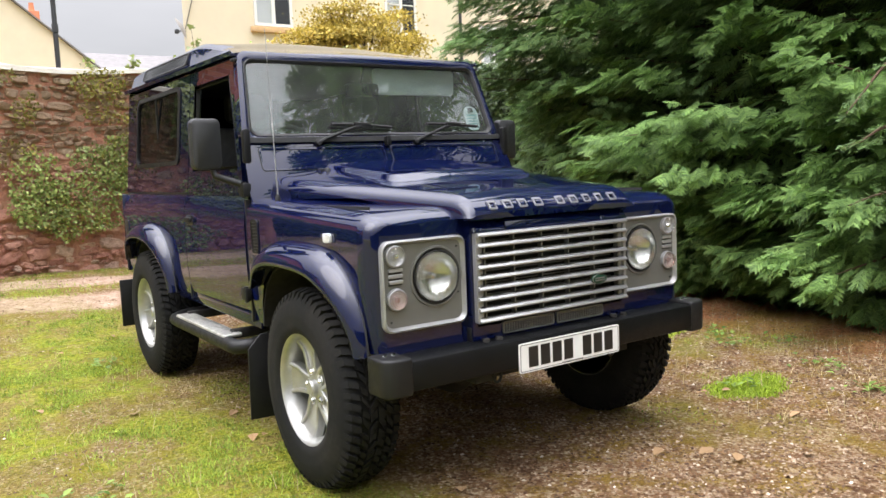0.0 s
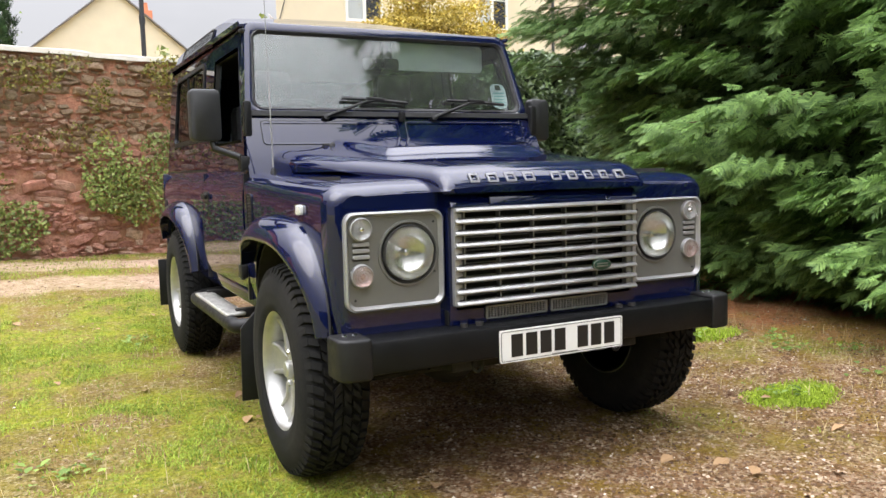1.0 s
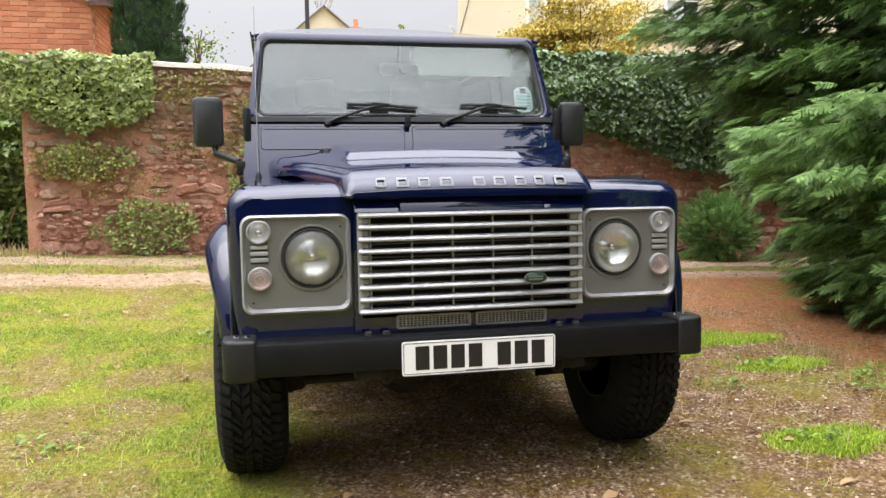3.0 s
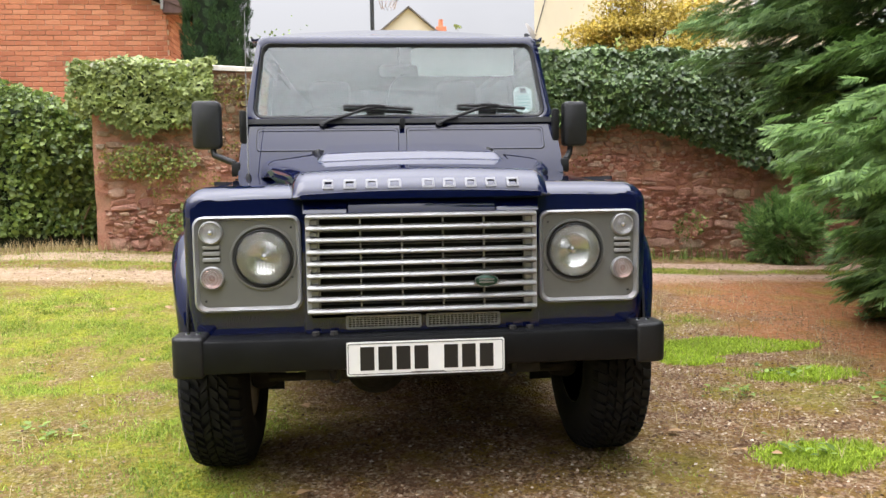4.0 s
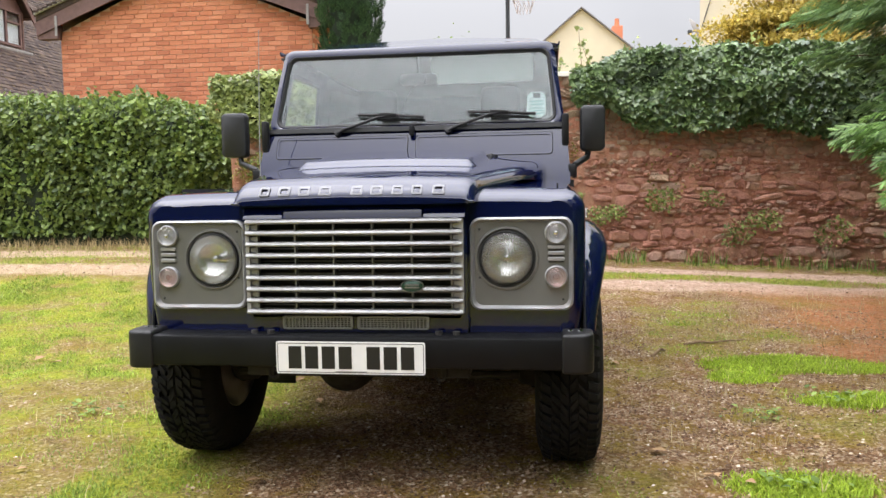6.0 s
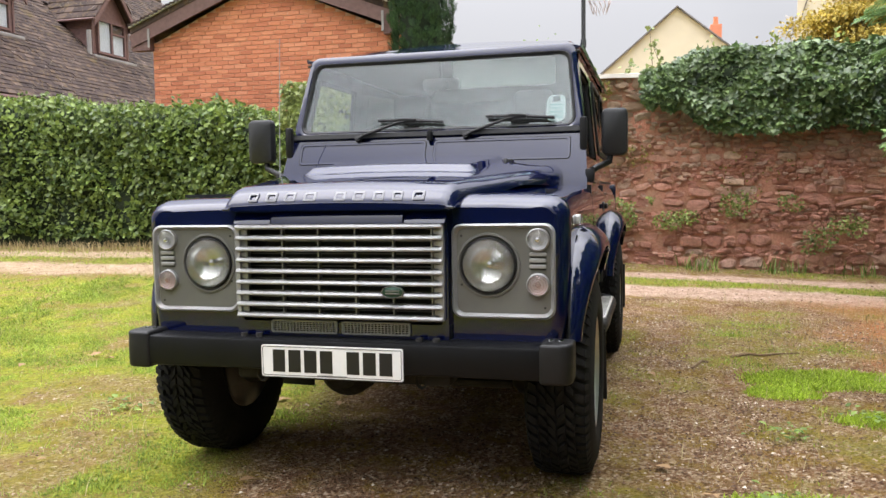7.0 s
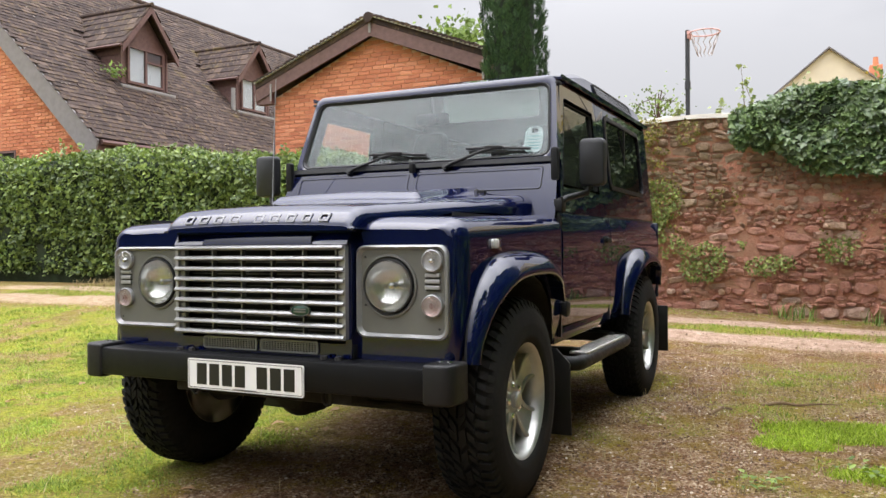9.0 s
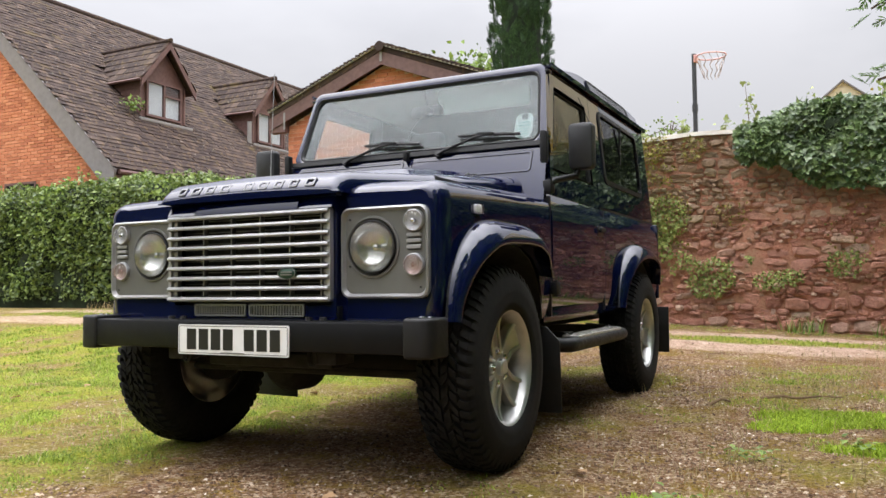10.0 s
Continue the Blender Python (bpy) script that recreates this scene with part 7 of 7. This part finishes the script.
def conifer(name, label, base, height, profile, n_branch, per, seed, mats, size=0.40, face=None, low=0.15, squat=1.0, turn=0.85):
    """A trunk, limbs that reach out in tiers, and flat sprays over each limb."""
    t = thing(name, label, "tree", "conifers beside the drive")
    r = np.random.RandomState(seed)
    bx, by = base
    gz = ground_z(bx, by) - 0.05
    part("trunk", tube([(bx, by, gz), (bx + 0.03, by, gz + height * 0.3), (bx - 0.02, by + 0.03, gz + height * 0.65), (bx, by, gz + height)], [0.15, 0.12, 0.07, 0.02], 10), m_bark, t)
    pos, ahead, ups, sizes = [], [], [], []
    limbs = bmesh.new()
    for i in range(n_branch):
        h = low + (height - low - 0.1) * ((i + r.uniform()) / n_branch) ** squat
        az = r.uniform(0, 2 * math.pi)
        if face is not None and r.uniform() < 0.8:
            az = face + r.normal(0, turn)
        reach = profile(h, az) * r.uniform(0.80, 1.08)
        if reach < 0.2:
            continue
        d = np.array([math.cos(az), math.sin(az), 0.0])
        sag = r.uniform(-0.02, 0.20) * reach
        side = np.array([-d[1], d[0], 0.0])

        def at(u):
            return np.array([bx, by, gz + h]) + d * reach * u + np.array([0, 0, -0.10 * reach * u + sag * u * u])

        if i % 3 == 0:
            tube([tuple(at(u)) for u in (0.0, 0.35, 0.7, 0.92)], [0.022, 0.016, 0.010, 0.004], 5, limbs)
        # fans leave the limb by turns on either side, the last one at its tip
        n_fan = max(6, int(per * min(1.3, reach / 1.5)))
        for j in range(n_fan):
            u = 0.36 + 0.66 * ((j + r.uniform(-0.4, 0.4)) / n_fan) ** 0.75
            hand = 1 if j % 2 else -1
            spread = (1.10 - u) * 0.62 * min(1.2, reach) * r.uniform(0.0, 1.0)
            p = at(u) + side * hand * spread + np.array([0, 0, r.normal(0, 0.035) - 0.25 * spread * spread])
            a = d * (0.62 + 0.5 * u) + side * hand * (0.75 * (1.15 - u) + r.normal(0, 0.25)) + np.array([0, 0, r.normal(-0.34, 0.22)])
            pos.append(p)
            ahead.append(a)
            ups.append(np.array([0, 0, 0.75]) + 1.05 * d + r.normal(0, 0.30, 3))
            sizes.append(size * r.uniform(0.65, 1.15) * (1.20 - 0.35 * u))
    tagged(part("limbs", limbs, m_bark, t), kind="stuff")
    pos, ahead, ups, sizes = map(np.array, (pos, ahead, ups, sizes))
    kind = r.randint(0, len(SPRAYS), len(pos))
    # sprays near the trunk take mats[1], shade put into their colour
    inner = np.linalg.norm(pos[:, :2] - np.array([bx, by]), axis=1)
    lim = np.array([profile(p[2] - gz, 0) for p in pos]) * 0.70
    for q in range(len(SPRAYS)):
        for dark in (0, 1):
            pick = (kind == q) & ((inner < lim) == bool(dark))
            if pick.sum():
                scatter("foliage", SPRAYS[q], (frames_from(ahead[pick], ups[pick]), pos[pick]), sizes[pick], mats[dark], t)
    return t


def bulky(r0, top):
    def prof(h, az):
        k2 = h / top
        return r0 * (0.63 + 0.43 * smooth_step(0.0, 0.16, k2)) * (1 - 0.72 * smooth_step(0.30, 1.0, k2)) + 0.12 * math.sin(h * 5.1) + 0.10 * math.sin(az * 3 + h * 3)

    return prof


def skirted(r0, top):
    """A bulky crown whose lowest limbs sweep far out over the ground."""
    low_part = bulky(r0, top)
    return lambda h, az: low_part(h, az) + 0.70 * smooth_step(0.05, 0.35, h) * smooth_step(1.35, 0.75, h)


def leaning(h, az):
    """A crown that is bare below and spreads out over the drive at head height."""
    return 1.08 + 1.44 * smooth_step(0.75, 2.9, h) - 1.6 * smooth_step(3.6, 7.6, h) + 0.10 * math.sin(h * 5.1) + 0.08 * math.sin(az * 3 + h * 3)


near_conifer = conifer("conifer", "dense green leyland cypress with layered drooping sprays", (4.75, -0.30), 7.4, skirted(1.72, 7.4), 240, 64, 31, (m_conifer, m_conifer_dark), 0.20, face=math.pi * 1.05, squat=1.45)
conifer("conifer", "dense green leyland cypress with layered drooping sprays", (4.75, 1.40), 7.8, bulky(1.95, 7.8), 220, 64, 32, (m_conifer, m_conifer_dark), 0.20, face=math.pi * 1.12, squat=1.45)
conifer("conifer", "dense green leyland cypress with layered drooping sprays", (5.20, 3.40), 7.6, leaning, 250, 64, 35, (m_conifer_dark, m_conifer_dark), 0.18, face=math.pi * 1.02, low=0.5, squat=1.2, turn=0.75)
conifer("conifer", "darker fine-leaved cypress behind the others", (6.25, 4.60), 8.0, bulky(1.5, 8.0), 60, 26, 33, (m_conifer_dark, m_conifer_dark), 0.30, face=math.pi * 1.12)
conifer("conifer", "tall green leyland cypress at the end of the row", (5.15, -3.3), 11.0, bulky(2.25, 11.0), 60, 22, 34, (m_conifer, m_conifer_dark), 0.62, face=math.pi * 0.9, low=0.5)
conifer("conifer", "tall green leyland cypress at the end of the row", (5.2, -6.6), 12.0, bulky(1.95, 12.0), 60, 22, 36, (m_conifer, m_conifer_dark), 0.62, face=math.pi * 0.8, low=0.5)
# two long limbs that hang out over the drive
rt = np.random.RandomState(52)
pos, ahead, sizes = [], [], []
for path in ([(3.6, -0.30, 1.95), (2.7, -0.45, 1.74), (2.30, -0.50, 1.54), (2.09, -0.52, 1.42)], [(3.6, -0.30, 1.30), (2.7, -0.45, 1.36), (2.3, -0.50, 1.28), (2.10, -0.50, 1.235)], [(3.6, -0.35, 0.8), (2.7, -0.5, 0.98), (2.16, -0.5, 0.93)]):
    pts = fine(path, 4)
    part("limb", tube(pts, [0.014 - 0.011 * i / (len(pts) - 1) for i in range(len(pts))], 5), m_bark, near_conifer)
    for i in range(60):
        q = rt.uniform(0.1, 1.0) * (len(pts) - 1.001)
        a, b = np.array(pts[int(q)]), np.array(pts[int(q) + 1])
        pos.append(a + (b - a) * (q % 1) + rt.normal(0, 0.02, 3))
        ahead.append((b - a) / np.linalg.norm(b - a) + rt.normal(0, 0.45, 3))
        sizes.append(rt.uniform(0.035, 0.08))
scatter("foliage", TUFTS[1], (frames_from(np.array(ahead), np.tile([0, 0, 1.0], (len(pos), 1)) + rt.normal(0, 0.4, (len(pos), 3))), np.array(pos)), np.array(sizes), m_conifer_dark, near_conifer)
# solid near-black cores that put shade inside the row
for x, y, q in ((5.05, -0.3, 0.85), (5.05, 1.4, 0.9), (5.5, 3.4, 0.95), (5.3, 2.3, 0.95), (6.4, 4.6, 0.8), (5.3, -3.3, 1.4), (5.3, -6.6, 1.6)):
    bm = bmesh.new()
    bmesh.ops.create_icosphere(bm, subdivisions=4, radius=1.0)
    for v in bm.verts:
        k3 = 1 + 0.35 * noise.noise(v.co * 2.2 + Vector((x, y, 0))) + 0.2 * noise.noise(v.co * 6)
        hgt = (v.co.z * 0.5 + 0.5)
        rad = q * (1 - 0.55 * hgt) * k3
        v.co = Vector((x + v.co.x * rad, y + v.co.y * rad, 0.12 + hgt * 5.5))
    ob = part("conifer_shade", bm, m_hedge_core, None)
    tagged(ob, "dark cores put in as the shade inside the conifer row", "foliage", kind="stuff")

# a small dark bush at the foot of the wall
bush = thing("yew_bush", "small dark green bush at the foot of the wall", "bush")
rb = np.random.RandomState(61)
n = 900
d = rb.normal(0, 1, (n, 3))
d /= np.linalg.norm(d, axis=1, keepdims=True)
pos = np.array([5.05, 6.3, 0.42]) + d * np.array([0.44, 0.28, 0.40]) * (0.4 + 0.75 * rb.uniform(0, 1, (n, 1)) ** 1.3)
scatter("foliage", TUFTS[2], (frames_from(d + np.array([0, 0, 0.6]), np.tile([0, -0.5, 1.0], (n, 1)) + rb.normal(0, 0.4, (n, 3))), pos), rb.uniform(0.10, 0.22, n), m_conifer, bush)
part("stem", tube([(5.05, 6.3, 0.0), (5.05, 6.3, 0.5)], [0.03, 0.01], 6), m_bark, bush)

# slim column cypress behind the wall
col = thing("column_cypress", "slim dark upright cypress standing behind the wall", "tree")
part("trunk", tube([(-2.15, 8.05, 0.1), (-2.15, 8.05, 6.9)], [0.10, 0.03], 8), m_bark, col)
r = np.random.RandomState(8)
n = 5200
h = r.uniform(0.3, 7.0, n)
az = r.uniform(0, 2 * math.pi, n)
rad = (0.40 * np.sqrt(np.clip((7.15 - h) / 2.2, 0, 1)) + 0.03) * (1 + 0.10 * np.sin(az * 5 + h * 2.0) + 0.06 * np.sin(h * 9 + az * 2))
pos = np.stack([-2.15 + rad * np.cos(az) * 0.92, 8.05 + rad * np.sin(az) * 0.92, h], 1)
ahead = np.stack([np.cos(az) * 0.35, np.sin(az) * 0.35, np.ones(n)], 1) + r.normal(0, 0.18, (n, 3))
ups = np.stack([np.cos(az), np.sin(az), np.zeros(n)], 1) + r.normal(0, 0.4, (n, 3))
scatter("foliage", TUFTS[0], (frames_from(ahead, ups), pos), r.uniform(0.10, 0.19, n), m_column, col)
# dark spindle coloured as the shade between the tufts
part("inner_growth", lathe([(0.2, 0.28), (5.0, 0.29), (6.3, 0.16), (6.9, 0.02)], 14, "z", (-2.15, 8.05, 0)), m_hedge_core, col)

# golden tree behind the wall
acer = thing("golden_maple", "low spreading golden-leaved maple behind the wall", "tree")
part("trunk", tube([(4.1, 8.5, 0.2), (4.1, 8.5, 1.6), (4.05, 8.45, 2.4)], [0.10, 0.08, 0.06], 8), m_bark, acer)
r = np.random.RandomState(21)
pos = []
limbs = bmesh.new()
for i in range(52):
    a, e = r.uniform(0, 2 * math.pi), r.uniform(0.05, 1.0)
    c = np.array([4.1 + 1.28 * math.cos(a) * math.sqrt(1 - 0.75 * e * e) * r.uniform(0.55, 1.0), 8.5 + 1.15 * math.sin(a) * math.sqrt(1 - 0.75 * e * e) * r.uniform(0.55, 1.0), 2.35 + 1.42 * e * r.uniform(0.8, 1.05)])
    tube([(4.05, 8.45, 2.2), tuple((np.array([4.05, 8.45, 2.2]) + c) / 2 + [0, 0, 0.1]), tuple(c)], [0.03, 0.02, 0.006], 5, limbs)
    m2 = 620
    q = r.normal(0, 1, (m2, 3)) * [0.20, 0.20, 0.055]
    q[:, 2] -= 0.35 * (q[:, 0] ** 2 + q[:, 1] ** 2)
    pos.append(c + q)
tagged(part("limbs", limbs, m_bark, acer), kind="stuff")
pos = np.concatenate(pos)
out = pos - np.array([4.1, 8.5, 2.4])
hugging("leaves", pos, out / np.linalg.norm(out, axis=1, keepdims=True) + np.array([0, 0, 0.8]), 0.052, m_acer, acer, 0.35, 0.6, LEAF, seed=22)

# a few far tree tops over the roofs
r = np.random.RandomState(6)
for tx, tz, n, sp, lf in ((-9.3, 7.7, 1500, 0.75, 0.20), (-2.65, 5.2, 260, 0.42, 0.10)):
    distant = thing("distant_tree", "small leafy tree top far behind the roofs" if n > 500 else "thin sparse tree top far behind the wall", "tree")
    part("trunk", tube([(tx, 22, 0), (tx, 22, tz - 0.3)], [0.2, 0.04], 8), m_bark, distant)
    for i in range(9):
        part("limb", tube([(tx, 22, tz - 0.9 + 0.1 * i), (tx + r.normal(0, sp * 0.5), 22, tz - 0.3 + 0.1 * i), (tx + r.normal(0, sp), 22, tz + r.uniform(0, sp))], [0.03, 0.02, 0.008], 5), m_bark, distant)
    hugging("leaves", [(tx + r.normal(0, sp), 22 + r.normal(0, 0.5), tz + r.normal(0, sp * 0.6)) for _ in range(n)], (0, -1, 0.5), lf, m_weed, distant, 0.3, 0.9, LEAF, seed=6)

# ---------------------------------------------------------------- ground cover
r = np.random.RandomState(77)


def turf(name, label, count, area, weight, size, mat, lean, seed, width=0.16):
    rr = np.random.RandomState(seed)
    pos = []
    x0, x1, y0, y1 = area
    while len(pos) < count:
        x, y = rr.uniform(x0, x1), rr.uniform(y0, y1)
        if rr.uniform() < weight(x, y):
            pos.append((x, y, ground_z(x, y) - 0.004 + 0.018 * fbm(x * 1.1, y * 1.1)))
    n = len(pos)
    a = rr.uniform(0, 2 * math.pi, n)
    rot = np.zeros((n, 3, 3))
    ca, sa = np.cos(a), np.sin(a)
    ln = rr.uniform(0.3, lean, n)
    rot[:, 0, 0], rot[:, 1, 0] = ca * width, sa * width
    rot[:, 0, 1], rot[:, 1, 1] = -sa * ln, ca * ln
    rot[:, 2, 2] = 1.0
    ob = scatter(name, BLADE, (rot, np.array(pos)), size * rr.uniform(0.5, 1.3, n), mat)
    return tagged(ob, label, "grass", kind="stuff")


def strong(x, y):
    g = grassiness(x, y)
    clump = noise.noise((x * 3.4, y * 3.4, 11.0)) + 0.5 * noise.noise((x * 9, y * 9, 1.0))
    return g * g * (0.06 + 0.94 * smooth_step(-0.25, 0.55, clump + 0.8 * fbm(x * 0.8, y * 0.8, 14.0)))


turf("grass", "short patchy bright green turf", 150000, (-4.6, 2.8, -2.6, 4.4), strong, 0.0165, m_blade, 2.2, 1, 0.30)
turf("grass", "short patchy bright green turf", 15000, (-9.0, -4.0, 0.5, 4.4), strong, 0.026, m_blade, 2.0, 2, 0.34)
turf("lush_grass", "beds of lush bright green grass in the gravel", 22000, (1.1, 2.9, -0.7, 2.2), bright_patch, 0.022, m_lush, 1.6, 8, 0.28)
turf("verge_grass", "grass along the foot of the wall and the lane's middle", 20000, (-9.0, 6.0, 4.9, 6.8), lambda x, y: grassiness(x, y) * (1.0 if y < 5.6 else 0.6), 0.024, m_blade, 1.6, 3, 0.26)
turf("dry_grass", "dry straw-coloured grass", 9000, (-4.6, 3.6, -2.4, 4.4), lambda x, y: (0.25 + 0.75 * smooth_step(0.0, 0.6, fbm(x * 1.7, y * 1.7, 6.0))) * (0.35 if x < -0.4 else 0.25 + 0.75 * smooth_step(0.9, 2.2, x)) * (1 - 0.9 * (abs(x) < 0.9 and y < 1.0)), 0.060, m_straw, 1.8, 4, 0.05)
turf("dry_grass", "dry straw-coloured grass", 2500, (-9.0, -2.8, 5.95, 6.9), lambda x, y: 0.8, 0.12, m_straw, 1.0, 5, 0.05)
turf("weeds", "tall weeds at the foot of the wall", 260, (1.2, 5.5, 6.45, 6.85), lambda x, y: smooth_step(0.1, 0.6, noise.noise((x * 2.2, 0, 0)) + 0.3), 0.17, m_weed, 1.0, 6, 0.07)


def pebbles(name, label, count, weight, area, lo, hi, seed):
    rr = np.random.RandomState(seed)
    oct_v = [(1, 0, 0), (-1, 0, 0), (0, 0.8, 0), (0, -0.8, 0), (0.1, 0.1, 0.6)]
    oct_f = [(0, 2, 4), (2, 1, 4), (1, 3, 4), (3, 0, 4)]
    pos = []
    while len(pos) < count:
        x, y = rr.uniform(area[0], area[1]), rr.uniform(area[2], area[3])
        if rr.uniform() < weight(x, y):
            pos.append((x, y, ground_z(x, y) + 0.018 * fbm(x * 1.1, y * 1.1) + 0.010 * noise.noise((x * 6, y * 6, 1.0)) + 0.001))
    n = len(pos)
    ahead = np.stack([rr.normal(0, 1, n), rr.normal(0, 1, n), rr.normal(0, 0.2, n)], 1)
    rot = frames_from(ahead, np.tile([0, 0, 1.0], (n, 1)) + rr.normal(0, 0.2, (n, 3)))
    ob = scatter(name, (oct_v, oct_f), (rot, np.array(pos)), lo + (hi - lo) * rr.uniform(0, 1, n) ** 3, m_gravel)
    return tagged(ob, label, "gravel", kind="stuff")


pebbles("gravel", "pale mixed gravel pressed into the earth", 46000, lambda x, y: (1 - grassiness(x, y)) * (1 - 0.7 * needle_weight(x, y)) * (0.25 + 0.75 * smooth_step(-0.3, 0.5, fbm(x * 1.4, y * 1.4, 3.0))) * (1.0 if x > -0.7 else 0.35), (-2.6, 3.2, -2.0, 3.6), 0.0026, 0.0125, 1)
pebbles("lane_gravel", "loose stones on the lane", 3000, lambda x, y: lane_weight(x, y), (-6.0, 5.0, 4.2, 6.2), 0.004, 0.016, 2)

# fallen leaves, twigs and weeds that can be told apart
rr = random.Random(9)
leaf_me = bpy.data.meshes.new("fallen_leaf")
leaf_me.from_pydata(LEAF[0], [], LEAF[1])
leaf_me.materials.append(m_dead)
places = [(1.237, -0.222), (1.29, -0.20), (-0.81, 0.70), (-0.76, 0.66), (1.14, 0.02), (-1.17, 1.46), (1.38, -0.26)] + [(rr.uniform(-3.0, 3.0), rr.uniform(-1.6, 4.0)) for _ in range(48)]
for x, y in places:
    if abs(x) < 0.95 and -0.2 < y < 0.3:
        continue
    z = ground_z(x, y) + 0.018 * fbm(x * 1.1, y * 1.1) + 0.016
    ob = new("fallen_leaf", leaf_me)
    s = rr.uniform(0.04, 0.085)
    ob.matrix_basis = Matrix.Translation((x, y, z)) @ pose(0, 0, 0, rr.uniform(-14, 14), rr.uniform(-14, 14), rr.uniform(0, 360)) @ Matrix.Diagonal((s, s, s, 1))
    tagged(ob, "small dry brown leaf lying on the ground", "leaf", "fallen leaves")
for pts in ([(1.55, 2.16, 0.03), (1.66, 2.20, 0.045), (1.74, 2.24, 0.03), (1.86, 2.22, 0.05), (1.98, 2.30, 0.04)], [(1.30, 1.82, 0.02), (1.36, 1.90, 0.05), (1.40, 1.98, 0.03)]):
    tw = part("fallen_twig", tube(pts, [0.010, 0.009, 0.008, 0.006, 0.003][:len(pts)], 6), m_twig)
    tagged(tw, "crooked dry twig lying on the grass", "twig")
weed_at = [(2.5, 0.62), (2.35, 0.35), (2.2, -0.35), (1.9, -0.75), (2.6, 0.1), (1.55, -0.28), (-1.6, 0.4), (-1.1, 2.6), (2.05, 0.95), (1.62, 0.55)]
rw = np.random.RandomState(31)
for x, y in weed_at:
    g = ground_z(x, y)
    n = 26
    a = rw.uniform(0, 2 * math.pi, n)
    pos = np.stack([x + rw.normal(0, 0.07, n), y + rw.normal(0, 0.07, n), g + rw.uniform(0.005, 0.03, n)], 1)
    ahead = np.stack([np.cos(a), np.sin(a), rw.uniform(0.1, 0.6, n)], 1)
    ob = scatter("weed", LEAF, (frames_from(ahead, np.tile([0, 0, 1.0], (n, 1))), pos), rw.uniform(0.025, 0.05, n), m_weed)
    tagged(ob, "low leafy weed growing in the gravel", "weed", kind="stuff")

# an unseen tall dark hedge, added behind the viewer for the reflections
rows = []
for i in range(50):
    x = -16 + 32 * i / 49
    rows.append([(x, -11.0 + 0.5 * noise.noise((x * 0.6, z, 2.0)) + 0.15 * noise.noise((x * 2.5, z * 2.5, 4.0)), z) for z in (0, 0.5, 1.0, 1.5, 2.0, 2.5, 2.9 + 0.2 * noise.noise((x, 0, 0)))] + [(x, -12.0, 3.0)])
back_hedge = part("hedge_behind", loft(rows), m_hedge_core)
tagged(back_hedge, "unseen plain dark hedge added behind the viewer", "hedge", kind="structure")
